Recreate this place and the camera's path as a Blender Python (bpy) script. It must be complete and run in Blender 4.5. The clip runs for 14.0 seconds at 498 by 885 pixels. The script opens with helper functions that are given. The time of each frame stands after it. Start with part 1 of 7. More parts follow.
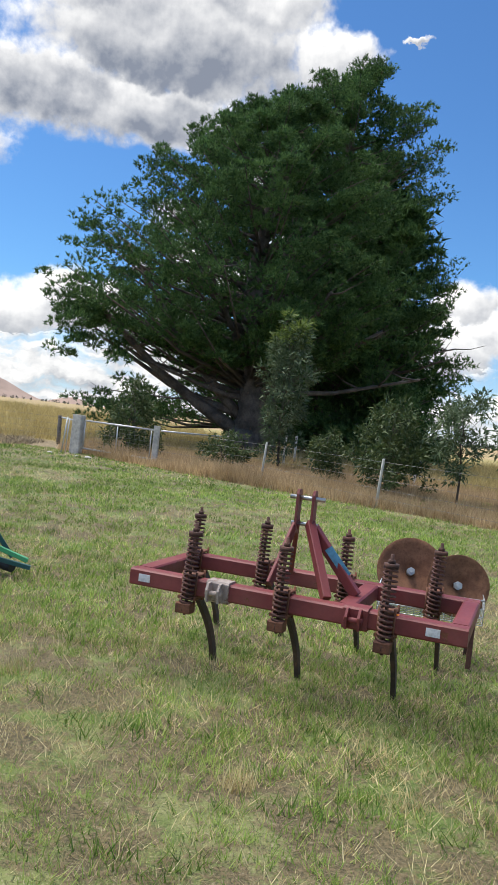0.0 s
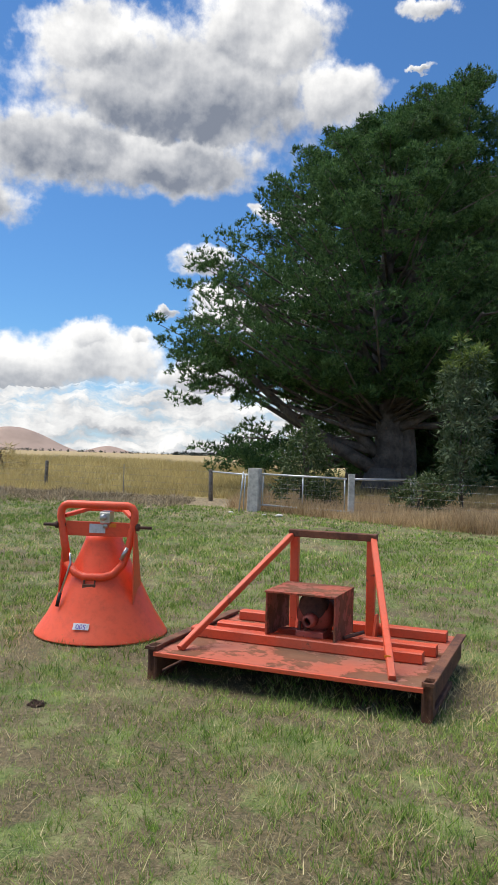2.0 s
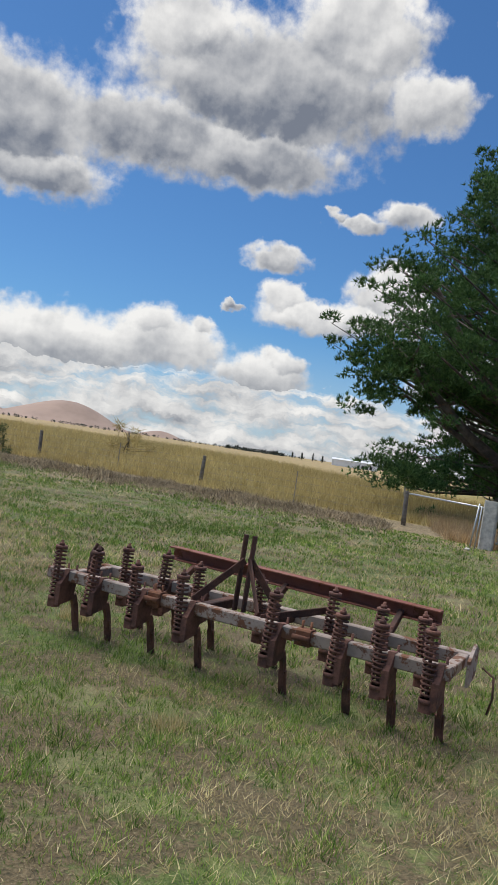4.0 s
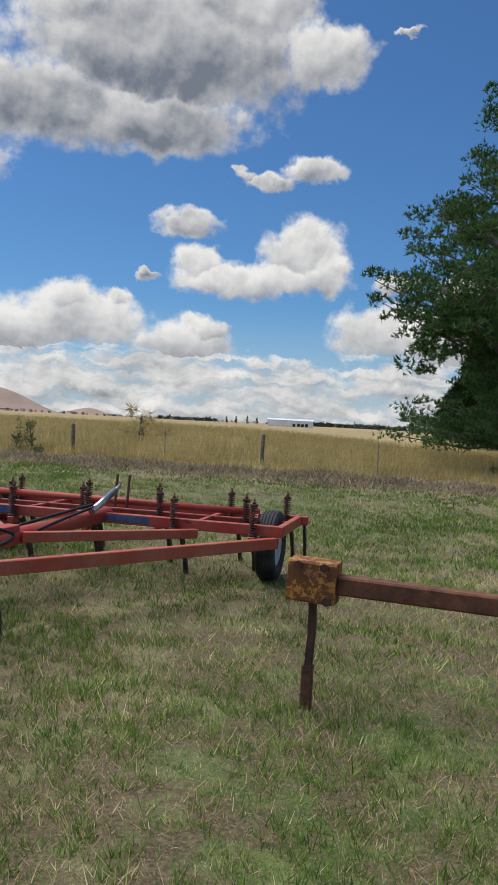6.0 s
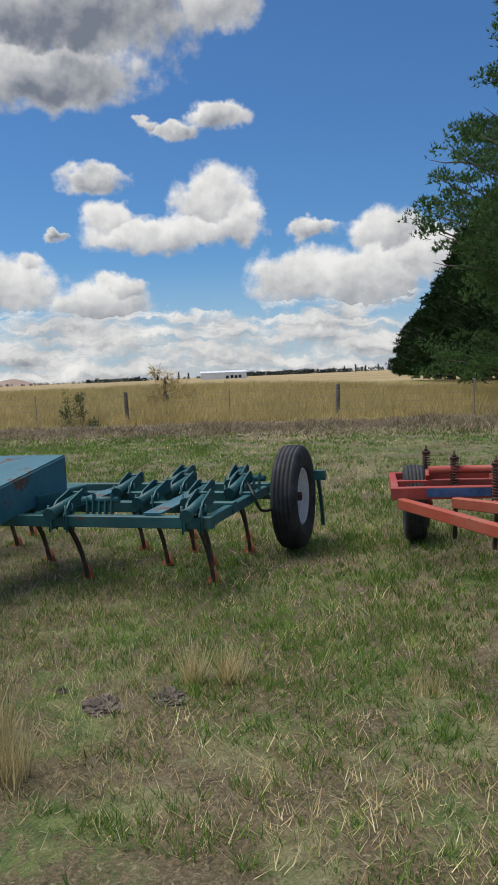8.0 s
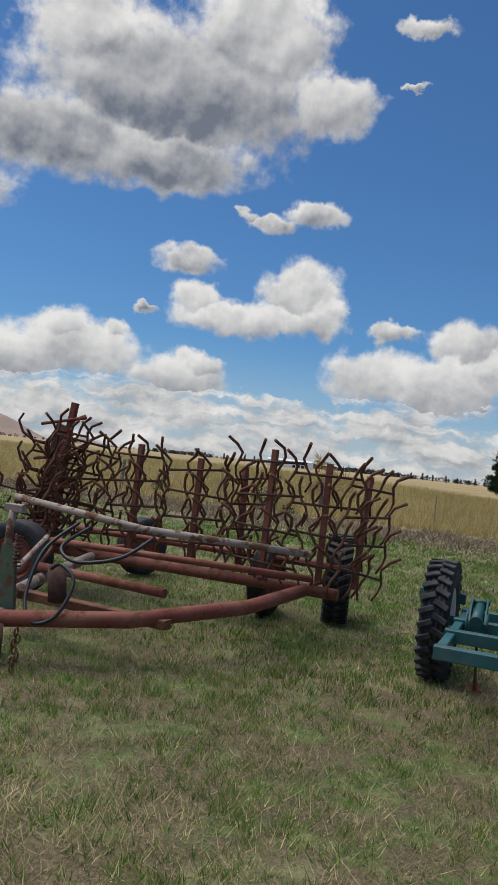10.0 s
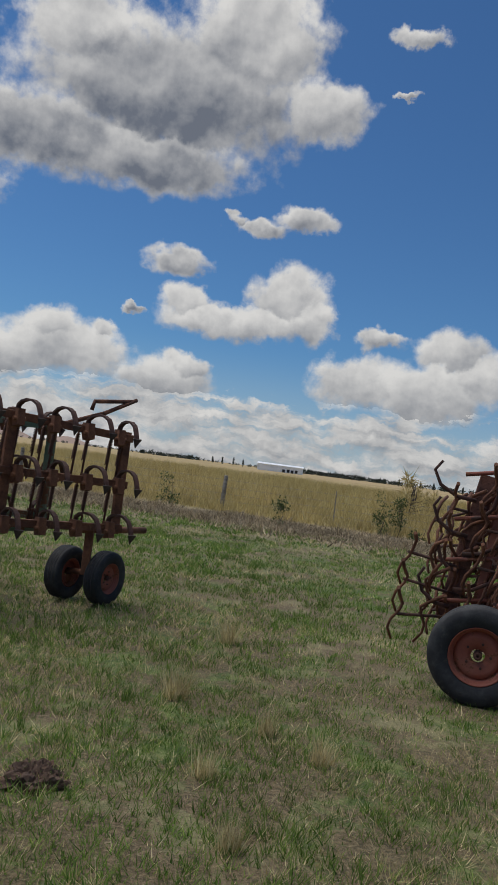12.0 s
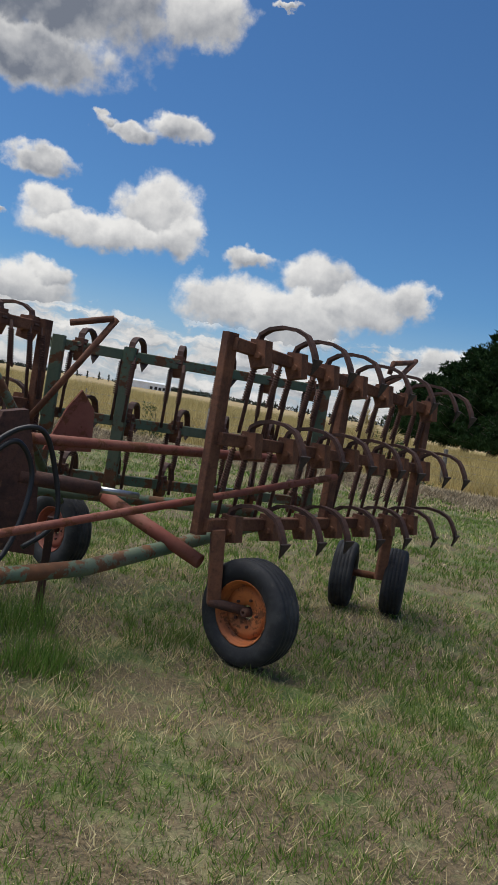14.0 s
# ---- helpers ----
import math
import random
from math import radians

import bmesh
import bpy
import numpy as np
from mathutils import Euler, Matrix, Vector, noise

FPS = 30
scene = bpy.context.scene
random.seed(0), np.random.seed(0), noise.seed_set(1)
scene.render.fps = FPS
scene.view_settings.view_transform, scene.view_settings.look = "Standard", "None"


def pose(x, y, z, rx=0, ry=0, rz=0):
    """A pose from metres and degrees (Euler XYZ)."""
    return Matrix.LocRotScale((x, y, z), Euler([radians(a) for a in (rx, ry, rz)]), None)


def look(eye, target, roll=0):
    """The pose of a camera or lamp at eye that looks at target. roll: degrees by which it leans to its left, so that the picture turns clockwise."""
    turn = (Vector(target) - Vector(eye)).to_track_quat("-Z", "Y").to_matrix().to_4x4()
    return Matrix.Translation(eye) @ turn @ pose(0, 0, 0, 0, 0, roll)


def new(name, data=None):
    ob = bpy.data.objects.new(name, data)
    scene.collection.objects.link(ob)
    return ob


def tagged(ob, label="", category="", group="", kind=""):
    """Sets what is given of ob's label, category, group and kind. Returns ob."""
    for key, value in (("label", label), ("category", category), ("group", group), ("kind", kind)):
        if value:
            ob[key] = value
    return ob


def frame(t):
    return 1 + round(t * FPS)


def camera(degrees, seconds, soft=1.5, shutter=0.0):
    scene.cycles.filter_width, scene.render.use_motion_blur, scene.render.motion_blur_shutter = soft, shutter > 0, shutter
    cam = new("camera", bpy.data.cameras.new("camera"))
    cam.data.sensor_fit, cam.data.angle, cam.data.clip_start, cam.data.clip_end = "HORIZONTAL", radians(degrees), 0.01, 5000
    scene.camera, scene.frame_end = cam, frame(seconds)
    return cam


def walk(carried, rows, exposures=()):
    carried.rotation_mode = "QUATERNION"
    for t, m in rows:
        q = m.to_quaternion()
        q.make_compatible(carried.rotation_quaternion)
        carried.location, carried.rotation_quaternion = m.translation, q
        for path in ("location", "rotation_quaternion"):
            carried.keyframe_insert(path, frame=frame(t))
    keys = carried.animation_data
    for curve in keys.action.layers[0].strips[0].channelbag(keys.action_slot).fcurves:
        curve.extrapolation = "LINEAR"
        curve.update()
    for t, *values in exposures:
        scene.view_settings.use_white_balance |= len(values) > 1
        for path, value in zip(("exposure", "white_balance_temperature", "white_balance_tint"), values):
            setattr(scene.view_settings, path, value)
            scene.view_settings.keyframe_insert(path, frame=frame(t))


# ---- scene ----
# Camera and walk
cam = camera(34.91, 14.0, soft=1.15)
PATH = [
    (0.0, 0.000, 0.000, 1.533, 1.28, -1.46, -6.18),
    (0.5, -1.081, 0.580, 1.512, 2.56, 0.09, -4.91),
    (1.0, -2.180, 1.152, 1.539, -2.58, -0.93, -1.72),
    (1.5, -3.339, 1.706, 1.526, 0.12, -1.03, -3.45),
    (2.0, -4.486, 2.240, 1.543, 3.74, 0.96, -1.65),
    (2.5, -5.688, 2.752, 1.567, 2.98, -0.73, -2.37),
    (3.0, -6.879, 3.258, 1.592, -0.85, -4.26, -6.29),
    (3.5, -8.083, 3.716, 1.548, 3.38, -1.93, -6.16),
    (4.0, -9.316, 4.165, 1.579, 7.28, 0.53, -8.39),
    (6.3, -14.910, 6.178, 1.524, 1.91, -1.60, -2.55),
    (6.5, -15.388, 6.350, 1.523, 3.04, -1.27, -1.30),
    (7.0, -16.588, 6.775, 1.557, -0.88, -1.47, 1.11),
    (7.5, -17.815, 7.190, 1.578, -0.00, -2.33, 0.07),
    (8.0, -19.028, 7.618, 1.539, -3.03, -4.88, 2.48),
    (8.5, -20.277, 8.089, 1.545, -5.13, -6.27, 0.01),
    (9.0, -21.446, 8.544, 1.550, -0.27, -3.10, -3.25),
    (11.5, -26.910, 10.810, 1.599, 0.96, 2.52, -7.68),
    (12.0, -27.928, 11.262, 1.576, 0.31, 1.65, -7.26),
    (12.5, -28.906, 11.711, 1.560, -4.91, -0.49, -7.53),
    (13.0, -29.893, 12.165, 1.536, -11.16, -2.44, -9.45),
    (13.5, -30.799, 12.636, 1.515, -11.41, -3.50, -10.41),
    (14.0, -31.744, 13.151, 1.518, -9.65, -2.86, -9.46),
]
EXPOSURES = ((0.0, 0.46), (1.0, 0.44), (2.0, 0.25), (3.0, 0.17), (4.0, -0.06), (6.5, -0.15), (9.0, -0.12), (11.5, -0.52), (14.0, -0.20))
walk(cam, [(t, pose(x, y, z, 90 + pitch, roll, yaw)) for t, x, y, z, yaw, pitch, roll in PATH], EXPOSURES)

# World, sun and exposure
SUN_AZ, SUN_EL = radians(-66), radians(66)
sun_data = bpy.data.lights.new("sun", "SUN")
sun_data.energy, sun_data.angle, sun_data.color = 4.0, radians(55), (1.0, 0.95, 0.87)
sun = new("sun", sun_data)
sun.matrix_world = look((math.sin(SUN_AZ) * math.cos(SUN_EL) * 60, math.cos(SUN_AZ) * math.cos(SUN_EL) * 60, math.sin(SUN_EL) * 60), (0, 0, 0))


class Nodes:
    """Short ways to add nodes to one tree."""

    def __init__(self, tree):
        self.tree, self.links = tree, tree.links

    def add(self, kind, **values):
        n = self.tree.nodes.new(kind)
        for key, value in values.items():
            setattr(n, key, value)
        return n

    def put(self, socket, value):
        if isinstance(value, bpy.types.NodeSocket):
            self.links.new(value, socket)
        else:
            socket.default_value = value

    def math(self, op, a, b=0.0, c=0.0, clamp=False):
        n = self.add("ShaderNodeMath", operation=op, use_clamp=clamp)
        for i, v in enumerate((a, b, c)):
            self.put(n.inputs[i], v)
        return n.outputs[0]

    def vec(self, op, a, b=(0, 0, 0)):
        n = self.add("ShaderNodeVectorMath", operation=op)
        self.put(n.inputs[0], a)
        self.put(n.inputs[1], b)
        return n.outputs["Value"] if op in ("LENGTH", "DOT_PRODUCT") else n.outputs["Vector"]

    def noise(self, vector, scale, detail=4.0, rough=0.55, out="Fac", dist=0.0):
        n = self.add("ShaderNodeTexNoise")
        self.put(n.inputs["Vector"], vector)
        n.inputs["Scale"].default_value, n.inputs["Detail"].default_value = scale, detail
        n.inputs["Roughness"].default_value, n.inputs["Distortion"].default_value = rough, dist
        return n.outputs[out]

    def ramp(self, value, a, b, lo=0.0, hi=1.0, smooth=True):
        n = self.add("ShaderNodeMapRange", interpolation_type="SMOOTHSTEP" if smooth else "LINEAR")
        self.put(n.inputs["Value"], value)
        for name, v in (("From Min", a), ("From Max", b), ("To Min", lo), ("To Max", hi)):
            self.put(n.inputs[name], v)
        return n.outputs[0]

    def mix(self, fac, a, b, blend="MIX"):
        n = self.add("ShaderNodeMix", data_type="RGBA", blend_type=blend)
        self.put(n.inputs["Factor"], fac)
        ins = [s for s in n.inputs if s.type == "RGBA"]
        for s, v in zip(ins, (a, b)):
            self.put(s, v if isinstance(v, bpy.types.NodeSocket) or len(v) == 4 else (*v, 1))
        return [s for s in n.outputs if s.type == "RGBA"][0]


# Cumulus clouds: bearing, height above the horizon, half width and half height, in degrees
CLOUDS = (
    (0.95, ((-9.1, 24.6, 12.2, 4.6), (-17.7, 20.4, 8.4, 2.7), (-10, 20.0, 7.6, 2.2), (-28.6, 19.6, 9.4, 4.5), (-25.3, 16.4, 6.1, 1.8))),
    (0.35, ((-15.7, 26.9, 5.3, 2.9), (-3.6, 28.6, 5.7, 4.1), (1.8, 24.6, 3.9, 2.2))),
    (0.45, ((1.5, 17.6, 2.3, 1.0), (-1.7, 16.7, 2.3, 0.7), (-3.6, 17.1, 0.9, 0.6), (8.4, 29.5, 2.2, 0.7))),
    (0.75, ((-7.4, 13.6, 2.7, 1.1), (-10.2, 10.2, 0.8, 0.45), (7.7, 26.0, 1.2, 0.3))),
    (0.12, ((1.1, 12.3, 3.2, 2.3), (2.7, 10.9, 2.2, 1.8), (-4.8, 10.1, 4.0, 1.4), (-6.2, 11.0, 2.2, 1.2), (-1.1, 10.1, 4.1, 1.4))),
    (0.2, ((-14.2, 6.9, 4.8, 2.3), (-15.5, 8.0, 2.4, 1.5), (-18.8, 5.8, 4.0, 2.4), (-12.0, 8.5, 1.2, 0.8), (-23.3, 5.6, 5.6, 2.8), (-7.1, 5.4, 3.8, 1.8), (-5.6, 6.6, 1.9, 1.2))),
    (0.25, ((6.7, 6.8, 3.5, 2.3), (11.5, 6.5, 5.0, 2.3), (13.1, 9.5, 2.9, 1.8), (7.9, 10.1, 2.0, 0.8), (16.2, 7.9, 4.5, 1.8), (19.8, 8.7, 1.8, 1.7), (22.5, 4.8, 2.4, 1.4))),
)


def build_world():
    world = bpy.data.worlds.new("sky")
    world.use_nodes = True
    scene.world = world
    n = Nodes(world.node_tree)
    world.node_tree.nodes.clear()
    sky = n.add("ShaderNodeTexSky", sky_type="NISHITA", sun_disc=False)
    sky.sun_elevation, sky.sun_rotation, sky.altitude = SUN_EL, SUN_AZ, 300
    sky.air_density, sky.dust_density, sky.ozone_density = 1.0, 0.6, 2.2
    where = n.add("ShaderNodeTexCoord").outputs["Generated"]
    xyz = n.add("ShaderNodeSeparateXYZ")
    n.put(xyz.inputs[0], where)
    x, y, z = xyz.outputs
    u = n.math("MULTIPLY", n.math("ARCTAN2", x, y), 57.2958)
    v = n.math("MULTIPLY", n.math("ARCSINE", z), 57.2958)
    uv = n.add("ShaderNodeCombineXYZ")
    n.put(uv.inputs[0], u), n.put(uv.inputs[1], v)
    uv = uv.outputs[0]
    warp = n.vec("MULTIPLY", n.vec("SUBTRACT", n.noise(uv, 0.42, 5, 0.6, "Color"), (0.5, 0.5, 0.5)), (3.6, 2.6, 0))
    p = n.vec("ADD", uv, warp)
    field, dark, side = None, None, None
    for shade, blobs in CLOUDS:
        best = None
        for a, e, rx, ry in blobs:
            rel = n.vec("MULTIPLY", n.vec("SUBTRACT", p, (a, e, 0)), (1 / rx, 1 / ry, 0))
            f = n.math("SUBTRACT", 1.5, n.vec("LENGTH", rel))
            over = n.vec("DOT_PRODUCT", rel, (-0.25, 0.95, 0))
            if field is None and best is None:
                best, side, field = f, over, f
                continue
            top = n.ramp(n.math("SUBTRACT", f, field), -0.22, 0.22)
            side = n.math("ADD", n.math("MULTIPLY", over, top), n.math("MULTIPLY", side, n.math("SUBTRACT", 1.0, top)))
            best = f if best is None else n.math("SMOOTH_MAX", best, f, 0.35)
            field = n.math("MAXIMUM", field, f)
        field = n.math("MAXIMUM", field, best)
        thick = n.math("MULTIPLY", n.ramp(best, 0.5, 1.1), shade)
        dark = thick if dark is None else n.math("MAXIMUM", dark, thick)
    # broken rows of far cumulus towards the horizon, and scattered cloud all round
    flat = n.vec("MULTIPLY", p, (0.17, 0.85, 1))
    rows = n.math("ADD", n.math("MULTIPLY", n.noise(flat, 1.0, 5, 0.55), 2.6), n.ramp(v, 7.8, 3.0, -1.9, -0.35))
    rows_under = n.math("SUBTRACT", n.noise(flat, 1.0, 5, 0.55), n.noise(n.vec("ADD", flat, (-0.1, 0.45, 0)), 1.0, 5, 0.55))
    far = n.math("GREATER_THAN", rows, n.math("SUBTRACT", field, 0.25))
    side = n.math("ADD", n.math("MULTIPLY", n.math("MULTIPLY", rows_under, 2.6), far), n.math("MULTIPLY", side, n.math("SUBTRACT", 1.0, far)))
    field = n.math("MAXIMUM", field, rows)
    back = n.ramp(n.math("ABSOLUTE", u), 40, 60)
    around = n.math("ADD", n.math("MULTIPLY", n.noise(uv, 0.07, 6, 0.6), 3.0), -1.1)
    field = n.math("MAXIMUM", field, n.math("MULTIPLY", around, back))
    fine = n.noise(uv, 0.8, 8, 0.55)
    up = n.noise(n.vec("ADD", uv, (-0.22, 0.40, 0)), 0.8, 8, 0.55)
    body = n.math("ADD", field, n.math("MULTIPLY", n.math("SUBTRACT", fine, 0.5), 0.7))
    alpha = n.ramp(body, 0.40, n.ramp(v, 6.0, 2.5, 0.86, 1.05))
    relief = n.math("MULTIPLY", n.math("SUBTRACT", fine, up), 0.36)
    big = n.math("SUBTRACT", n.noise(uv, 0.26, 5, 0.5), n.noise(n.vec("ADD", uv, (-0.8, 1.3, 0)), 0.26, 5, 0.5))
    relief = n.math("ADD", relief, n.math("MULTIPLY", big, 1.0))
    lift = n.ramp(side, -1.0, 0.6, -0.40, 0.20)
    low = n.ramp(v, 7.5, 2.0, 0.0, 0.20)
    light = n.math("SUBTRACT", n.math("ADD", n.math("ADD", 0.80, lift), relief), n.math("ADD", n.math("MULTIPLY", dark, 0.58), low))
    light = n.ramp(light, 0.0, 1.0, 0.0, 1.0, False)
    white = n.mix(light, (0.20, 0.222, 0.27), (0.96, 0.945, 0.915))
    blue = n.mix(1.0, sky.outputs[0], (0.048, 0.080, 0.110, 1), "MULTIPLY")
    haze = n.mix(n.ramp(v, 9.0, 0.0, 0.0, 0.55), blue, (0.55, 0.66, 0.80))
    out = n.mix(n.math("MULTIPLY", alpha, 0.97), haze, white)
    bg = n.add("ShaderNodeBackground")
    n.put(bg.inputs["Color"], out)
    bg.inputs["Strength"].default_value = 1.0
    n.links.new(bg.outputs[0], n.add("ShaderNodeOutputWorld").inputs[0])


build_world()


# Materials
def material(name, rough=0.7, metal=0.0):
    m = bpy.data.materials.new(name)
    m.use_nodes = True
    n = Nodes(m.node_tree)
    b = m.node_tree.nodes["Principled BSDF"]
    b.inputs["Roughness"].default_value, b.inputs["Metallic"].default_value = rough, metal
    return m, n, b


def bump(n, b, height, strength=0.4, distance=0.01):
    k = n.add("ShaderNodeBump")
    k.inputs["Strength"].default_value, k.inputs["Distance"].default_value = strength, distance
    n.put(k.inputs["Height"], height)
    n.links.new(k.outputs[0], b.inputs["Normal"])


def painted(name, colour, faded, rust=0.3, rough=0.5, dirt=0.5, scale=1.0):
    """Old farm paint: faded in patches, chipped to rust and dusty."""
    m, n, b = material(name, rough)
    at = n.add("ShaderNodeTexCoord").outputs["Object"]
    c = n.mix(n.ramp(n.noise(at, 2.2 * scale, 5), 0.35, 0.68), colour, faded)
    fleck = n.noise(at, 34 * scale, 5, 0.7)
    c = n.mix(n.math("MULTIPLY", n.ramp(fleck, 0.42, 0.75), 0.35), c, tuple(v * 0.55 for v in colour))
    patch = n.math("ADD", n.noise(at, 6.5 * scale, 8, 0.68), n.math("MULTIPLY", n.math("SUBTRACT", fleck, 0.5), 0.25))
    worn = n.ramp(patch, 0.72 - 0.42 * rust, 0.78 - 0.42 * rust)
    rusty = n.mix(n.noise(at, 21 * scale, 5), (0.075, 0.028, 0.014), (0.23, 0.085, 0.035))
    c = n.mix(n.math("MULTIPLY", worn, 0.9), c, rusty)
    dust = n.math("MULTIPLY", n.ramp(n.noise(at, 3.1 * scale, 7, 0.65), 0.45, 0.75), 0.28 * dirt)
    c = n.mix(dust, c, (0.27, 0.20, 0.13))
    n.links.new(c, b.inputs["Base Color"])
    n.put(b.inputs["Roughness"], n.math("ADD", n.math("MULTIPLY", worn, 0.35), n.math("ADD", rough, n.math("MULTIPLY", n.noise(at, 5, 3), 0.15)), clamp=True))
    bump(n, b, n.math("SUBTRACT", n.math("MULTIPLY", fleck, 0.5), worn), 0.45, 0.004)
    return m


def rusted(name, dark, light, rough=0.85, scale=1.0):
    m, n, b = material(name, rough)
    at = n.add("ShaderNodeTexCoord").outputs["Object"]
    a, f = n.noise(at, 5 * scale, 7, 0.65), n.noise(at, 48 * scale, 5, 0.7)
    c = n.mix(n.ramp(a, 0.33, 0.68), dark, light)
    c = n.mix(n.math("MULTIPLY", n.ramp(f, 0.45, 0.72), 0.5), c, tuple(v * 0.4 for v in dark))
    c = n.mix(n.math("MULTIPLY", n.ramp(n.noise(at, 11 * scale, 6, 0.7), 0.58, 0.7), 0.45), c, (0.30, 0.145, 0.07))
    n.links.new(c, b.inputs["Base Color"])
    bump(n, b, n.math("ADD", a, f), 0.6, 0.005)
    return m


def rubber(name):
    m, n, b = material(name, 0.75)
    at = n.add("ShaderNodeTexCoord").outputs["Object"]
    c = n.mix(n.ramp(n.noise(at, 6, 6, 0.65), 0.4, 0.7), (0.014, 0.015, 0.018), (0.045, 0.045, 0.047))
    c = n.mix(n.math("MULTIPLY", n.ramp(n.noise(at, 17, 6, 0.7), 0.55, 0.75), 0.35), c, (0.13, 0.11, 0.085))
    n.links.new(c, b.inputs["Base Color"])
    bump(n, b, n.noise(at, 60, 4), 0.3, 0.003)
    return m


def timber(name, dark, light, scale=1.0):
    m, n, b = material(name, 0.85)
    at = n.add("ShaderNodeTexCoord").outputs["Object"]
    grain = n.noise(n.vec("MULTIPLY", at, (2.0 * scale, 34 * scale, 34 * scale)), 1.0, 5, 0.65)
    c = n.mix(n.ramp(grain, 0.33, 0.68), dark, light)
    c = n.mix(n.math("MULTIPLY", n.ramp(n.noise(at, 4.5, 6, 0.7), 0.45, 0.75), 0.55), c, tuple(v * 0.45 for v in dark))
    hue = n.add("ShaderNodeHueSaturation")
    n.put(hue.inputs["Value"], n.ramp(n.add("ShaderNodeObjectInfo").outputs["Random"], 0, 1, 0.75, 1.2, False))
    n.put(hue.inputs["Color"], c)
    n.links.new(hue.outputs[0], b.inputs["Base Color"])
    bump(n, b, grain, 0.6, 0.006)
    return m


def leafy(name, dark, light, rough=0.6, glow=0.25, gloss=0.25):
    """Blades and leaves: each island takes its own shade."""
    m, n, b = material(name, rough)
    r = n.add("ShaderNodeNewGeometry").outputs["Random Per Island"]
    at = n.add("ShaderNodeTexCoord").outputs["Object"]
    c = n.mix(r, dark, light)
    big = n.ramp(n.noise(at, 0.45, 5), 0.3, 0.72, 0.72, 1.25, False)
    big = n.math("MULTIPLY", big, n.ramp(n.noise(at, 3.2, 4), 0.3, 0.7, 0.78, 1.2, False))
    hue = n.add("ShaderNodeHueSaturation")
    n.put(hue.inputs["Value"], big), n.put(hue.inputs["Color"], c)
    n.links.new(hue.outputs[0], b.inputs["Base Color"])
    b.inputs["Specular IOR Level"].default_value = gloss
    t = n.add("ShaderNodeBsdfTranslucent")
    n.links.new(hue.outputs[0], t.inputs[0])
    mixed = n.add("ShaderNodeMixShader")
    mixed.inputs[0].default_value = glow
    n.links.new(b.outputs[0], mixed.inputs[1]), n.links.new(t.outputs[0], mixed.inputs[2])
    n.links.new(mixed.outputs[0], m.node_tree.nodes["Material Output"].inputs[0])
    return m


def plain(name, colour, rough=0.5, metal=0.0, vary=0.25, scale=8.0):
    m, n, b = material(name, rough, metal)
    at = n.add("ShaderNodeTexCoord").outputs["Object"]
    c = n.mix(n.ramp(n.noise(at, scale, 6, 0.65), 0.35, 0.7), colour, tuple(v * (1 - vary) for v in colour))
    n.links.new(c, b.inputs["Base Color"])
    bump(n, b, n.noise(at, scale * 6, 4), 0.25, 0.003)
    return m


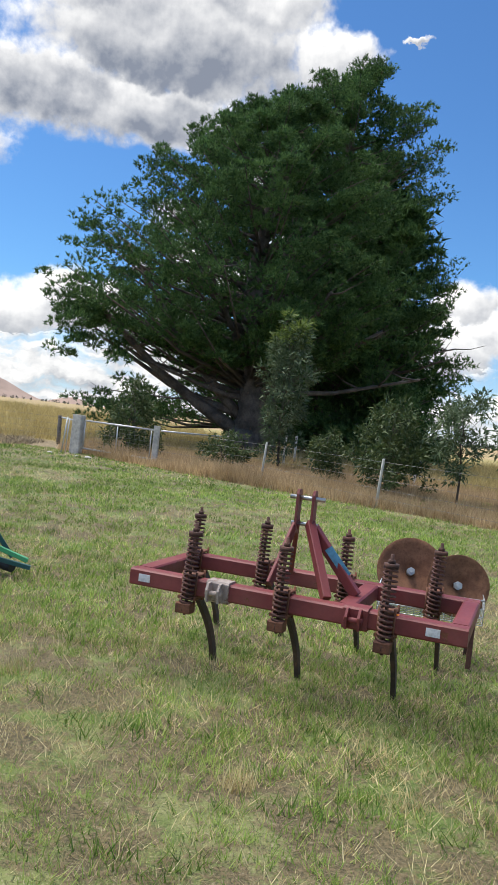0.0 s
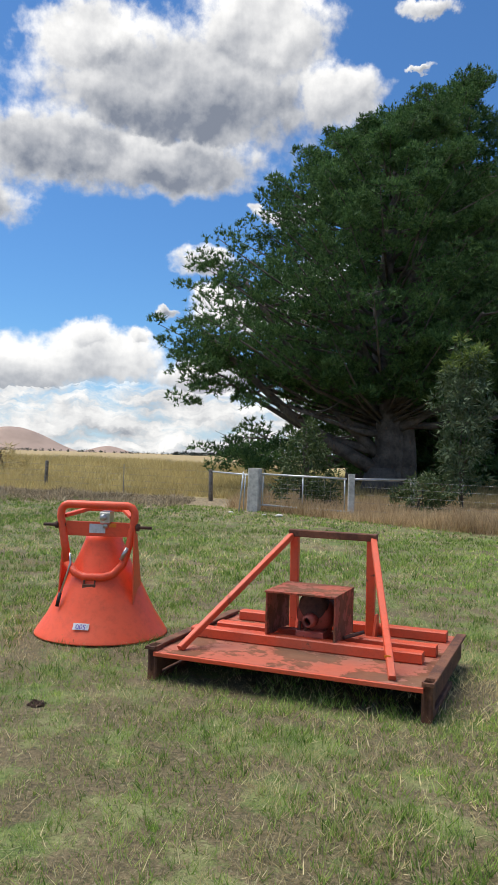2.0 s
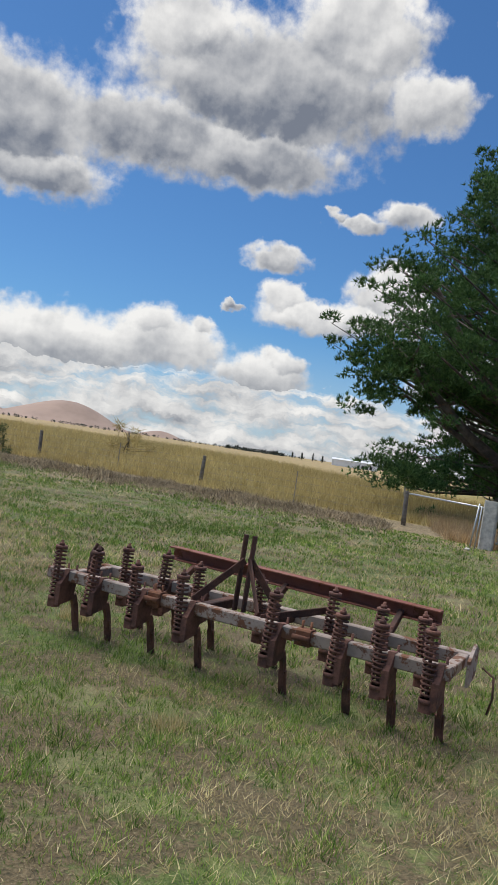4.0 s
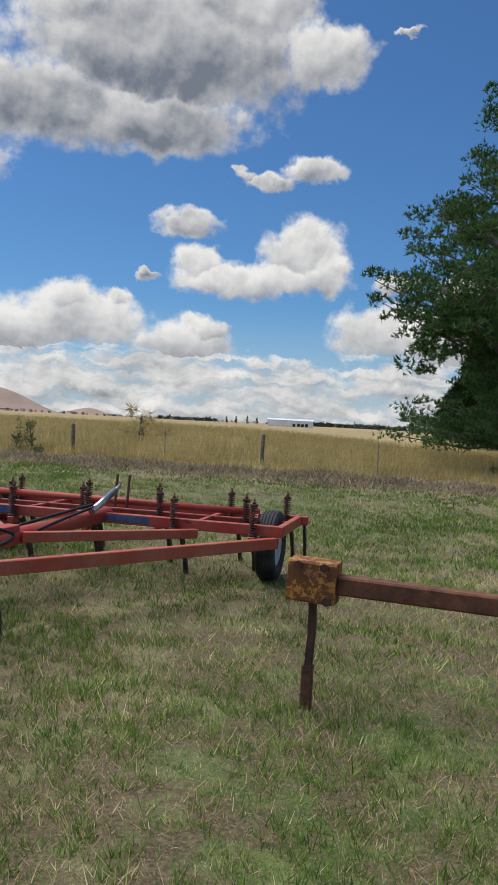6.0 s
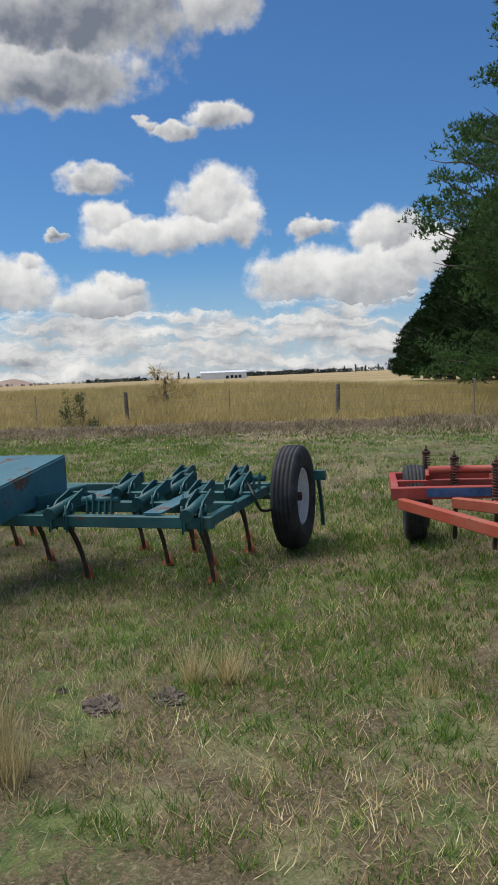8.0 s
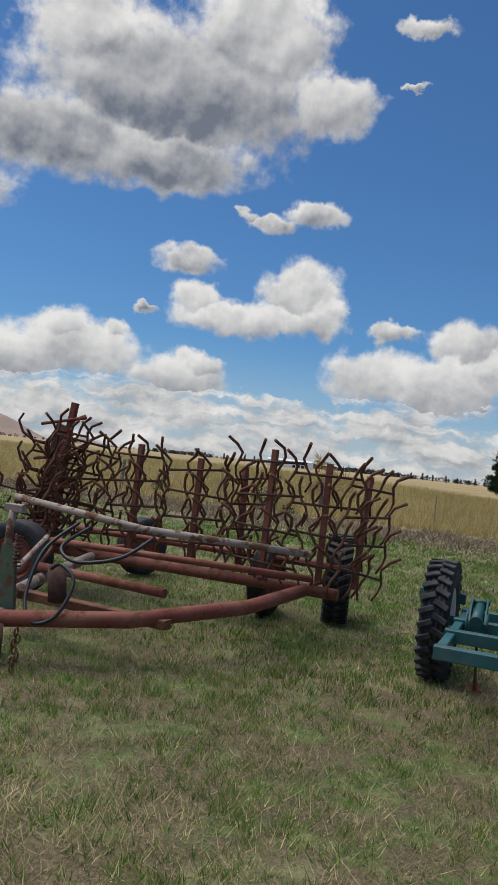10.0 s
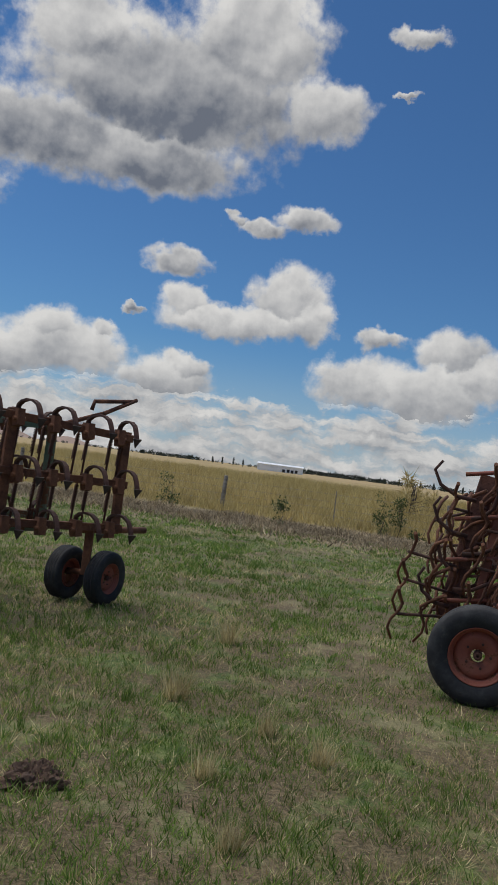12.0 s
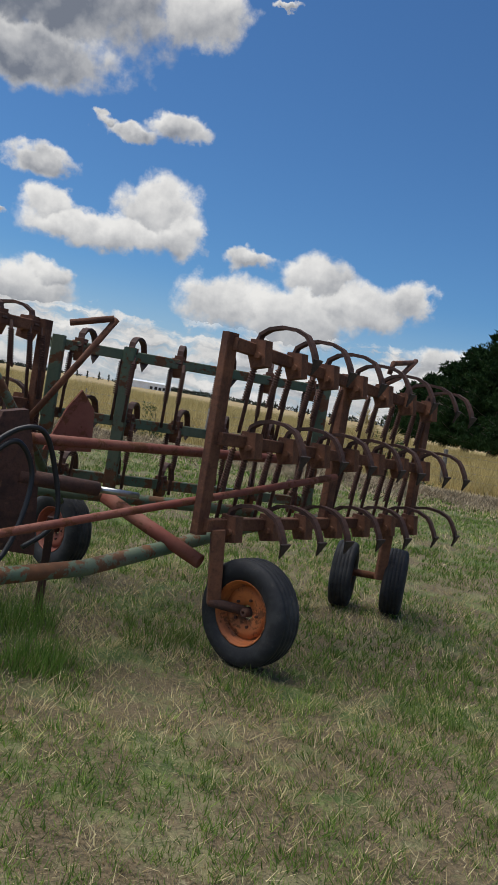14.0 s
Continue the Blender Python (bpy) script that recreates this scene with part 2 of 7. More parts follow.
def ground_material():
    m, n, b = material("paddock_ground", 0.95)
    at = n.add("ShaderNodeTexCoord").outputs["Object"]
    xyz = n.add("ShaderNodeSeparateXYZ")
    n.put(xyz.inputs[0], at)
    x, y, _ = xyz.outputs
    wob = n.math("MULTIPLY", n.math("SUBTRACT", n.noise(at, 0.35, 4), 0.5), 3.0)
    # mown yard: green, straw and bare soil
    a, f, g = n.noise(at, 0.55, 6, 0.62), n.noise(at, 5.5, 6, 0.7), n.noise(at, 38, 4, 0.7)
    c = n.mix(n.ramp(f, 0.36, 0.66), (0.060, 0.098, 0.020), (0.150, 0.200, 0.046))
    c = n.mix(n.math("MULTIPLY", n.ramp(n.math("ADD", a, n.math("MULTIPLY", f, 0.35)), 0.60, 0.78), 0.75), c, (0.27, 0.225, 0.125))
    # brighter light near the start of the walk, mixed into the ground colour
    paler = n.ramp(n.math("SUBTRACT", n.math("MULTIPLY", y, 0.38), n.math("MULTIPLY", x, 0.925)), 20.0, 2.0)
    c = n.mix(n.math("MULTIPLY", paler, 0.30), c, (0.225, 0.300, 0.062))
    soil = n.mix(n.ramp(g, 0.35, 0.65), (0.072, 0.047, 0.026), (0.200, 0.138, 0.078))
    out = n.math("ADD", n.math("MULTIPLY", x, 0.38), n.math("MULTIPLY", y, 0.925))
    worn = n.math("ADD", n.noise(at, 1.9, 6, 0.7), n.math("ADD", n.math("MULTIPLY", g, 0.25), n.ramp(out, 6.0, 13.0, 0.05, 0.0)))
    c = n.mix(n.math("MULTIPLY", n.ramp(worn, 0.58, 0.70), 0.85), c, soil)
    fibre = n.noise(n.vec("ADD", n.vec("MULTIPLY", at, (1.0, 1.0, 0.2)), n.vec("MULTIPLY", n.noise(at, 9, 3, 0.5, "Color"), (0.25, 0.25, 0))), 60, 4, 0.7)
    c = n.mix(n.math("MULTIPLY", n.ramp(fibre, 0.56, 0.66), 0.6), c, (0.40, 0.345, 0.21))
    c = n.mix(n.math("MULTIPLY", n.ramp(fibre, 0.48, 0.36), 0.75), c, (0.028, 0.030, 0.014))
    # dry litter strip before the fence and long dry grass past it
    near_fence = n.math("ADD", y, wob)
    line = n.math("SUBTRACT", near_fence, n.math("MULTIPLY", n.math("ADD", x, 18.0), -0.30))
    litter = n.ramp(line, 26.2, 27.6)
    c = n.mix(litter, c, n.mix(n.ramp(f, 0.42, 0.6), (0.17, 0.13, 0.075), (0.36, 0.285, 0.17)))
    past = n.ramp(line, 32.5, 34.0)
    gold = n.mix(n.ramp(n.noise(n.vec("MULTIPLY", at, (0.35, 0.1, 1)), 0.5, 6, 0.6), 0.3, 0.7), (0.36, 0.275, 0.10), (0.29, 0.255, 0.090))
    c = n.mix(past, c, gold)
    stubble = n.mix(n.ramp(n.noise(n.vec("MULTIPLY", at, (0.004, 0.03, 1)), 1.0, 5, 0.6), 0.42, 0.6), (0.42, 0.30, 0.15), (0.30, 0.235, 0.095))
    c = n.mix(n.ramp(y, 130, 190), c, stubble)
    n.links.new(c, b.inputs["Base Color"])
    bump(n, b, n.math("ADD", n.math("MULTIPLY", f, 1.2), g), 0.8, 0.03)
    return m


GRASS = leafy("green_grass", (0.055, 0.130, 0.018), (0.240, 0.355, 0.072), 0.6, 0.42)
# Lighter copy of GRASS: paints in the brighter light near the start
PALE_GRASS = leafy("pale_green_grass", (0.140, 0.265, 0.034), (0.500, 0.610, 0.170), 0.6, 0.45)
STRAW = leafy("straw", (0.40, 0.310, 0.130), (0.86, 0.74, 0.43), 0.6, 0.35)
GOLD = leafy("dry_grass", (0.36, 0.285, 0.115), (0.60, 0.490, 0.235), 0.6, 0.45)
TAN = leafy("tan_grass", (0.34, 0.235, 0.125), (0.66, 0.500, 0.300), 0.6, 0.4)
LITTER = leafy("dead_litter", (0.10, 0.076, 0.050), (0.56, 0.46, 0.30), 0.6, 0.25)
NEEDLES = leafy("pine_needles", (0.023, 0.068, 0.023), (0.135, 0.245, 0.074), 0.7, 0.28, 0.3)
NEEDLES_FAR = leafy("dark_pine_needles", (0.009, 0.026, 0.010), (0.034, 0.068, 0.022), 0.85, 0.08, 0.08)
GUM_LEAF = leafy("gum_leaves", (0.055, 0.095, 0.040), (0.17, 0.22, 0.115), 0.5, 0.2)
SHRUB_LEAF = leafy("shrub_leaves", (0.040, 0.075, 0.024), (0.13, 0.165, 0.06), 0.5, 0.2)
YOUNG_LEAF = leafy("young_leaves", (0.10, 0.16, 0.03), (0.22, 0.28, 0.07), 0.5, 0.3)
BARK = rusted("pine_bark", (0.060, 0.050, 0.044), (0.165, 0.140, 0.120), 0.95, 0.4)
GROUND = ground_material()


# Geometry helpers
def part(name, bm, mat, parent=None, label="", m=None):
    data = bpy.data.meshes.new(name)
    bmesh.ops.recalc_face_normals(bm, faces=bm.faces)
    bm.to_mesh(data)
    bm.free()
    data.materials.append(mat)
    ob = new(name, data)
    ob.parent = parent
    if m is not None:
        ob.matrix_basis = m
    return tagged(ob, label)


def again(ob, parent, m=None):
    """One more part on the same mesh."""
    c = ob.copy()
    scene.collection.objects.link(c)
    c.parent = parent
    if m is not None:
        c.matrix_basis = m
    return c


def thing(name, m, label, category, group="", kind=""):
    e = new(name)
    e.matrix_basis = m
    e.empty_display_size = 0.1
    return tagged(e, label, category, group, kind)


def frame_of(p, q, up=(0, 0, 1)):
    p, q = Vector(p), Vector(q)
    d = (q - p).normalized()
    u = Vector(up)
    if abs(d.dot(u)) > 0.98:
        u = Vector((0, 1, 0))
    s = d.cross(u).normalized()
    return p, q, d, s, s.cross(d)


def beam(bm, p, q, w, h, edge=0.006, up=(0, 0, 1)):
    """A square-section bar from p to q, w wide and h high, with eased edges."""
    p, q, d, s, u = frame_of(p, q, up)
    rings = []
    e = min(edge, w * 0.3, h * 0.3)
    sec = [(-w / 2 + e, -h / 2), (w / 2 - e, -h / 2), (w / 2, -h / 2 + e), (w / 2, h / 2 - e), (w / 2 - e, h / 2), (-w / 2 + e, h / 2), (-w / 2, h / 2 - e), (-w / 2, -h / 2 + e)]
    for at in (p, q):
        rings.append([bm.verts.new(at + s * a + u * b) for a, b in sec])
    for i in range(8):
        j = (i + 1) % 8
        bm.faces.new((rings[0][i], rings[0][j], rings[1][j], rings[1][i]))
    bm.faces.new(rings[0]), bm.faces.new(rings[1])
    return bm


def tube(bm, pts, r, n=10, taper=None, closed=False):
    """A round bar along pts."""
    pts = [Vector(p) for p in pts]
    rings, last = [], None
    for i, p in enumerate(pts):
        a, b = pts[max(i - 1, 0)], pts[min(i + 1, len(pts) - 1)]
        d = (b - a).normalized()
        ref = last if last is not None and abs(last.dot(d)) < 0.95 else (Vector((0, 0, 1)) if abs(d.z) < 0.9 else Vector((1, 0, 0)))
        s = (ref - d * ref.dot(d)).normalized()
        last = s
        t = d.cross(s)
        rr = r if taper is None else r + (taper - r) * i / max(1, len(pts) - 1)
        rings.append([bm.verts.new(p + (s * math.cos(k * math.tau / n) + t * math.sin(k * math.tau / n)) * rr) for k in range(n)])
    for a, b in zip(rings, rings[1:]):
        for k in range(n):
            f = bm.faces.new((a[k], a[(k + 1) % n], b[(k + 1) % n], b[k]))
            f.smooth = True
    bm.faces.new(rings[0]), bm.faces.new(rings[-1])
    return bm


def strip(bm, pts, w, h, side=(1, 0, 0)):
    """A flat bar swept along pts: w along side, h across the bend."""
    pts = [Vector(p) for p in pts]
    s = Vector(side).normalized()
    rings = []
    for i, p in enumerate(pts):
        d = (pts[min(i + 1, len(pts) - 1)] - pts[max(i - 1, 0)]).normalized()
        u = s.cross(d).normalized()
        rings.append([bm.verts.new(p + s * a * w / 2 + u * b * h / 2) for a, b in ((-1, -1), (1, -1), (1, 1), (-1, 1))])
    for a, b in zip(rings, rings[1:]):
        for k in range(4):
            bm.faces.new((a[k], a[(k + 1) % 4], b[(k + 1) % 4], b[k]))
    bm.faces.new(rings[0]), bm.faces.new(rings[-1])
    return bm


def prism(bm, outline, thick, m):
    """A plate: an outline in x, z, thick along y, placed by m."""
    a = [bm.verts.new(m @ Vector((x, -thick / 2, z))) for x, z in outline]
    b = [bm.verts.new(m @ Vector((x, thick / 2, z))) for x, z in outline]
    k = len(a)
    for i in range(k):
        bm.faces.new((a[i], a[(i + 1) % k], b[(i + 1) % k], b[i]))
    bm.faces.new(a), bm.faces.new(b)
    return bm


def lathe(bm, profile, n, m, closed=True):
    """Turns a profile of (radius, along) about the local y axis."""
    rings = [[bm.verts.new(m @ Vector((r * math.cos(k * math.tau / n), y, r * math.sin(k * math.tau / n)))) for k in range(n)] for r, y in profile]
    pairs = list(zip(rings, rings[1:])) + ([(rings[-1], rings[0])] if closed else [])
    for a, b in pairs:
        for k in range(n):
            f = bm.faces.new((a[k], a[(k + 1) % n], b[(k + 1) % n], b[k]))
            f.smooth = True
    if not closed:
        bm.faces.new(rings[0]), bm.faces.new(rings[-1])
    return bm


def coil(bm, p, q, radius, wire, turns, n=5, steps=8):
    p, q, d, s, u = frame_of(p, q)
    pts = []
    total = int(turns * steps)
    for i in range(total + 1):
        a = i / steps * math.tau
        pts.append(p + (q - p) * (i / total) + (s * math.cos(a) + u * math.sin(a)) * radius)
    return tube(bm, pts, wire, n)


def B():
    return bmesh.new()


def arc(c, r, a0, a1, n, plane="yz"):
    out = []
    for i in range(n + 1):
        a = radians(a0 + (a1 - a0) * i / n)
        o = (r * math.cos(a), r * math.sin(a))
        out.append((c[0], c[1] + o[0], c[2] + o[1]) if plane == "yz" else (c[0] + o[0], c[1], c[2] + o[1]) if plane == "xz" else (c[0] + o[0], c[1] + o[1], c[2]))
    return out


# The ground: one sheet, fine near the walk and coarse towards the horizon
E_ALONG, E_OUT = Vector((-0.925, 0.38)), Vector((0.38, 0.925))


def fence_line(x):
    return 33.3 - 0.30 * (x + 14.8)


def ground_height(x, y):
    z = 0.012 * noise.noise((x * 0.9, y * 0.9, 3.0)) + 0.022 * noise.noise((x * 0.25, y * 0.25, 7.0))
    rise = max(0.0, min(1.0, (y - 34) / 28))
    rise = rise * rise * (3 - 2 * rise)
    left = max(0.0, min(1.0, (4 - x - 0.10 * (y - 34)) / 22))
    left = left * left * (3 - 2 * left)
    fall = max(0.0, min(1.0, (y - 75) / 110))
    return z + 0.62 * rise * left * (1 - fall) - 0.9 * fall


def build_ground():
    def steps(lo, mid0, mid1, hi, fine, grow):
        out, s = [], fine
        v = mid0
        while v < mid1:
            out.append(v)
            v += fine
        v = mid1
        while v < hi:
            out.append(v)
            s *= grow
            v += s
        out.append(hi)
        v, s = mid0 - fine, fine
        while v > lo:
            out.insert(0, v)
            s *= grow
            v -= s
        out.insert(0, lo)
        return out
    xs, ys = steps(-4500, -48, 16, 4500, 0.45, 1.22), steps(-4500, -2, 48, 4500, 0.45, 1.22)
    verts = [(x, y, ground_height(x, y)) for y in ys for x in xs]
    w = len(xs)
    faces = [(j * w + i, j * w + i + 1, (j + 1) * w + i + 1, (j + 1) * w + i) for j in range(len(ys) - 1) for i in range(w - 1)]
    data = bpy.data.meshes.new("ground")
    data.from_pydata(verts, [], faces)
    data.polygons.foreach_set("use_smooth", [True] * len(faces))
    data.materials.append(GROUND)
    return tagged(new("ground", data), "patchy mown farm paddock running out to dry stubble fields", "ground", kind="structure")


build_ground()


def triangles(name, tris, mat, label, category="", kind="", parent=None):
    """One mesh out of an array of loose triangles."""
    tris = np.asarray(tris, dtype=np.float32).reshape(-1, 3, 3)
    data = bpy.data.meshes.new(name)
    k = len(tris)
    data.vertices.add(k * 3), data.loops.add(k * 3), data.polygons.add(k)
    data.vertices.foreach_set("co", tris.ravel())
    data.loops.foreach_set("vertex_index", np.arange(k * 3, dtype=np.int32))
    data.polygons.foreach_set("loop_start", np.arange(0, k * 3, 3, dtype=np.int32))
    data.update()
    data.materials.append(mat)
    ob = new(name, data)
    ob.parent = parent
    return tagged(ob, label, category, kind=kind)


rng = np.random.default_rng(11)


def smooth_noise(x, y, scale, seed):
    """Cheap two-octave value noise on arrays, 0 to 1."""
    out = np.zeros_like(x)
    for k, amp in ((1.0, 0.65), (2.3, 0.35)):
        a, b = x * scale * k + seed * 17.3 + 500, y * scale * k + seed * 9.1 + 500
        i, j = np.floor(a).astype(int), np.floor(b).astype(int)
        fa, fb = a - i, b - j
        fa, fb = fa * fa * (3 - 2 * fa), fb * fb * (3 - 2 * fb)

        def h(p, q):
            s = np.sin(p * 127.1 + q * 311.7 + seed * 74.7) * 43758.5453
            return s - np.floor(s)
        out += amp * ((h(i, j) * (1 - fa) + h(i + 1, j) * fa) * (1 - fb) + (h(i, j + 1) * (1 - fa) + h(i + 1, j + 1) * fa) * fb)
    return out


def blades(cx, cy, height, width, lean, count, spread, z=None, base=None):
    """Tufts of single-triangle blades at cx, cy."""
    k = len(cx)
    x, y = np.repeat(cx, count), np.repeat(cy, count)
    n = k * count
    r, a = spread * np.sqrt(rng.random(n)), rng.random(n) * math.tau
    x, y = x + r * np.cos(a), y + r * np.sin(a)
    z0 = np.zeros(n) if z is None else np.repeat(z, count)
    h = np.repeat(height, count) * (0.55 + 0.7 * rng.random(n))
    w = width * (0.7 + 0.6 * rng.random(n)) * 0.5
    t = rng.random(n) * math.tau
    b = rng.random(n) * math.tau
    l = lean * h * (0.2 + rng.random(n))
    tri = np.empty((n, 3, 3), np.float32)
    tri[:, 0] = np.c_[x - w * np.cos(t), y - w * np.sin(t), z0 - 0.01]
    tri[:, 1] = np.c_[x + w * np.cos(t), y + w * np.sin(t), z0 - 0.01]
    tri[:, 2] = np.c_[x + l * np.cos(b), y + l * np.sin(b), z0 + h]
    return tri


def along(s, d):
    return s * E_ALONG.x + d * E_OUT.x, s * E_ALONG.y + d * E_OUT.y


def scatter(s0, s1, d0, d1, per_m2):
    k = int((s1 - s0) * (d1 - d0) * per_m2)
    return along(s0 + rng.random(k) * (s1 - s0), d0 + rng.random(k) * (d1 - d0))


def build_grass():
    green, pale, straw = [], [], []
    for d0, d1, density, height, width, count, spread in ((2.0, 5.0, 400, 0.050, 0.0060, 6, 0.028), (5.0, 9.0, 215, 0.052, 0.0095, 5, 0.042), (9.0, 16.0, 115, 0.055, 0.016, 5, 0.07), (16.0, 27.0, 45, 0.055, 0.03, 5, 0.12)):
        x, y = scatter(-5, 50, d0, d1, density)
        keep = y < fence_line(x) - 5
        x, y = x[keep], y[keep]
        wide, mid, tuft = smooth_noise(x, y, 0.45, 3), smooth_noise(x, y, 1.9, 5), smooth_noise(x, y, 5.0, 8)
        dry = 0.50 * wide + 0.50 * mid + 0.07 * rng.standard_normal(len(x))
        bare = 0.45 * smooth_noise(x, y, 1.3, 9) + 0.55 * tuft + 0.05 * rng.standard_normal(len(x))
        lush = 0.5 * smooth_noise(x, y, 0.8, 12) + 0.5 * (1 - tuft)
        live = (dry < 0.60) & (bare < 0.66)
        h = height * (0.35 + 1.35 * lush[live])
        # more of the lighter blades towards the start, to paint brighter light there
        paler = rng.random(int(live.sum())) < np.clip((20 - (0.38 * y[live] - 0.925 * x[live])) / 18, 0.08, 0.9)
        green.append(blades(x[live][~paler], y[live][~paler], h[~paler], width, 1.0, count, spread))
        pale.append(blades(x[live][paler], y[live][paler], h[paler], width, 1.0, count, spread))
        dead = (dry > 0.44) & (bare < 0.72) & (rng.random(len(x)) < 0.8)
        straw.append(blades(x[dead], y[dead], height * (0.4 + 0.9 * dry[dead]), width * 0.8, 1.7, max(2, count - 3), spread * 1.6))
    # a thin short sward under the tufts
    x, y = scatter(-4, 42, 2.0, 7.0, 300)
    m = smooth_noise(x, y, 2.6, 41) + 0.2 * rng.standard_normal(len(x))
    green.append(blades(x[m < 0.5], y[m < 0.5], np.full(int((m < 0.5).sum()), 0.020), 0.0065, 1.6, 3, 0.05))
    straw.append(blades(x[m > 0.6], y[m > 0.6], np.full(int((m > 0.6).sum()), 0.016), 0.0060, 2.6, 3, 0.06))
    # pale dead stalks lying among the green
    x, y = scatter(-4, 44, 2.0, 9.0, 110)
    m = smooth_noise(x, y, 0.7, 21) + 0.12 * rng.standard_normal(len(x))
    x, y = x[m > 0.45], y[m > 0.45]
    straw.append(blades(x, y, np.full(len(x), 0.022), 0.0055, 3.2, 4, 0.07))
    x, y = scatter(-4, 46, 1.5, 9.0, 16)
    straw.append(blades(x, y, np.full(len(x), 0.080), 0.0050, 1.2, 2, 0.04))
    x, y = scatter(-4, 46, 1.5, 12.0, 5)
    straw.append(blades(x, y, np.full(len(x), 0.060), 0.0060, 1.3, 18, 0.10))
    x, y = scatter(-4, 46, 1.5, 12.0, 5)
    m = smooth_noise(x, y, 0.5, 31)
    green.append(blades(x[m > 0.45], y[m > 0.45], np.full(int((m > 0.45).sum()), 0.075), 0.0075, 0.9, 26, 0.10))
    triangles("grass", np.concatenate(green), GRASS, "short green grass growing in uneven patches", "grass", "stuff")
    triangles("grass", np.concatenate(pale), PALE_GRASS, "pale grass blades, thickest near the start where brighter light is put into colour", "grass", "stuff")
    triangles("straw", np.concatenate(straw), STRAW, "bleached dead grass stalks lying between the green", "dry grass", "stuff")


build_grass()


def build_dry_field():
    k = 40000
    x = -75 + rng.random(k) * 110
    u = rng.random(k) ** 1.7
    y = fence_line(x) - 0.8 + u * 48
    keep = (y < 60) | (x < -6)
    x, y = x[keep], y[keep]
    z = np.array([ground_height(a, b) for a, b in zip(x, y)])
    h = 0.30 + 0.30 * smooth_noise(x, y, 0.25, 4) + 0.20 * smooth_noise(x, y, 1.4, 14)
    h *= 0.6 + 0.4 * np.clip((y - fence_line(x)) / 3.0, 0, 1)
    a = blades(x, y, h, 0.030, 0.75, 5, 0.34, z)
    # rank dry grass under the trees and along the side fence
    k = 26000
    x2 = -6.5 + rng.random(k) * 22
    y2 = side_edge(x2) + rng.random(k) ** 1.5 * 14
    h2 = 0.12 + 0.36 * smooth_noise(x2, y2, 0.5, 9) * smooth_noise(x2, y2, 2.0, 19) * 2
    b = blades(x2, y2, h2, 0.018, 0.6, 4, 0.18)
    triangles("dry_grass", a, GOLD, "long golden dry grass standing past the fence", "dry grass", "stuff")
    triangles("dry_grass", b, TAN, "sparse tan dry grass under the trees and along the fence", "dry grass", "stuff")
    # raked dead litter along the edge of the mown yard
    k = 30000
    x = -50 + rng.random(k) * 42
    v = rng.standard_normal(k)
    y = fence_line(x) - 4.2 + 1.25 * v + 0.6 * (smooth_noise(x, v, 0.7, 2) - 0.5)
    h = 0.05 + 0.34 * smooth_noise(x, y, 1.3, 6) ** 3
    triangles("grass_litter", blades(x, y, h, 0.035, 1.4, 3, 0.12), LITTER, "heaped brown clods and dead grass along the mown edge", "litter", "stuff")


def side_edge(x):
    """The edge of the mown yard along the tree fence."""
    return 24.6 - 1.02 * (x + 5.8) + 0.010 * (x + 5.8) ** 2


build_dry_field()

# Trees
def puffs(centres, radii, count, length, width, up=0.25, squash=0.7):
    """Spiky foliage puffs: thin triangles that radiate from each centre."""
    c, r = np.repeat(centres, count, axis=0), np.repeat(radii, count)
    n = len(c)
    d = rng.standard_normal((n, 3))
    d[:, 2] += up
    d /= np.linalg.norm(d, axis=1)[:, None]
    d[:, 2] *= squash
    root = c + d * (r * (0.35 + 0.6 * rng.random(n)))[:, None]
    tip = root + (d + 0.35 * rng.standard_normal((n, 3))) * (length * (0.6 + 0.8 * rng.random(n)))[:, None]
    side = np.cross(d, rng.standard_normal((n, 3)))
    side /= np.linalg.norm(side, axis=1)[:, None] + 1e-6
    w = (width * (0.6 + 0.8 * rng.random(n)))[:, None]
    tri = np.empty((n, 3, 3), np.float32)
    tri[:, 0], tri[:, 1], tri[:, 2] = root - side * w, root + side * w, tip
    return tri


def crown_points(count, profile, x, y, wobble=0.22, inner=0.35, lop=(0, 0)):
    """Points in the shell of a crown whose radius at each height is given by profile (height, radius)."""
    hs, rs = np.array([p[0] for p in profile]), np.array([p[1] for p in profile])
    pick = rng.random(count * 4) * (hs[-1] - hs[0]) + hs[0]
    rad = np.interp(pick, hs, rs)
    keep = rng.random(len(pick)) < rad / rs.max()
    h, rad = pick[keep][:count], rad[keep][:count]
    a = rng.random(len(h)) * math.tau
    lobes = 1 + wobble * np.sin(a * 3 + h * 0.9) * np.cos(h * 1.7 + a) + wobble * 0.6 * np.sin(a * 7 + h * 2.3)
    r = rad * lobes * (inner + (1 - inner) * rng.random(len(h)) ** 0.45)
    lift = 0.35 * np.sin(a * 5)
    return np.c_[x + r * np.cos(a) + lop[0] * rad / rs.max(), y + r * np.sin(a) + lop[1] * rad / rs.max(), h + lift]


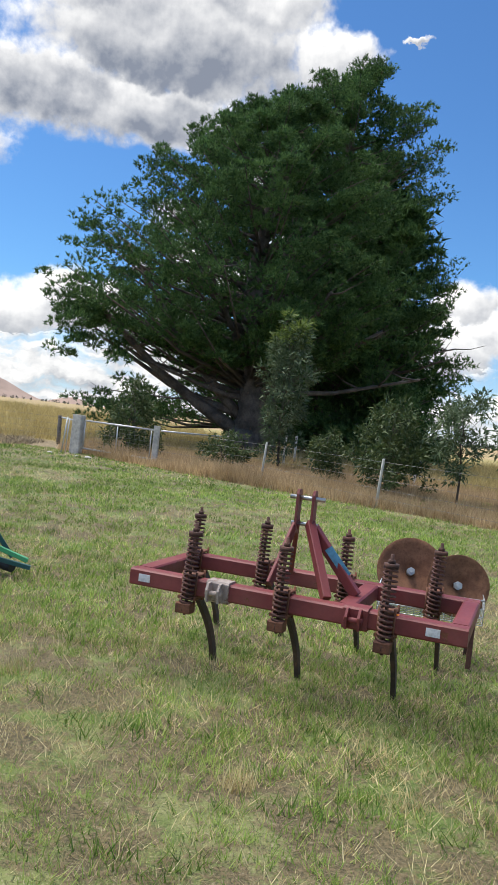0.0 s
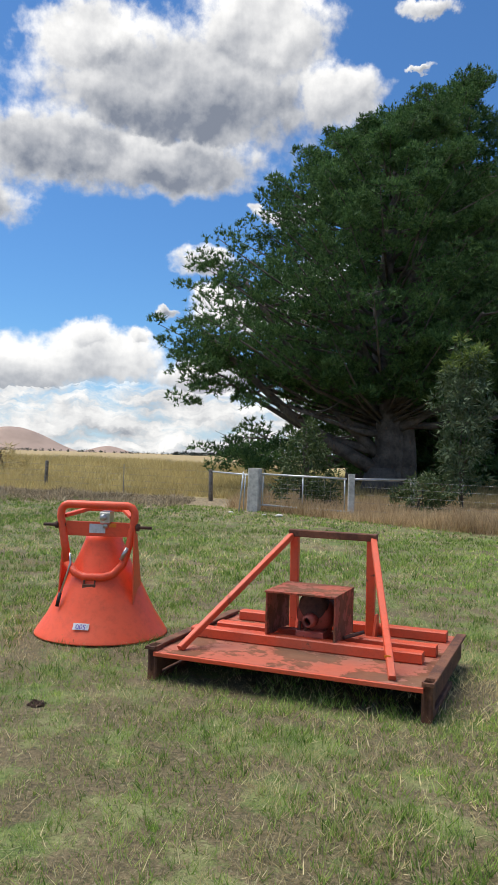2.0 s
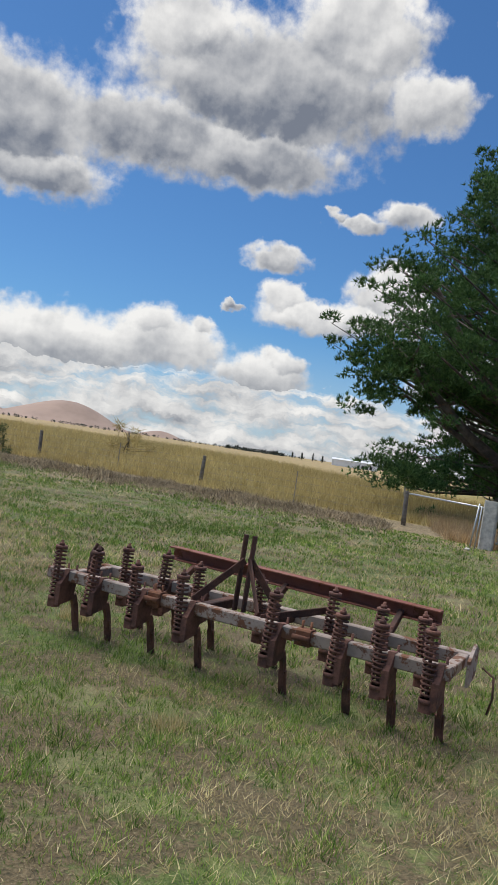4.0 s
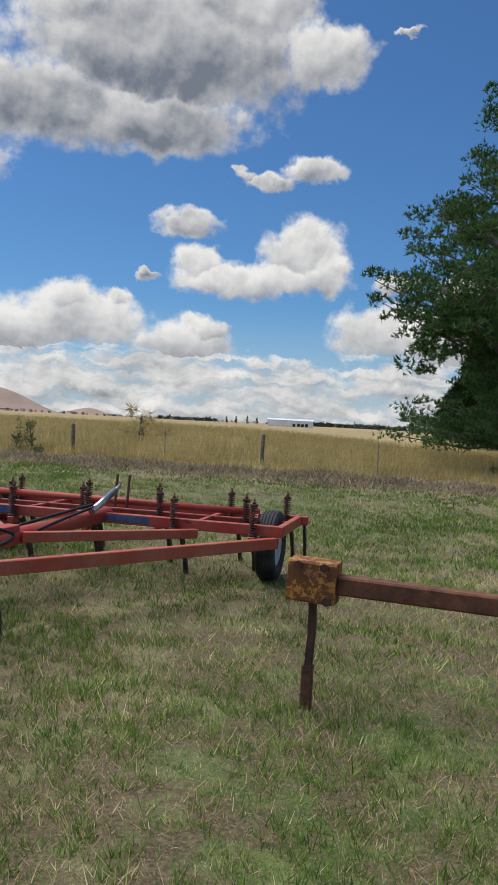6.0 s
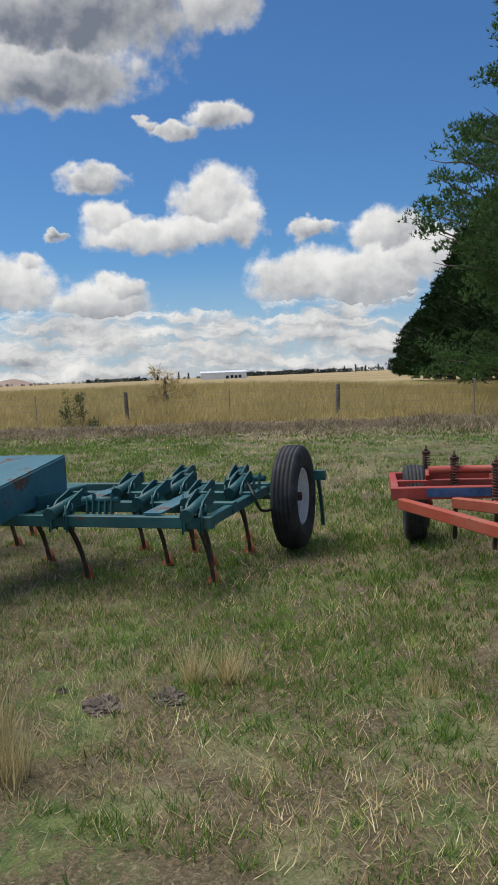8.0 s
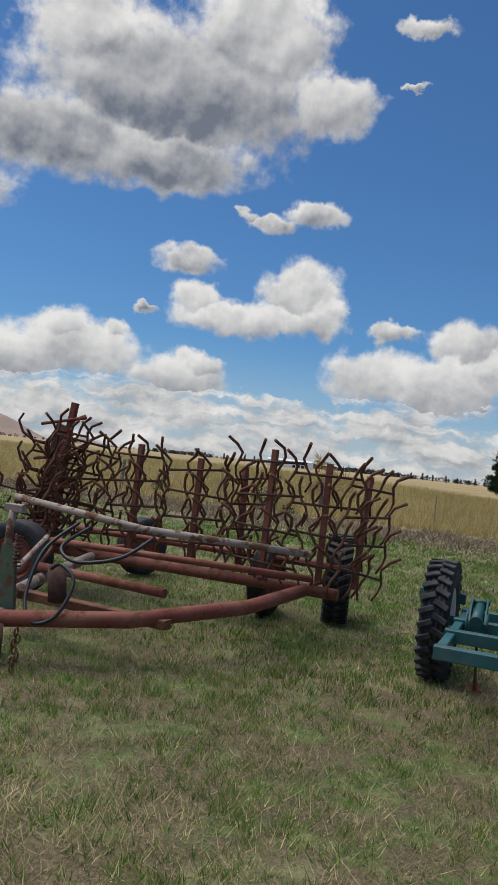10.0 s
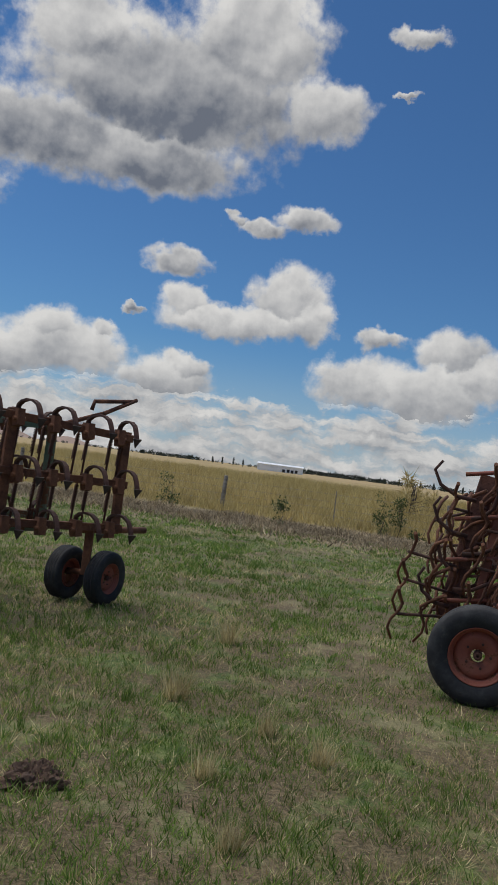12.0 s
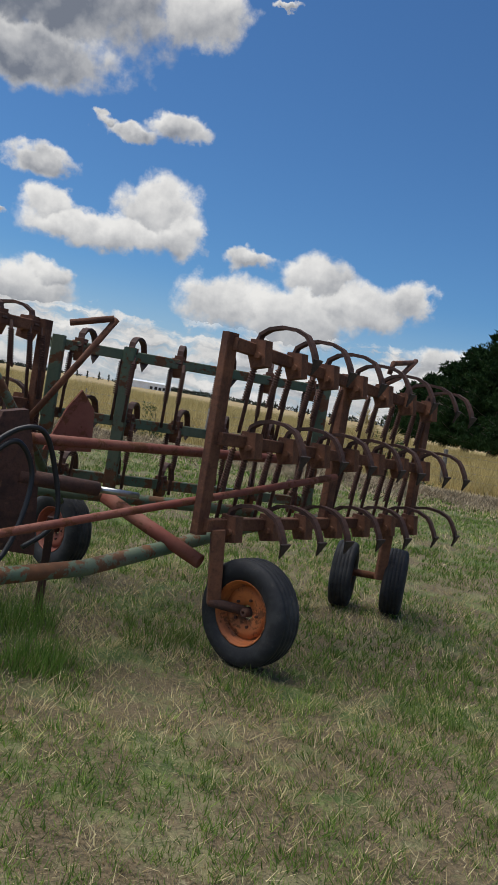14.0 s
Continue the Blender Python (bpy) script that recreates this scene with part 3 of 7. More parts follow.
def tufts(centres, radii, count, needles, length, width):
    """Flattened foliage pads: tufts over the upper face of each pad, needles fanning up and out of each tuft."""
    c, r = np.repeat(centres, count, axis=0), np.repeat(radii, count)
    n = len(c)
    d = rng.standard_normal((n, 3))
    d[:, 2] = np.abs(d[:, 2]) * 1.1 - 0.45
    d /= np.linalg.norm(d, axis=1)[:, None]
    root = c + d * np.array((1.0, 1.0, 0.55)) * (r * (0.45 + 0.6 * rng.random(n)))[:, None]
    root, d = np.repeat(root, needles, axis=0), np.repeat(d, needles, axis=0)
    n = len(root)
    way = 0.6 * d + 0.62 * rng.standard_normal((n, 3)) + np.array((0, 0, 0.55))
    way /= np.linalg.norm(way, axis=1)[:, None]
    side = np.cross(way, rng.standard_normal((n, 3)))
    side /= np.linalg.norm(side, axis=1)[:, None] + 1e-6
    w = (width * (0.6 + 0.8 * rng.random(n)))[:, None]
    tri = np.empty((n, 3, 3), np.float32)
    tri[:, 0], tri[:, 1], tri[:, 2] = root - side * w, root + side * w, root + way * (length * (0.55 + 0.9 * rng.random(n)))[:, None]
    return tri


def boughs(x, y, reach, count, depth=0.85):
    """Boughs round a crown: start on the trunk and end in the crown's shell; reach gives height, west and east radius."""
    hs = np.array([q[0] for q in reach])
    west, east = np.array([q[1] for q in reach]), np.array([q[2] for q in reach])
    dense = np.cumsum(west + east + 2.0)
    u = (np.arange(count) + rng.random(count)) / count * (dense[-1] - dense[0]) + dense[0]
    h = np.interp(u, dense, hs)
    a = np.arange(count) * 2.399963 + 0.5 * rng.standard_normal(count)
    k = (1 + np.cos(a)) / 2
    r = (np.interp(h, hs, east) * k + np.interp(h, hs, west) * (1 - k)) * (0.80 + 0.24 * rng.random(count))
    end = np.c_[x + r * np.cos(a), y + depth * r * np.sin(a), h]
    start = np.c_[np.full(count, x), np.full(count, y), np.maximum(1.2, h - 0.32 * r - 0.4)]
    return start, end, r


def pine(x, y, reach, trunk_r, count, pads, pad_r, tuft_count, needles, limbs, mat, label, extra=None, needle=(0.18, 0.022), trunks=((0, 0),), core=0.0):
    tree = thing("pine_tree", pose(0, 0, 0), label, "tree", "windbreak of old pines")
    top = reach[-1][0]
    start, end, r = boughs(x, y, reach, count)
    centres, radii = [], []
    for k in range(pads):
        f = 0.46 + 0.54 * (k + rng.random(count)) / pads
        swing = (0.20 * r * (1.15 - f))[:, None] * rng.standard_normal((count, 3)) * np.array((1, 1, 0.35))
        centres.append(start + (end - start) * f[:, None] + swing)
        radii.append(pad_r * (0.6 + 0.75 * rng.random(count)) * (0.55 + 0.45 * np.clip(r / 6, 0, 1.2)))
    centres, radii = np.concatenate(centres), np.concatenate(radii)
    if extra is not None:
        centres, radii = np.concatenate((centres, extra)), np.concatenate((radii, pad_r * (0.6 + 0.6 * rng.random(len(extra)))))
    tri = tufts(centres, radii, tuft_count, needles, *needle)
    if core:
        keep = end[:, 2] > core
        q = (start + (end - start) * (0.25 + 0.35 * rng.random(count))[:, None])[keep]
        tri = np.concatenate((tri, tufts(q, np.full(len(q), pad_r * 1.6), 26, 7, needle[0] * 1.5, needle[1] * 2.2)))
    bm = B()
    for dx, dy in trunks:
        lean = [(x + dx * (0.4 + 0.6 * k / 7) + 0.25 * math.sin(k * 1.3 + dx), y + dy, -0.1 + (top * 0.93) * k / 7) for k in range(8)]
        tube(bm, lean, trunk_r, 12, trunk_r * 0.12)
    tube(bm, [(x, y, -0.1), (x, y, 0.5), (x, y, 1.2)], trunk_r * 1.5, 12, trunk_r)
    part("trunk", bm, BARK, tree, "grey-brown furrowed trunk")
    for px, py, pz, z0, lr in limbs:
        bm = B()
        mid = ((x + px) / 2 + 0.3 * math.sin(px), (y + py) / 2, (z0 + pz) / 2 - 0.05 * abs(px - x))
        q1 = ((x + mid[0]) / 2, (y + mid[1]) / 2, (z0 + mid[2]) / 2 - 0.1)
        tube(bm, [(x, y, z0), q1, mid, (px, py, pz)], lr, 8, lr * 0.3)
        for k in range(5):
            f = 0.45 + 0.13 * k
            s = (mid[0] + (px - mid[0]) * (f - 0.4) / 0.6, mid[1] + (py - mid[1]) * (f - 0.4) / 0.6, mid[2] + (pz - mid[2]) * (f - 0.4) / 0.6)
            e = (s[0] + 1.5 * math.cos(k * 2.4 + px), s[1] + 1.2 * math.sin(k * 2.4 + px), s[2] + 0.5 + 0.3 * math.sin(k))
            tube(bm, [s, ((s[0] + e[0]) / 2, (s[1] + e[1]) / 2, (s[2] + e[2]) / 2 - 0.1), e], lr * 0.3, 5, lr * 0.08)
        part("limb", bm, BARK, tree)
    bm = B()
    for p, q, rr in zip(start, end, r):
        p, q = Vector(p), Vector(q)
        tube(bm, [p, p.lerp(q, 0.5) - Vector((0, 0, 0.06 * rr)), q], 0.015 + 0.011 * rr, 5, 0.012)
    tagged(part("branchwork", bm, BARK, tree), kind="stuff")
    triangles("crown", tri, mat, "", parent=tree)
    return tree


def limb_set(x, y, spec, seed):
    rr = random.Random(seed)
    out = []
    for reach, z0, rise, r in spec:
        a = rr.random() * math.tau
        out.append((x + reach * math.cos(a), y + reach * math.sin(a) * 0.8, z0 + rise, z0, r))
    return out


def build_pines():
    x, y = -1.0, 36.0
    reach = ((4.4, 3.0, 4.0), (5.2, 5.5, 6.0), (6.2, 9.3, 6.5), (7.6, 9.7, 6.5), (9.6, 8.5, 6.2), (11.2, 7.1, 5.8), (13.0, 5.9, 5.0), (14.3, 4.0, 4.2), (15.5, 2.4, 3.0), (16.2, 0.8, 1.2))
    limbs = [(-8.6, 34.5, 6.6, 0.9, 0.34), (-7.0, 35.0, 8.8, 1.5, 0.27), (-7.6, 35.5, 4.6, 1.8, 0.22), (-7.2, 35.0, 2.3, 2.8, 0.07), (-5.2, 33.8, 3.6, 2.6, 0.16), (4.5, 34.0, 6.0, 2.6, 0.24), (6.5, 35.0, 4.2, 3.0, 0.18), (2.0, 31.5, 7.0, 3.6, 0.2), (-3.0, 31.0, 7.6, 4.0, 0.2)]
    low = np.array((-6.7, 35.2, 1.5)) + rng.standard_normal((24, 3)) * np.array((0.75, 0.8, 0.5))
    lobe = np.array((-8.0, 34.8, 5.2)) + rng.standard_normal((46, 3)) * np.array((1.1, 1.0, 0.75))
    pine(x, y, reach, 0.72, 190, 7, 0.60, 38, 9, limbs, NEEDLES, "huge old dark green pine with heavy leaning limbs", np.concatenate((low, lobe)), trunks=((0, 0), (1.4, 0.4)))
    x, y = -1.5, 44.0
    reach = ((0.8, 7.2, 4.0), (2.6, 7.4, 4.2), (3.6, 3.8, 3.5), (6.5, 4.8, 4.0), (8.6, 7.8, 5.0), (11.0, 7.0, 5.0), (13.7, 5.8, 4.5), (16.0, 4.7, 4.0), (18.0, 3.4, 2.8), (19.0, 1.2, 1.0))
    pine(x, y, reach, 0.55, 130, 6, 0.72, 32, 8, limb_set(x, y, [(5.5, 3 + k * 1.2, 0.8, 0.15) for k in range(9)], 6), NEEDLES, "broad dark pine behind the leaning tree with low boughs", needle=(0.20, 0.024), core=9.0)
    x, y = 2.7, 43.0
    reach = ((3.5, 5.0, 6.4), (6, 5.6, 6.9), (9, 5.6, 6.6), (12, 5.2, 6.0), (15, 5.6, 5.8), (17.0, 5.2, 5.3), (18.9, 4.4, 4.3), (20.3, 3.2, 3.0), (21.1, 1.5, 1.3))
    pine(x, y, reach, 0.65, 140, 6, 0.70, 34, 8, limb_set(x, y, [(5.5, 5 + k * 1.1, 0.8, 0.15) for k in range(12)], 4), NEEDLES, "tall dark pine rising behind the front tree of the row", core=5.0)
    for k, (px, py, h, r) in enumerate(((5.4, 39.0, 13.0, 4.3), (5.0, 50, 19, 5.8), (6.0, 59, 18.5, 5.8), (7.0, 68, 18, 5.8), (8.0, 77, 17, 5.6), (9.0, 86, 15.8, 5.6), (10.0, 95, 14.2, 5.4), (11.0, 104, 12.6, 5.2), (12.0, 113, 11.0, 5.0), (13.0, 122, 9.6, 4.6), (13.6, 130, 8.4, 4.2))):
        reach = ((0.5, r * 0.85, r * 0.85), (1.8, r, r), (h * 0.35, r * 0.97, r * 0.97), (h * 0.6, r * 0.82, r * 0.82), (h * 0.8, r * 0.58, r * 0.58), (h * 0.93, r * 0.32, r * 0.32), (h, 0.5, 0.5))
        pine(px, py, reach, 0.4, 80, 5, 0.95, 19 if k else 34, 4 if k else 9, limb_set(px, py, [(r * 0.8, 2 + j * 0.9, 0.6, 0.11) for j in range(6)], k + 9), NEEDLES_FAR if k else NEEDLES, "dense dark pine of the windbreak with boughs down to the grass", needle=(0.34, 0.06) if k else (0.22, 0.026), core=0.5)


build_pines()


def leaf_tree(name, x, y, h, profile, count, leaf, mat, label, category, trunk=0.045, group="", stems=1, tip=None):
    """A sapling or shrub: stems, twigs and single leaves in uneven bunches."""
    tree = thing(name, pose(x, y, 0), label, category, group)
    bm = B()
    for s in range(stems):
        a = s * 2.4
        tube(bm, [(0.06 * s * math.cos(a), 0.06 * s * math.sin(a), -0.05), (0.12 * math.sin(h + a), 0.1 * math.cos(a), h * 0.35), (0.1 * math.cos(a + h), 0.1 * math.sin(a), h * 0.7), (0.05 * math.cos(a), 0, h * 0.96)], trunk, 7, trunk * 0.2)
    bunches = crown_points(max(10, count // 26), profile, 0, 0, 0.3, 0.15)
    for p in bunches[:26]:
        tube(bm, [(0, 0, max(0.1, p[2] * 0.72)), (p[0] * 0.5, p[1] * 0.5, p[2] * 0.88), tuple(p)], trunk * 0.3, 4, trunk * 0.08)
    part("trunk", bm, BARK, tree)
    tri = puffs(bunches, np.full(len(bunches), 0.16 + 0.03 * h), 26 * 2, leaf[0], leaf[1], -0.1, 1.0)
    triangles("crown", tri, mat, "", parent=tree)
    if tip is not None:
        t = bunches[bunches[:, 2] > h * 0.86] + np.array([0, 0, h * 0.05])
        triangles("tip_foliage", puffs(t, np.full(len(t), 0.25), 50, leaf[0], leaf[1], 0.3, 1.0), tip, "bright young leaves", parent=tree)
    return tree


leaf_tree("gum_sapling", 0.55, 27.2, 4.9, ((0.5, 0.35), (1.4, 0.7), (2.6, 0.85), (3.8, 0.75), (4.5, 0.55), (4.9, 0.2)), 2600, (0.15, 0.03), GUM_LEAF, "slender grey-green gum sapling with bright young tip leaves", "tree", 0.05, "planted saplings", tip=YOUNG_LEAF)
leaf_tree("shrub", -4.35, 25.6, 2.5, ((0.1, 0.8), (0.6, 1.05), (1.2, 0.95), (1.8, 0.62), (2.3, 0.35), (2.5, 0.1)), 2600, (0.10, 0.03), SHRUB_LEAF, "dense rounded dark green shrub behind the gate", "shrub", 0.05, stems=3)
leaf_tree("low_shrub", -1.2, 24.2, 0.95, ((0.1, 0.5), (0.4, 0.95), (0.7, 0.8), (0.95, 0.2)), 1500, (0.09, 0.03), SHRUB_LEAF, "low spreading green bush in the dry grass", "shrub", 0.03, stems=3)
leaf_tree("shrub", 3.3, 20.6, 2.35, ((0.35, 0.7), (0.8, 1.1), (1.3, 1.0), (1.8, 0.7), (2.2, 0.35), (2.35, 0.1)), 2800, (0.11, 0.03), SHRUB_LEAF, "bushy olive-green young tree beside the white fence post", "shrub", 0.05, stems=2)
leaf_tree("shrub", 1.75, 22.6, 1.45, ((0.2, 0.4), (0.6, 0.6), (1.0, 0.5), (1.4, 0.15)), 1100, (0.10, 0.03), SHRUB_LEAF, "small green shrub between two saplings", "shrub", 0.03, stems=2)
for sx, sy, sh in ((4.75, 19.2, 2.6), (6.3, 19.0, 2.9), (5.8, 17.2, 2.7)):
    leaf_tree("gum_sapling", sx, sy, sh, ((0.9, 0.25), (1.4, 0.6), (1.9, 0.75), (2.3, 0.55), (sh, 0.15)), 1100, (0.12, 0.028), GUM_LEAF, "thin young gum sapling with an open leafy top", "tree", 0.03, "planted saplings")
for wx, wy, wh, wr in ((-23.9, 35.2, 1.2, 0.26), (-23.4, 35.0, 0.75, 0.15), (-22.8, 34.4, 0.45, 0.45), (-30.5, 36.8, 0.85, 0.4), (-27.0, 33.9, 0.4, 0.3)):
    leaf_tree("weed_bush", wx, wy, wh, ((0.1, wr), (wh * 0.5, wr * 1.1), (wh * 0.85, wr * 0.7), (wh, 0.05)), 110, (0.06, 0.02), SHRUB_LEAF, "leafy green weed standing at the edge of the mown grass", "weed", 0.015, "weeds by the fence")
leaf_tree("dry_bush", -21.0, 45.0, 1.7, ((0.2, 1.0), (0.8, 1.5), (1.3, 1.1), (1.7, 0.3)), 700, (0.28, 0.02), GOLD, "bare twiggy dry bush in the long grass", "shrub", 0.04, stems=5)

# Fences and gate
POST_GREY = timber("weathered_post", (0.16, 0.14, 0.12), (0.36, 0.33, 0.29), 0.4)
POST_WHITE = plain("pale_concrete", (0.60, 0.58, 0.53), 0.85, 0, 0.4, 7)
GALV = plain("galvanised_pipe", (0.55, 0.57, 0.58), 0.42, 0.6, 0.25, 14)
WIRE = plain("fence_wire", (0.30, 0.29, 0.28), 0.5, 0.7, 0.3, 20)


def round_post(name, x, y, h, r, mat, label, group, lean=0.0):
    t = thing(name, pose(x, y, ground_height(x, y)), label, "fence post", group)
    bm = B()
    tube(bm, [(0, 0, -0.05), (lean * 0.5, 0, h * 0.5), (lean, 0, h - 0.02), (lean, 0, h)], r, 9, r * 0.86)
    part("post", bm, mat, t)
    return t


far_posts = [(-43.5, 42.0), (-36.2, 39.7), (-28.8, 37.4), (-21.85, 35.3), (-14.75, 33.7), (-7.45, 28.6)]
for i, (fx, fy) in enumerate(far_posts):
    round_post("fence_post", fx, fy, 1.12 if i != 5 else 1.05, 0.075, POST_GREY, "weathered grey round timber fence post in dry grass", "boundary fence posts", 0.03 * (-1) ** i)
for fx, fy in ((-32.6, 38.6), (-25.2, 36.4), (-18.3, 34.6), (-11.0, 31.2)):
    t = thing("steel_fence_post", pose(fx, fy, ground_height(fx, fy)), "thin rusty steel picket between the timber posts", "fence post", "boundary fence pickets")
    bm = B()
    beam(bm, (0, 0, -0.05), (0, 0, 1.1), 0.03, 0.012, 0.002), beam(bm, (0, 0.012, -0.05), (0, 0.012, 1.1), 0.006, 0.026, 0.001)
    part("picket", bm, WIRE, t)
wires = thing("fence_wires", pose(0, 0, 0), "slack plain wires strung along the boundary fence posts", "fence wire", kind="structure")
for h in (0.3, 0.52, 0.74, 0.98):
    bm = B()
    tube(bm, [(fx, fy - 0.08, h + ground_height(fx, fy)) for fx, fy in far_posts], 0.0035, 4)
    part("wire", bm, WIRE, wires)
side_posts = [(-3.15, 22.9), (0.0, 20.4), (2.5, 16.9), (4.6, 13.8)]
for i, (fx, fy) in enumerate(side_posts[1:]):
    t = thing("white_fence_post", pose(fx, fy, 0), "slim white fence post leaning slightly above dry grass", "fence post", "side fence posts")
    bm = B()
    tube(bm, [(0, 0, -0.05), (0.03, 0.0, 0.55), (0.06, 0, 1.05), (0.06, 0, 1.07)], 0.032, 8, 0.028)
    part("post", bm, POST_WHITE, t)
for fx, fy, fh in ((0.75, 28.6, 1.2), (3.6, 27.0, 1.1), (5.0, 26.0, 1.1), (-6.4, 44.5, 1.15), (1.2, 30.5, 1.2)):
    round_post("pale_fence_post", fx, fy, fh, 0.05, POST_WHITE, "pale far fence post standing before the pines", "tree-line fence posts")
side = thing("side_fence_wires", pose(0, 0, 0), "thin wires along the fence before the saplings", "fence wire", kind="structure")
for h in (0.22, 0.42, 0.62, 0.82, 1.0):
    bm = B()
    tube(bm, [(fx + 0.05, fy + 0.03, h) for fx, fy in side_posts], 0.003, 4)
    part("wire", bm, WIRE, side)


def build_gate():
    t = thing("strainer_post", pose(-5.75, 24.2, 0, 0, 0, -20), "thick square concrete strainer post with stained faces", "gate post")
    bm = B()
    beam(bm, (0, 0, -0.05), (0.02, 0, 1.2), 0.34, 0.26, 0.03)
    part("post", bm, POST_WHITE, t)
    stay = thing("gate_stay", pose(-6.15, 24.05, 0), "pair of grey steel stays beside the strainer post", "stay")
    bm = B()
    tube(bm, [(0, 0, -0.02), (0.1, 0, 1.1)], 0.022, 8)
    part("stay_pipe", bm, GALV, stay)
    bm = B()
    tube(bm, [(0.12, 0, -0.02), (0.16, 0, 1.05)], 0.018, 8)
    part("stay_pipe", bm, GALV, stay)
    p = thing("gate_post", pose(-3.15, 23.0, 0), "pale square concrete gate post", "gate post")
    bm = B()
    beam(bm, (0, 0, -0.05), (0, 0, 1.14), 0.17, 0.17, 0.02)
    part("post", bm, POST_WHITE, p)
    # gate: pipe frame and woven wire, swung between the two posts
    a, b = Vector((-5.55, 24.1, 0)), Vector((-3.27, 23.05, 0))
    g = thing("farm_gate", pose(*a), "galvanised pipe farm gate with wire mesh, shut", "gate")
    d = b - a
    for name, z in (("top_rail", 1.05), ("bottom_rail", 0.2)):
        bm = B()
        tube(bm, [(0, 0, z), tuple(d + Vector((0, 0, z - 0.04)))], 0.026, 8)
        part(name, bm, GALV, g)
    for f in (0.02, 0.5, 0.98):
        bm = B()
        tube(bm, [tuple(d * f + Vector((0, 0, 0.2))), tuple(d * f + Vector((0, 0, 1.03)))], 0.018, 8)
        part("upright", bm, GALV, g)
    bm = B()
    for k in range(14):
        f = (k + 0.5) / 14
        tube(bm, [tuple(d * f + Vector((0, 0, 0.2))), tuple(d * f + Vector((0, 0, 1.02)))], 0.0025, 4)
    for k in range(6):
        tube(bm, [(0, 0, 0.32 + k * 0.12), tuple(d + Vector((0, 0, 0.30 + k * 0.12)))], 0.0025, 4)
    part("mesh", bm, WIRE, g)
    # second rail bay past the gate post, and one behind
    r = thing("rail_bay", pose(-3.15, 23.0, 0), "galvanised rail running on from the gate post to a short post", "rail")
    bm = B()
    tube(bm, [(0.1, 0.2, 1.0), (1.9, 2.6, 0.98)], 0.026, 8)
    part("rail", bm, GALV, r)
    bm = B()
    beam(bm, (1.95, 2.65, -0.05), (1.95, 2.65, 1.02), 0.13, 0.13, 0.015)
    part("post", bm, POST_WHITE, r)
    q = thing("rail_bay", pose(-7.45, 28.6, 0), "galvanised rail from the grey post to the strainer post", "rail")
    bm = B()
    tube(bm, [(0.05, -0.05, 0.98), (1.65, -4.2, 1.0)], 0.026, 8)
    part("rail", bm, GALV, q)


build_gate()

# Far country
HILL = plain("bare_hill", (0.40, 0.29, 0.23), 0.95, 0, 0.3, 0.004)
FAR_TREES = leafy("far_trees", (0.020, 0.030, 0.024), (0.05, 0.065, 0.05), 0.9, 0.0)
SHED = plain("pale_sheet_iron", (0.84, 0.87, 0.90), 0.5, 0.1, 0.15, 0.2)
DARK = plain("dark_opening", (0.03, 0.03, 0.035), 0.9, 0, 0.2, 1)


def polar(az, d, x0=-17.8, y0=7.2):
    return x0 + d * math.sin(radians(az)), y0 + d * math.cos(radians(az))


def hill(name, az, dist, half, height, label, skew=0.0):
    cx, cy = polar(az, dist)
    bm = B()
    rows = []
    for i in range(25):
        a = -1 + i / 12
        row = []
        for j in range(9):
            b = -1 + j / 4
            rr = min(1.0, math.hypot(a * (1 + skew * a), b))
            h = height * (0.5 + 0.5 * math.cos(math.pi * rr)) ** 1.15 + 0.05 * height * noise.noise((a * 4 + az, b * 4, 1.0)) * (1 - rr)
            q = math.radians(az)
            ox, oy = a * half, b * half * 0.8
            row.append(bm.verts.new((cx + ox * math.cos(q) + oy * math.sin(q), cy - ox * math.sin(q) + oy * math.cos(q), h - 4)))
        rows.append(row)
    for r0, r1 in zip(rows, rows[1:]):
        for k in range(8):
            f = bm.faces.new((r0[k], r0[k + 1], r1[k + 1], r1[k]))
            f.smooth = True
    ob = part(name, bm, HILL)
    tagged(ob, label, "hill", kind="structure")


hill("backdrop_hill", -20.3, 3000, 330, 88, "bare brown hill with a rounded top on the horizon", 0.15)
hill("backdrop_hill_low", -28.5, 3200, 420, 60, "low shoulder of the bare brown hill")
hill("backdrop_rise", -13.6, 2600, 120, 24, "small far rise beside the bare hill")


def far_wood(name, az0, az1, dist, height, count, label):
    a = az0 + rng.random(count) * (az1 - az0)
    d = dist * (0.97 + 0.06 * rng.random(count))
    x, y = -17.8 + d * np.sin(np.radians(a)), 7.2 + d * np.cos(np.radians(a))
    h = height * (0.35 + 0.65 * smooth_noise(a * 10, a * 0, 0.35, 5) * (0.6 + 0.6 * rng.random(count)))
    c = np.c_[x, y, h * 0.5 - 1.0]
    tri = puffs(c, h * 0.5, 26, height * 0.22, height * 0.08, 0.1, 1.0)
    triangles(name, tri, FAR_TREES, label, "trees", "stuff")


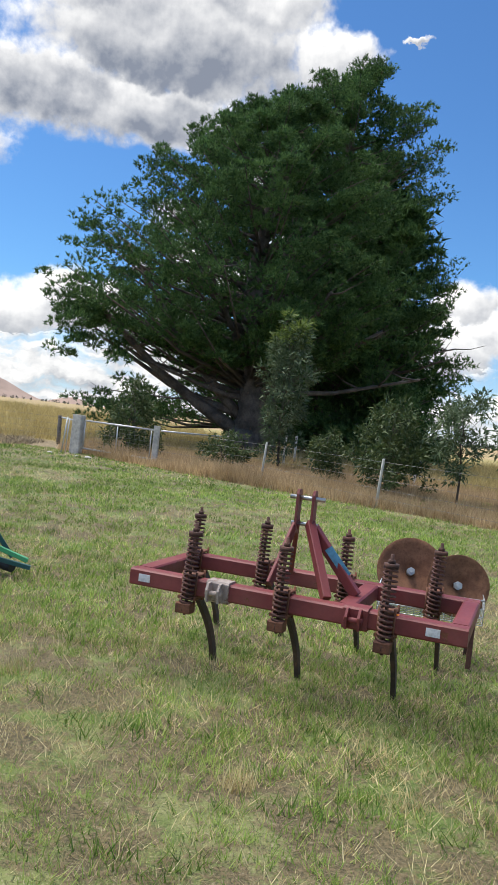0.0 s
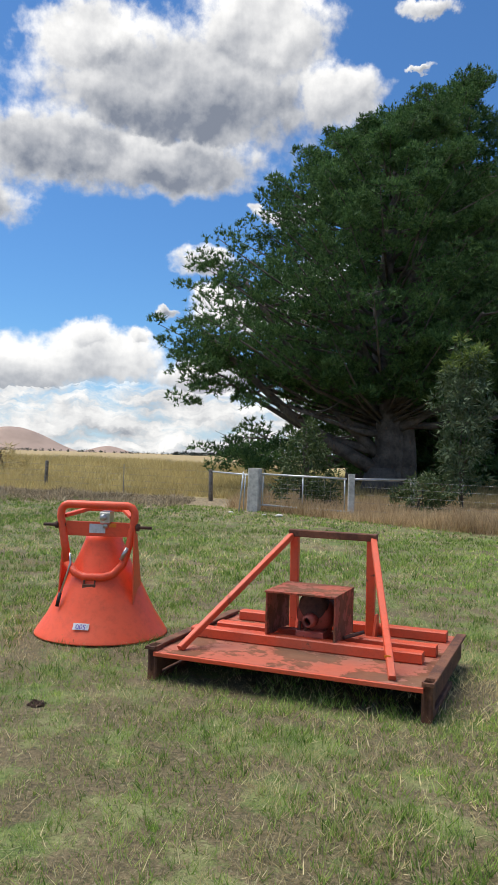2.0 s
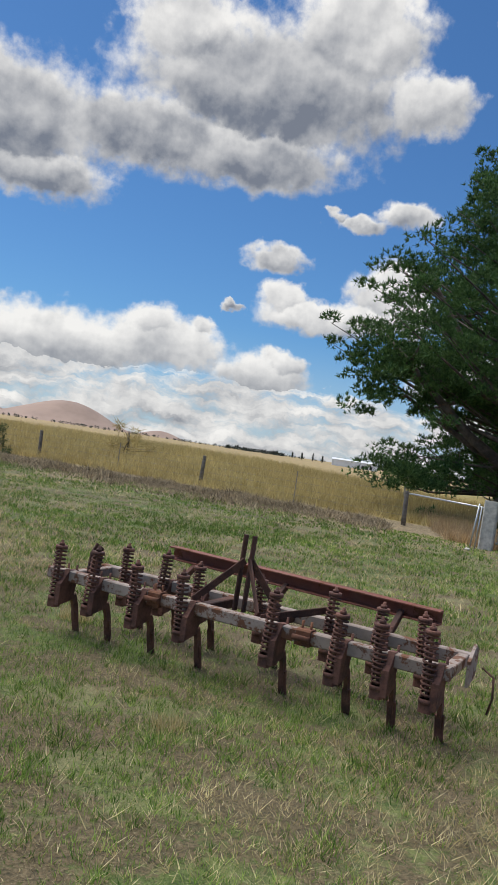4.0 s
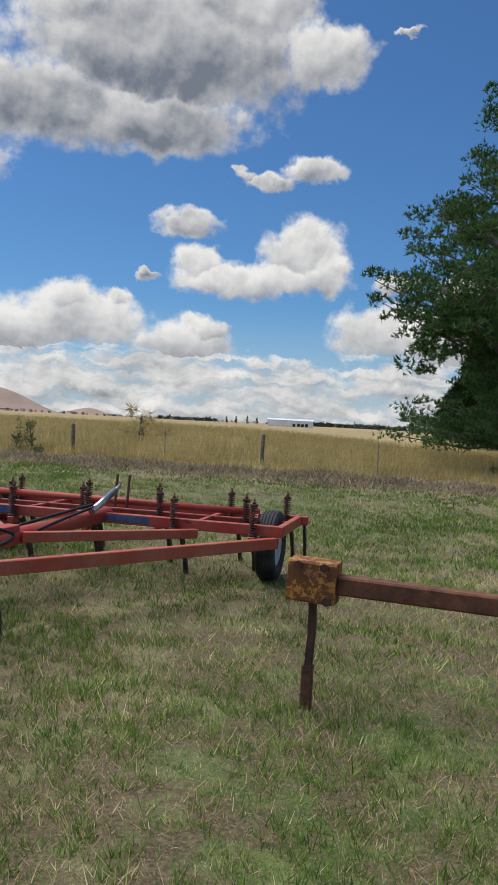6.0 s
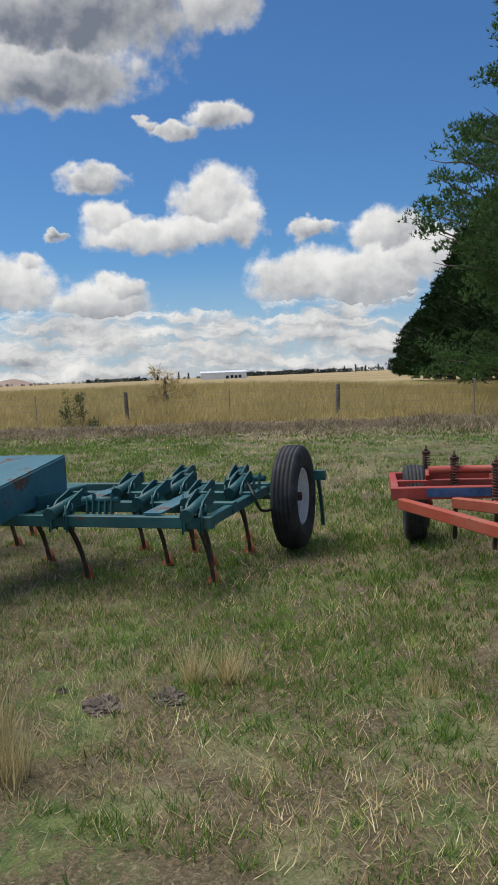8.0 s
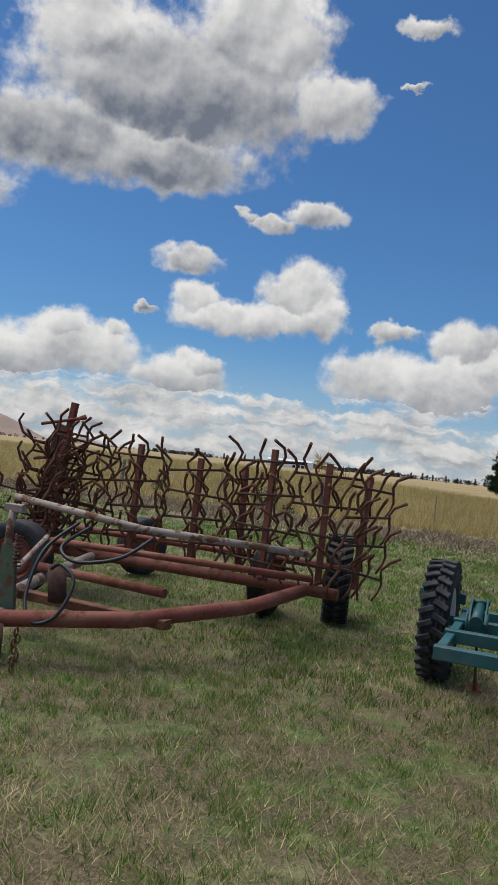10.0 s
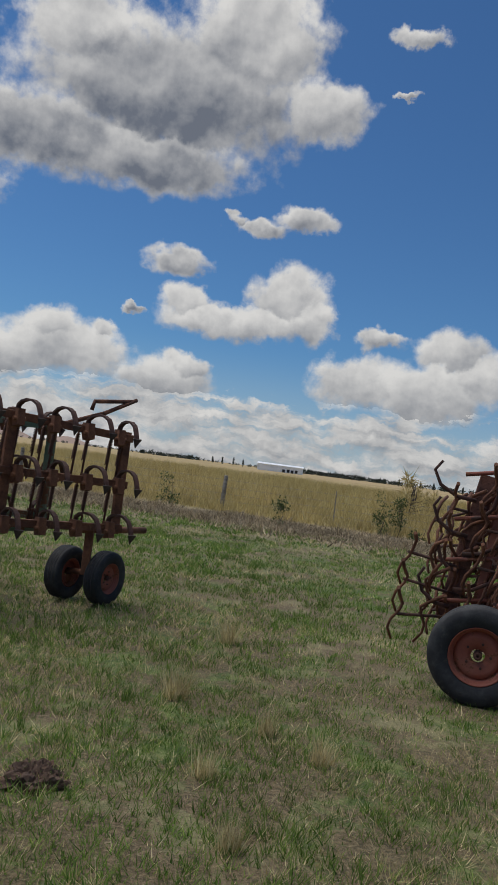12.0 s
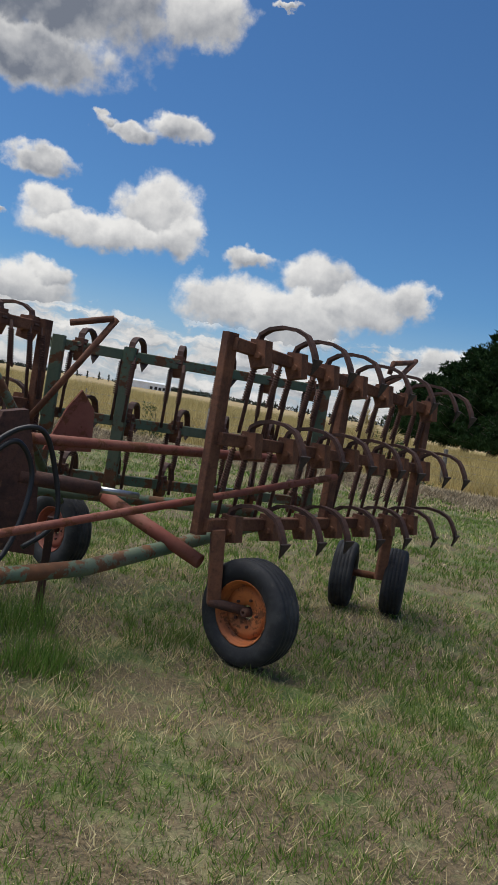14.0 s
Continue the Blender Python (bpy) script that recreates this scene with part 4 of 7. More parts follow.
far_wood("far_trees", 1.4, 9.2, 1500, 12, 170, "dark line of trees along the horizon")
far_wood("far_trees", 9.2, 40, 1500, 12, 260, "broken line of trees along the horizon")
far_wood("far_trees", -8.6, -4.4, 1300, 9, 80, "low dark wood on the horizon")
far_wood("far_trees", -13, 1.4, 1500, 6, 90, "scattered trees far off on the plain")
far_wood("far_trees", -50, -13, 1700, 8, 160, "scattered trees below the bare hill")
for k in range(16):
    a = (-3.6, -2.9, -2.1, -1.4, 0.2, 0.9, 9.8, 10.6, 11.3, 12.2, 13.0, 14.2, 15.4, 16.2, 17.5, 18.3)[k]
    fx, fy = polar(a, 900)
    t = thing("far_poplar", pose(fx, fy, -0.9), "slim dark poplar in a far row", "tree", "far poplars")
    bm = B()
    tube(bm, [(0, 0, 0), (0, 0, 2.0)], 0.25, 6, 0.2)
    part("trunk", bm, BARK, t)
    hh = 6.5 + 2.5 * ((k * 7) % 5) / 5
    c = np.array([(0.25 * math.sin(j * 2.1), 0.25 * math.cos(j * 1.7), 1.5 + j * (hh - 1.5) / 9) for j in range(10)])
    triangles("crown", puffs(c, np.linspace(1.0, 0.4, 10), 30, 0.8, 0.25, 0.2, 1.0), FAR_TREES, "", parent=t)


def build_shed():
    fx, fy = polar(1.1, 700)
    t = thing("farm_shed", pose(fx, fy, -0.9, 0, 0, -1), "long low pale sheet-iron shed far across the paddock", "shed")
    bm = B()
    beam(bm, (-20, 0, 2.7), (20, 0, 2.7), 14, 5.4, 0.05)
    part("wall", bm, SHED, t)
    bm = B()
    prism(bm, ((-7.4, 5.4), (7.4, 5.4), (7.4, 5.6), (0, 7.0), (-7.4, 5.6)), 40.6, pose(0, 0, 0, 0, 0, 90))
    part("roof", bm, SHED, t)
    for k, ox in enumerate((2, 6, 9.5, 13)):
        bm = B()
        beam(bm, (ox, -7.06, 1.4 + 0.3 * (k % 2)), (ox + 2.4, -7.06, 1.4 + 0.3 * (k % 2)), 0.1, 2.6, 0.02)
        part("opening", bm, DARK, t, "dark open bay")


build_shed()
for fx, fy, s in ((-0.6, 21.5, 0.09), (-2.2, 22.3, 0.07), (-5.0, 22.6, 0.1), (-5.4, 22.9, 0.06), (-6.3, 23.3, 0.08), (-1.4, 21.6, 0.06), (0.7, 19.0, 0.07)):
    t = thing("white_stone", pose(fx, fy, 0), "small pale stone lying on the mown grass", "stone", "stones by the gate")
    bm = B()
    bmesh.ops.create_icosphere(bm, subdivisions=2, radius=s)
    for vv in bm.verts:
        vv.co *= 1 + 0.3 * noise.noise(vv.co * 9 + Vector((fx, fy, 0)))
        vv.co.z = vv.co.z * 0.5 + s * 0.25
    part("stone", bm, POST_WHITE, t)

# Paints and metals of the implements
MAROON = painted("maroon_paint", (0.17, 0.026, 0.028), (0.23, 0.052, 0.050), 0.22, 0.45, 0.5)
SPRING = rusted("spring_rust", (0.075, 0.032, 0.026), (0.17, 0.075, 0.055), 0.8, 2.0)
RUST = rusted("rust", (0.085, 0.032, 0.018), (0.22, 0.090, 0.045), 0.85)
RUST_DARK = rusted("dark_rust", (0.045, 0.022, 0.017), (0.125, 0.055, 0.038), 0.85)
CULT_RUST = rusted("red_brown_rust", (0.075, 0.034, 0.026), (0.20, 0.088, 0.062), 0.85, 1.5)
TINE_IRON = rusted("tine_iron", (0.035, 0.025, 0.022), (0.095, 0.060, 0.045), 0.75)
ORANGE_RED = painted("orange_red_paint", (0.72, 0.082, 0.022), (0.60, 0.095, 0.040), 0.20, 0.42, 0.6)
GUARD_RUST = painted("rusty_guard", (0.46, 0.075, 0.030), (0.26, 0.075, 0.045), 0.62, 0.65, 0.8)
SLASHER_TOP = painted("rusty_orange_deck", (0.46, 0.095, 0.045), (0.32, 0.135, 0.090), 0.58, 0.6, 1.2, 0.6)
HOPPER = painted("hopper_red", (0.90, 0.095, 0.026), (0.84, 0.115, 0.042), 0.0, 0.36, 0.2, 0.5)
SPREAD_RED = painted("spreader_frame_red", (0.86, 0.080, 0.022), (0.78, 0.095, 0.034), 0.05, 0.4, 0.3)
GREEN_BRIGHT = painted("bright_green_paint", (0.050, 0.34, 0.145), (0.085, 0.38, 0.20), 0.12, 0.5, 0.3)
TEAL = painted("teal_paint", (0.012, 0.088, 0.094), (0.030, 0.135, 0.136), 0.18, 0.45, 0.5)
TEAL_TOP = painted("teal_beam", (0.020, 0.120, 0.160), (0.052, 0.180, 0.222), 0.36, 0.42, 0.5, 0.5)
RED = painted("faded_red_paint", (0.40, 0.042, 0.030), (0.42, 0.090, 0.060), 0.22, 0.5, 0.8)
RED_ORANGE = painted("sunburnt_red_paint", (0.43, 0.075, 0.038), (0.46, 0.13, 0.075), 0.22, 0.5, 0.8)
BARE_PATCHY = painted("patchy_old_paint", (0.30, 0.24, 0.20), (0.40, 0.33, 0.29), 0.50, 0.7, 0.6)
CHANNEL = painted("brown_channel", (0.20, 0.060, 0.038), (0.26, 0.095, 0.060), 0.40, 0.6, 0.8)
OLD_GREEN = painted("old_green_paint", (0.080, 0.13, 0.080), (0.13, 0.16, 0.10), 0.52, 0.6, 0.8)
YELLOW_RUST = painted("yellow_chipped_paint", (0.58, 0.27, 0.035), (0.42, 0.17, 0.05), 0.66, 0.6, 0.6, 2.0)
RIM_ORANGE = painted("orange_rim", (0.55, 0.155, 0.030), (0.48, 0.145, 0.050), 0.50, 0.6, 0.6)
RIM_RED = painted("red_rust_rim", (0.26, 0.060, 0.032), (0.28, 0.085, 0.055), 0.42, 0.6, 0.6)
RIM_WHITE = painted("white_rim", (0.70, 0.72, 0.72), (0.58, 0.60, 0.60), 0.10, 0.5, 0.5)
TYRE = rubber("tyre_rubber")
HOSE = plain("hose_rubber", (0.012, 0.013, 0.015), 0.5, 0, 0.4, 10)
SLEEPER = timber("old_sleeper", (0.17, 0.138, 0.108), (0.34, 0.295, 0.245), 0.6)
STEEL = plain("bright_steel", (0.55, 0.55, 0.54), 0.3, 0.9, 0.25, 20)
STICKER = plain("worn_sticker", (0.70, 0.70, 0.72), 0.5, 0, 0.35, 30)
STICKER_BLUE = plain("blue_sticker", (0.12, 0.36, 0.55), 0.5, 0, 0.4, 25)
STICKER_GREY = plain("silver_plate", (0.62, 0.63, 0.66), 0.4, 0.1, 0.25, 30)
AMBER = plain("amber_reflector", (0.85, 0.26, 0.01), 0.3, 0, 0.2, 30)
BLUE_PATCH = plain("blue_paint_patch", (0.07, 0.14, 0.30), 0.55, 0, 0.5, 9)
INK = plain("violet_ink", (0.16, 0.08, 0.40), 0.6, 0, 0.2, 30)
ORANGE_SWEEP = rusted("orange_sweep", (0.26, 0.075, 0.032), (0.50, 0.155, 0.060), 0.8, 2.0)
DISC_RUST = rusted("disc_rust", (0.15, 0.065, 0.035), (0.30, 0.145, 0.080), 0.85)


def tyre_profile(r, w, hub):
    half = [(hub, 0.36), (hub + 0.02, 0.44), ((r + hub) / 2, 0.52), (r * 0.93, 0.46), (r * 0.985, 0.36), (r * 0.993, 0.29), (r * 0.975, 0.27), (r * 0.975, 0.24), (r * 0.998, 0.22), (r, 0.12), (r * 0.98, 0.10), (r * 0.98, 0.07), (r, 0.05)]
    return [(a, -b * w) for a, b in half] + [(a, b * w) for a, b in reversed(half)]


def wheel(parent, x, y, r, w, rim_mat, turn=90, hub=0.6, z=None, lugs=0, label="", tilt=0.0):
    """A tyre on a dished rim; the axle runs along local x when turn is 90. The outer face looks along -y before the turn."""
    m = pose(x, y, r if z is None else z, tilt, 0, turn)
    bm = B()
    lathe(bm, tyre_profile(r, w, r * hub), 40, Matrix())
    t = part("tyre", bm, TYRE, parent, "worn black rubber tyre", m)
    lug = None
    for k in range(28 if lugs else 0):
        for side in (-1, 1):
            mm = Matrix.Rotation(k * math.tau / 28 + side * 0.06, 4, "Y") @ pose(r, side * w * 0.24, 0, side * 24)
            if lug is None:
                bm = B()
                beam(bm, (0, -w * 0.26, 0), (0, w * 0.26, 0), 0.045, 0.05, 0.006, (1, 0, 0))
                lug = part("lug", bm, TYRE, t, "", mm)
            else:
                again(lug, t, mm)
    q = r * hub
    bm = B()
    lathe(bm, [(q, -w * 0.40), (q * 1.04, -w * 0.42), (q * 1.03, -w * 0.34), (q * 0.92, -w * 0.26), (q * 0.88, w * 0.3), (q, w * 0.36), (q * 0.9, w * 0.36), (q * 0.82, -w * 0.14), (q * 0.62, -w * 0.20), (q * 0.42, -w * 0.12), (q * 0.25, -w * 0.12), (q * 0.25, w * 0.05), (q * 0.8, w * 0.05)], 32, Matrix())
    part("rim", bm, rim_mat, t, label)
    bm = B()
    lathe(bm, [(q * 0.15, -w * 0.12), (q * 0.15, -w * 0.26), (q * 0.09, -w * 0.30), (0.010, -w * 0.30), (0.010, w * 0.3), (q * 0.15, w * 0.3)], 14, Matrix())
    for k in range(5):
        a = k * math.tau / 5
        tube(bm, [(q * 0.45 * math.cos(a), -w * 0.20, q * 0.45 * math.sin(a)), (q * 0.45 * math.cos(a), -w * 0.10, q * 0.45 * math.sin(a))], q * 0.05, 6)
    part("hub", bm, RUST_DARK, t, "rusty hub with wheel nuts")
    return t


def shank(bm, x, y, z0, foot_y, w=0.05, t=0.022, foot_z=0.0):
    """A curved flat tine from a clamp at z0 down to its point."""
    pts = []
    for k in range(9):
        f = k / 8
        pts.append((x, y + (foot_y - y) * (f + 0.16 * math.sin(f * math.pi)), z0 + (foot_z - z0) * f))
    return strip(bm, pts, w * 0.55, t * 1.6)


def spring_unit(parent, x, y, top, bottom, radius, lean=0.0, rod=0.05, coils=12, mats=None):
    """A coil spring on its rod between two caps, with the clamp below."""
    mats = mats or (SPRING, RUST_DARK)
    bm = B()
    coil(bm, (x, y, bottom + 0.03), (x + lean, y, top - 0.02), radius, radius * 0.20, coils)
    s = part("spring", bm, mats[0], parent, "rusty coil spring")
    bm = B()
    tube(bm, [(x, y, bottom - 0.03), (x + lean * 1.1, y, top + rod)], radius * 0.28, 8)
    tube(bm, [(x + lean, y, top - 0.02), (x + lean, y, top + 0.005)], radius * 1.15, 12)
    tube(bm, [(x + lean, y, top + 0.005), (x + lean, y, top + 0.025)], radius * 0.55, 6)
    tube(bm, [(x, y, bottom), (x, y, bottom + 0.03)], radius * 1.2, 12)
    part("rod", bm, mats[1], s)
    return s


def decal(name, parent, m, w, h, mat, label):
    bm = B()
    beam(bm, (-w / 2, 0, 0), (w / 2, 0, 0), 0.003, h, 0.0005)
    return part(name, bm, mat, parent, label, m)


# Spring-tine ripper
def build_ripper():
    t = thing("spring_ripper", pose(0.235, 4.50, -0.02, 0, 0, -19), "maroon three-point ripper with seven spring-loaded tines on grass", "ripper")
    z = 0.55
    for name, p, q in (("front_bar", (-1.0, 0, z), (1.0, 0, z)), ("rear_bar", (-1.0, 0.8, z), (1.0, 0.8, z)), ("side_bar", (-0.95, 0.052, z), (-0.95, 0.748, z)), ("side_bar", (0.95, 0.052, z), (0.95, 0.748, z)), ("cross_bar", (0.32, 0.052, z), (0.32, 0.748, z))):
        bm = B()
        beam(bm, p, q, 0.10, 0.10, 0.010)
        part(name, bm, MAROON, t)
    for k, (x, y, foot) in enumerate(((-0.60, 0, 0.42), (-0.03, 0, 0.42), (0.57, 0, 0.40), (-0.92, 0.8, 1.25), (-0.42, 0.8, 1.3), (0.15, 0.8, 1.3), (0.72, 0.8, 1.25))):
        s = spring_unit(t, x, y - 0.085, 0.88, 0.42, 0.036, 0.02 - 0.01 * (k % 3), 0.055, 15)
        bm = B()
        beam(bm, (x - 0.045, y - 0.085, 0.435), (x + 0.045, y - 0.085, 0.435), 0.085, 0.06, 0.006)
        beam(bm, (x, y - 0.085, 0.49), (x, y + 0.07, 0.485), 0.11, 0.02, 0.004)
        beam(bm, (x, y - 0.06, 0.615), (x, y + 0.07, 0.615), 0.09, 0.016, 0.004)
        for sx in (-0.042, 0.042):
            tube(bm, [(x + sx, y + 0.06, 0.46), (x + sx, y + 0.06, 0.64)], 0.008, 6)
            tube(bm, [(x + sx, y - 0.056, 0.46), (x + sx, y - 0.056, 0.64)], 0.008, 6)
        part("clamp", bm, RUST, s)
        bm = B()
        shank(bm, x + 0.02, y + 0.05, 0.48, foot, 0.05, 0.03, -0.02)
        part("tine", bm, TINE_IRON, t, "dark curved digging tine")
    # three-point mast
    for sx in (-0.045, 0.055):
        bm = B()
        prism(bm, ((-0.035, 0.92), (0.03, 0.90), (0.035, 1.16), (0.02, 1.18), (-0.025, 1.18), (-0.04, 1.15)), 0.016, pose(-0.06 + sx, 0.35, 0, 0, 0, 90))
        part("mast_plate", bm, MAROON, t)
    bm = B()
    tube(bm, [(-0.16, 0.35, 1.13), (0.06, 0.35, 1.13)], 0.014, 8), tube(bm, [(-0.14, 0.35, 0.97), (0.03, 0.35, 0.97)], 0.012, 8)
    part("top_pin", bm, STEEL, t, "steel top-link pin")
    for p, q, w in (((-0.10, 0.35, 0.98), (-0.22, 0.74, 0.60), 0.03), ((-0.02, 0.35, 0.98), (0.20, 0.06, 0.60), 0.05), ((0.0, 0.36, 0.96), (0.32, 0.30, 0.60), 0.05), ((-0.11, 0.34, 0.96), (-0.16, 0.1, 0.62), 0.022)):
        bm = B()
        beam(bm, p, q, w, 0.06, 0.004)
        part("mast_leg", bm, MAROON, t)
    decal("decal", t, pose(0.19, 0.30, 0.78, 0, 49, 8), 0.20, 0.05, STICKER_BLUE, "torn pale blue sticker")
    for x in (-0.90, 0.82):
        decal("decal", t, pose(x, -0.053, z), 0.075, 0.045, STICKER, "worn maker's sticker")
    decal("decal", t, pose(0.60, -0.02, z + 0.053, 90), 0.06, 0.03, AMBER, "small amber sticker")
    for x, mat, lab in ((-0.42, BARE_PATCHY, "pale clamped hitch lug"), (0.40, MAROON, "")):
        bm = B()
        beam(bm, (x - 0.07, -0.004, z), (x + 0.07, -0.004, z), 0.122, 0.125, 0.012)
        prism(bm, ((-0.03, -0.05), (0.03, -0.05), (0.045, 0.02), (0.02, 0.06), (-0.02, 0.06), (-0.045, 0.02)), 0.014, pose(x - 0.035, -0.10, z, 0, 0, 90))
        prism(bm, ((-0.03, -0.05), (0.03, -0.05), (0.045, 0.02), (0.02, 0.06), (-0.02, 0.06), (-0.045, 0.02)), 0.014, pose(x + 0.035, -0.10, z, 0, 0, 90))
        tube(bm, [(x - 0.05, -0.11, z), (x + 0.05, -0.11, z)], 0.016, 8)
        part("hitch_lug", bm, mat, t, lab)


build_ripper()


def build_crate():
    t = thing("wire_crate", pose(1.31, 5.72, 0, 0, 0, -12), "galvanised wire mesh tray holding two rusty plough discs", "crate")
    bm = B()
    w, d, h, z0 = 0.72, 0.46, 0.17, 0.32
    for z in (z0, z0 + 0.055, z0 + 0.11, z0 + h):
        tube(bm, [(-w / 2, -d / 2, z), (w / 2, -d / 2, z), (w / 2, d / 2, z), (-w / 2, d / 2, z), (-w / 2, -d / 2, z)], 0.004 if z < z0 + h else 0.006, 5)
    for k in range(15):
        x = -w / 2 + w * k / 14
        tube(bm, [(x, -d / 2, z0 + h), (x, -d / 2, z0), (x, d / 2, z0), (x, d / 2, z0 + h)], 0.003, 4)
    for k in range(9):
        y = -d / 2 + d * k / 8
        tube(bm, [(-w / 2, y, z0 + h), (-w / 2, y, z0), (w / 2, y, z0), (w / 2, y, z0 + h)], 0.003, 4)
    part("mesh", bm, GALV, t)
    for sx in (-0.3, 0.3):
        for sy in (-0.18, 0.18):
            bm = B()
            beam(bm, (sx, sy, 0), (sx, sy, z0), 0.035, 0.035, 0.004)
            part("leg", bm, RUST_DARK, t)
    for x, y, r, tilt in ((-0.16, 0.12, 0.25, 18), (0.18, -0.02, 0.22, 10)):
        e = thing("plough_disc", pose(1.31, 5.72, 0, 0, 0, -12) @ pose(x, y, z0 + r * 0.97, -tilt, 0, 8), "rusty brown dished plough disc standing in the tray", "plough disc", "discs in the tray")
        bm = B()
        lathe(bm, [(0.02, 0.05), (r * 0.5, 0.035), (r * 0.85, 0.01), (r, -0.015), (r, -0.022), (r * 0.85, 0.0), (r * 0.5, 0.025), (0.02, 0.04)], 36, Matrix())
        d0 = part("disc", bm, DISC_RUST, e)
        bm = B()
        tube(bm, [(0, -0.03, 0), (0, 0.06, 0)], 0.03, 6), tube(bm, [(0, -0.05, 0), (0, -0.03, 0)], 0.016, 6)
        part("nut", bm, GALV, e, "pale centre nut")


build_crate()


# Green ridger with its drawbar lying on the ground
def build_green_blade():
    t = thing("grader_blade", pose(-2.5, 6.62, 0, 0, 0, -19), "green steel three-point headstock lying tipped over on grass", "farm implement")
    bm = B()
    a, b = Vector((-0.13, 0.0, 0.04)), Vector((0.09, 0.06, 0.68))
    beam(bm, a + Vector((-0.035, 0, 0)), b + Vector((-0.035, 0, 0)), 0.04, 0.07, 0.005)
    beam(bm, a + Vector((0.04, 0, 0)), b + Vector((0.04, 0, 0)), 0.04, 0.07, 0.005)
    part("headstock", bm, GREEN_BRIGHT, t)
    bm = B()
    prism(bm, ((-0.16, 0.30), (0.10, 0.22), (0.16, 0.32), (0.12, 0.46), (0.02, 0.50), (-0.06, 0.44), (-0.17, 0.40)), 0.014, pose(-0.02, 0.06, 0, 0, 6, 0))
    part("gusset_plate", bm, GREEN_BRIGHT, t)
    bm = B()
    beam(bm, b + Vector((-0.09, 0, 0.0)), b + Vector((0.09, 0, -0.02)), 0.06, 0.025, 0.004)
    prism(bm, ((-0.025, 0), (0.03, 0), (0.012, 0.15), (0.0, 0.16)), 0.014, Matrix.Translation(b + Vector((0.03, 0, 0))) @ pose(0, 0, 0, 0, 14, 0))
    part("top_lug", bm, GREEN_BRIGHT, t)
    bm = B()
    tube(bm, [a + Vector((-0.01, 0, -0.04)), a + Vector((-0.01, 0, 0.03))], 0.018, 8)
    part("pin", bm, STEEL, t)
    for p, q, w, mat, lab in (((0.14, 0.06, 0.60), (0.32, 0.35, 0.14), 0.018, TEAL, ""), ((0.0, 0.1, 0.33), (0.55, 0.25, 0.16), 0.03, GREEN_BRIGHT, ""), ((0.02, 0.06, 0.20), (0.55, 0.3, 0.09), 0.03, TEAL, ""), ((-0.02, -0.02, 0.10), (0.32, 0.12, 0.22), 0.022, GREEN_BRIGHT, "")):
        bm = B()
        beam(bm, p, q, w, 0.04, 0.004)
        part("brace", bm, mat, t, lab)
    bm = B()
    tube(bm, [(-0.62, 0.40, 0.16), (-0.3, 0.36, 0.13), (0.38, 0.28, 0.07)], 0.045, 12)
    part("roller_pipe", bm, plain("dark_steel_pipe", (0.035, 0.042, 0.06), 0.35, 0.5, 0.4, 9), t, "dark polished steel pipe")
    bm = B()
    beam(bm, (-0.72, 0.46, 0.26), (-0.05, 0.18, 0.16), 0.03, 0.10, 0.006)
    part("mouldboard", bm, RUST_DARK, t, "dark rusty angled board")
    bm = B()
    prism(bm, ((-0.06, -0.03), (0.05, -0.05), (0.07, 0.03), (-0.04, 0.06)), 0.03, pose(-0.74, 0.47, 0.31, 0, 20, 0))
    part("end_shoe", bm, RUST_DARK, t)


build_green_blade()


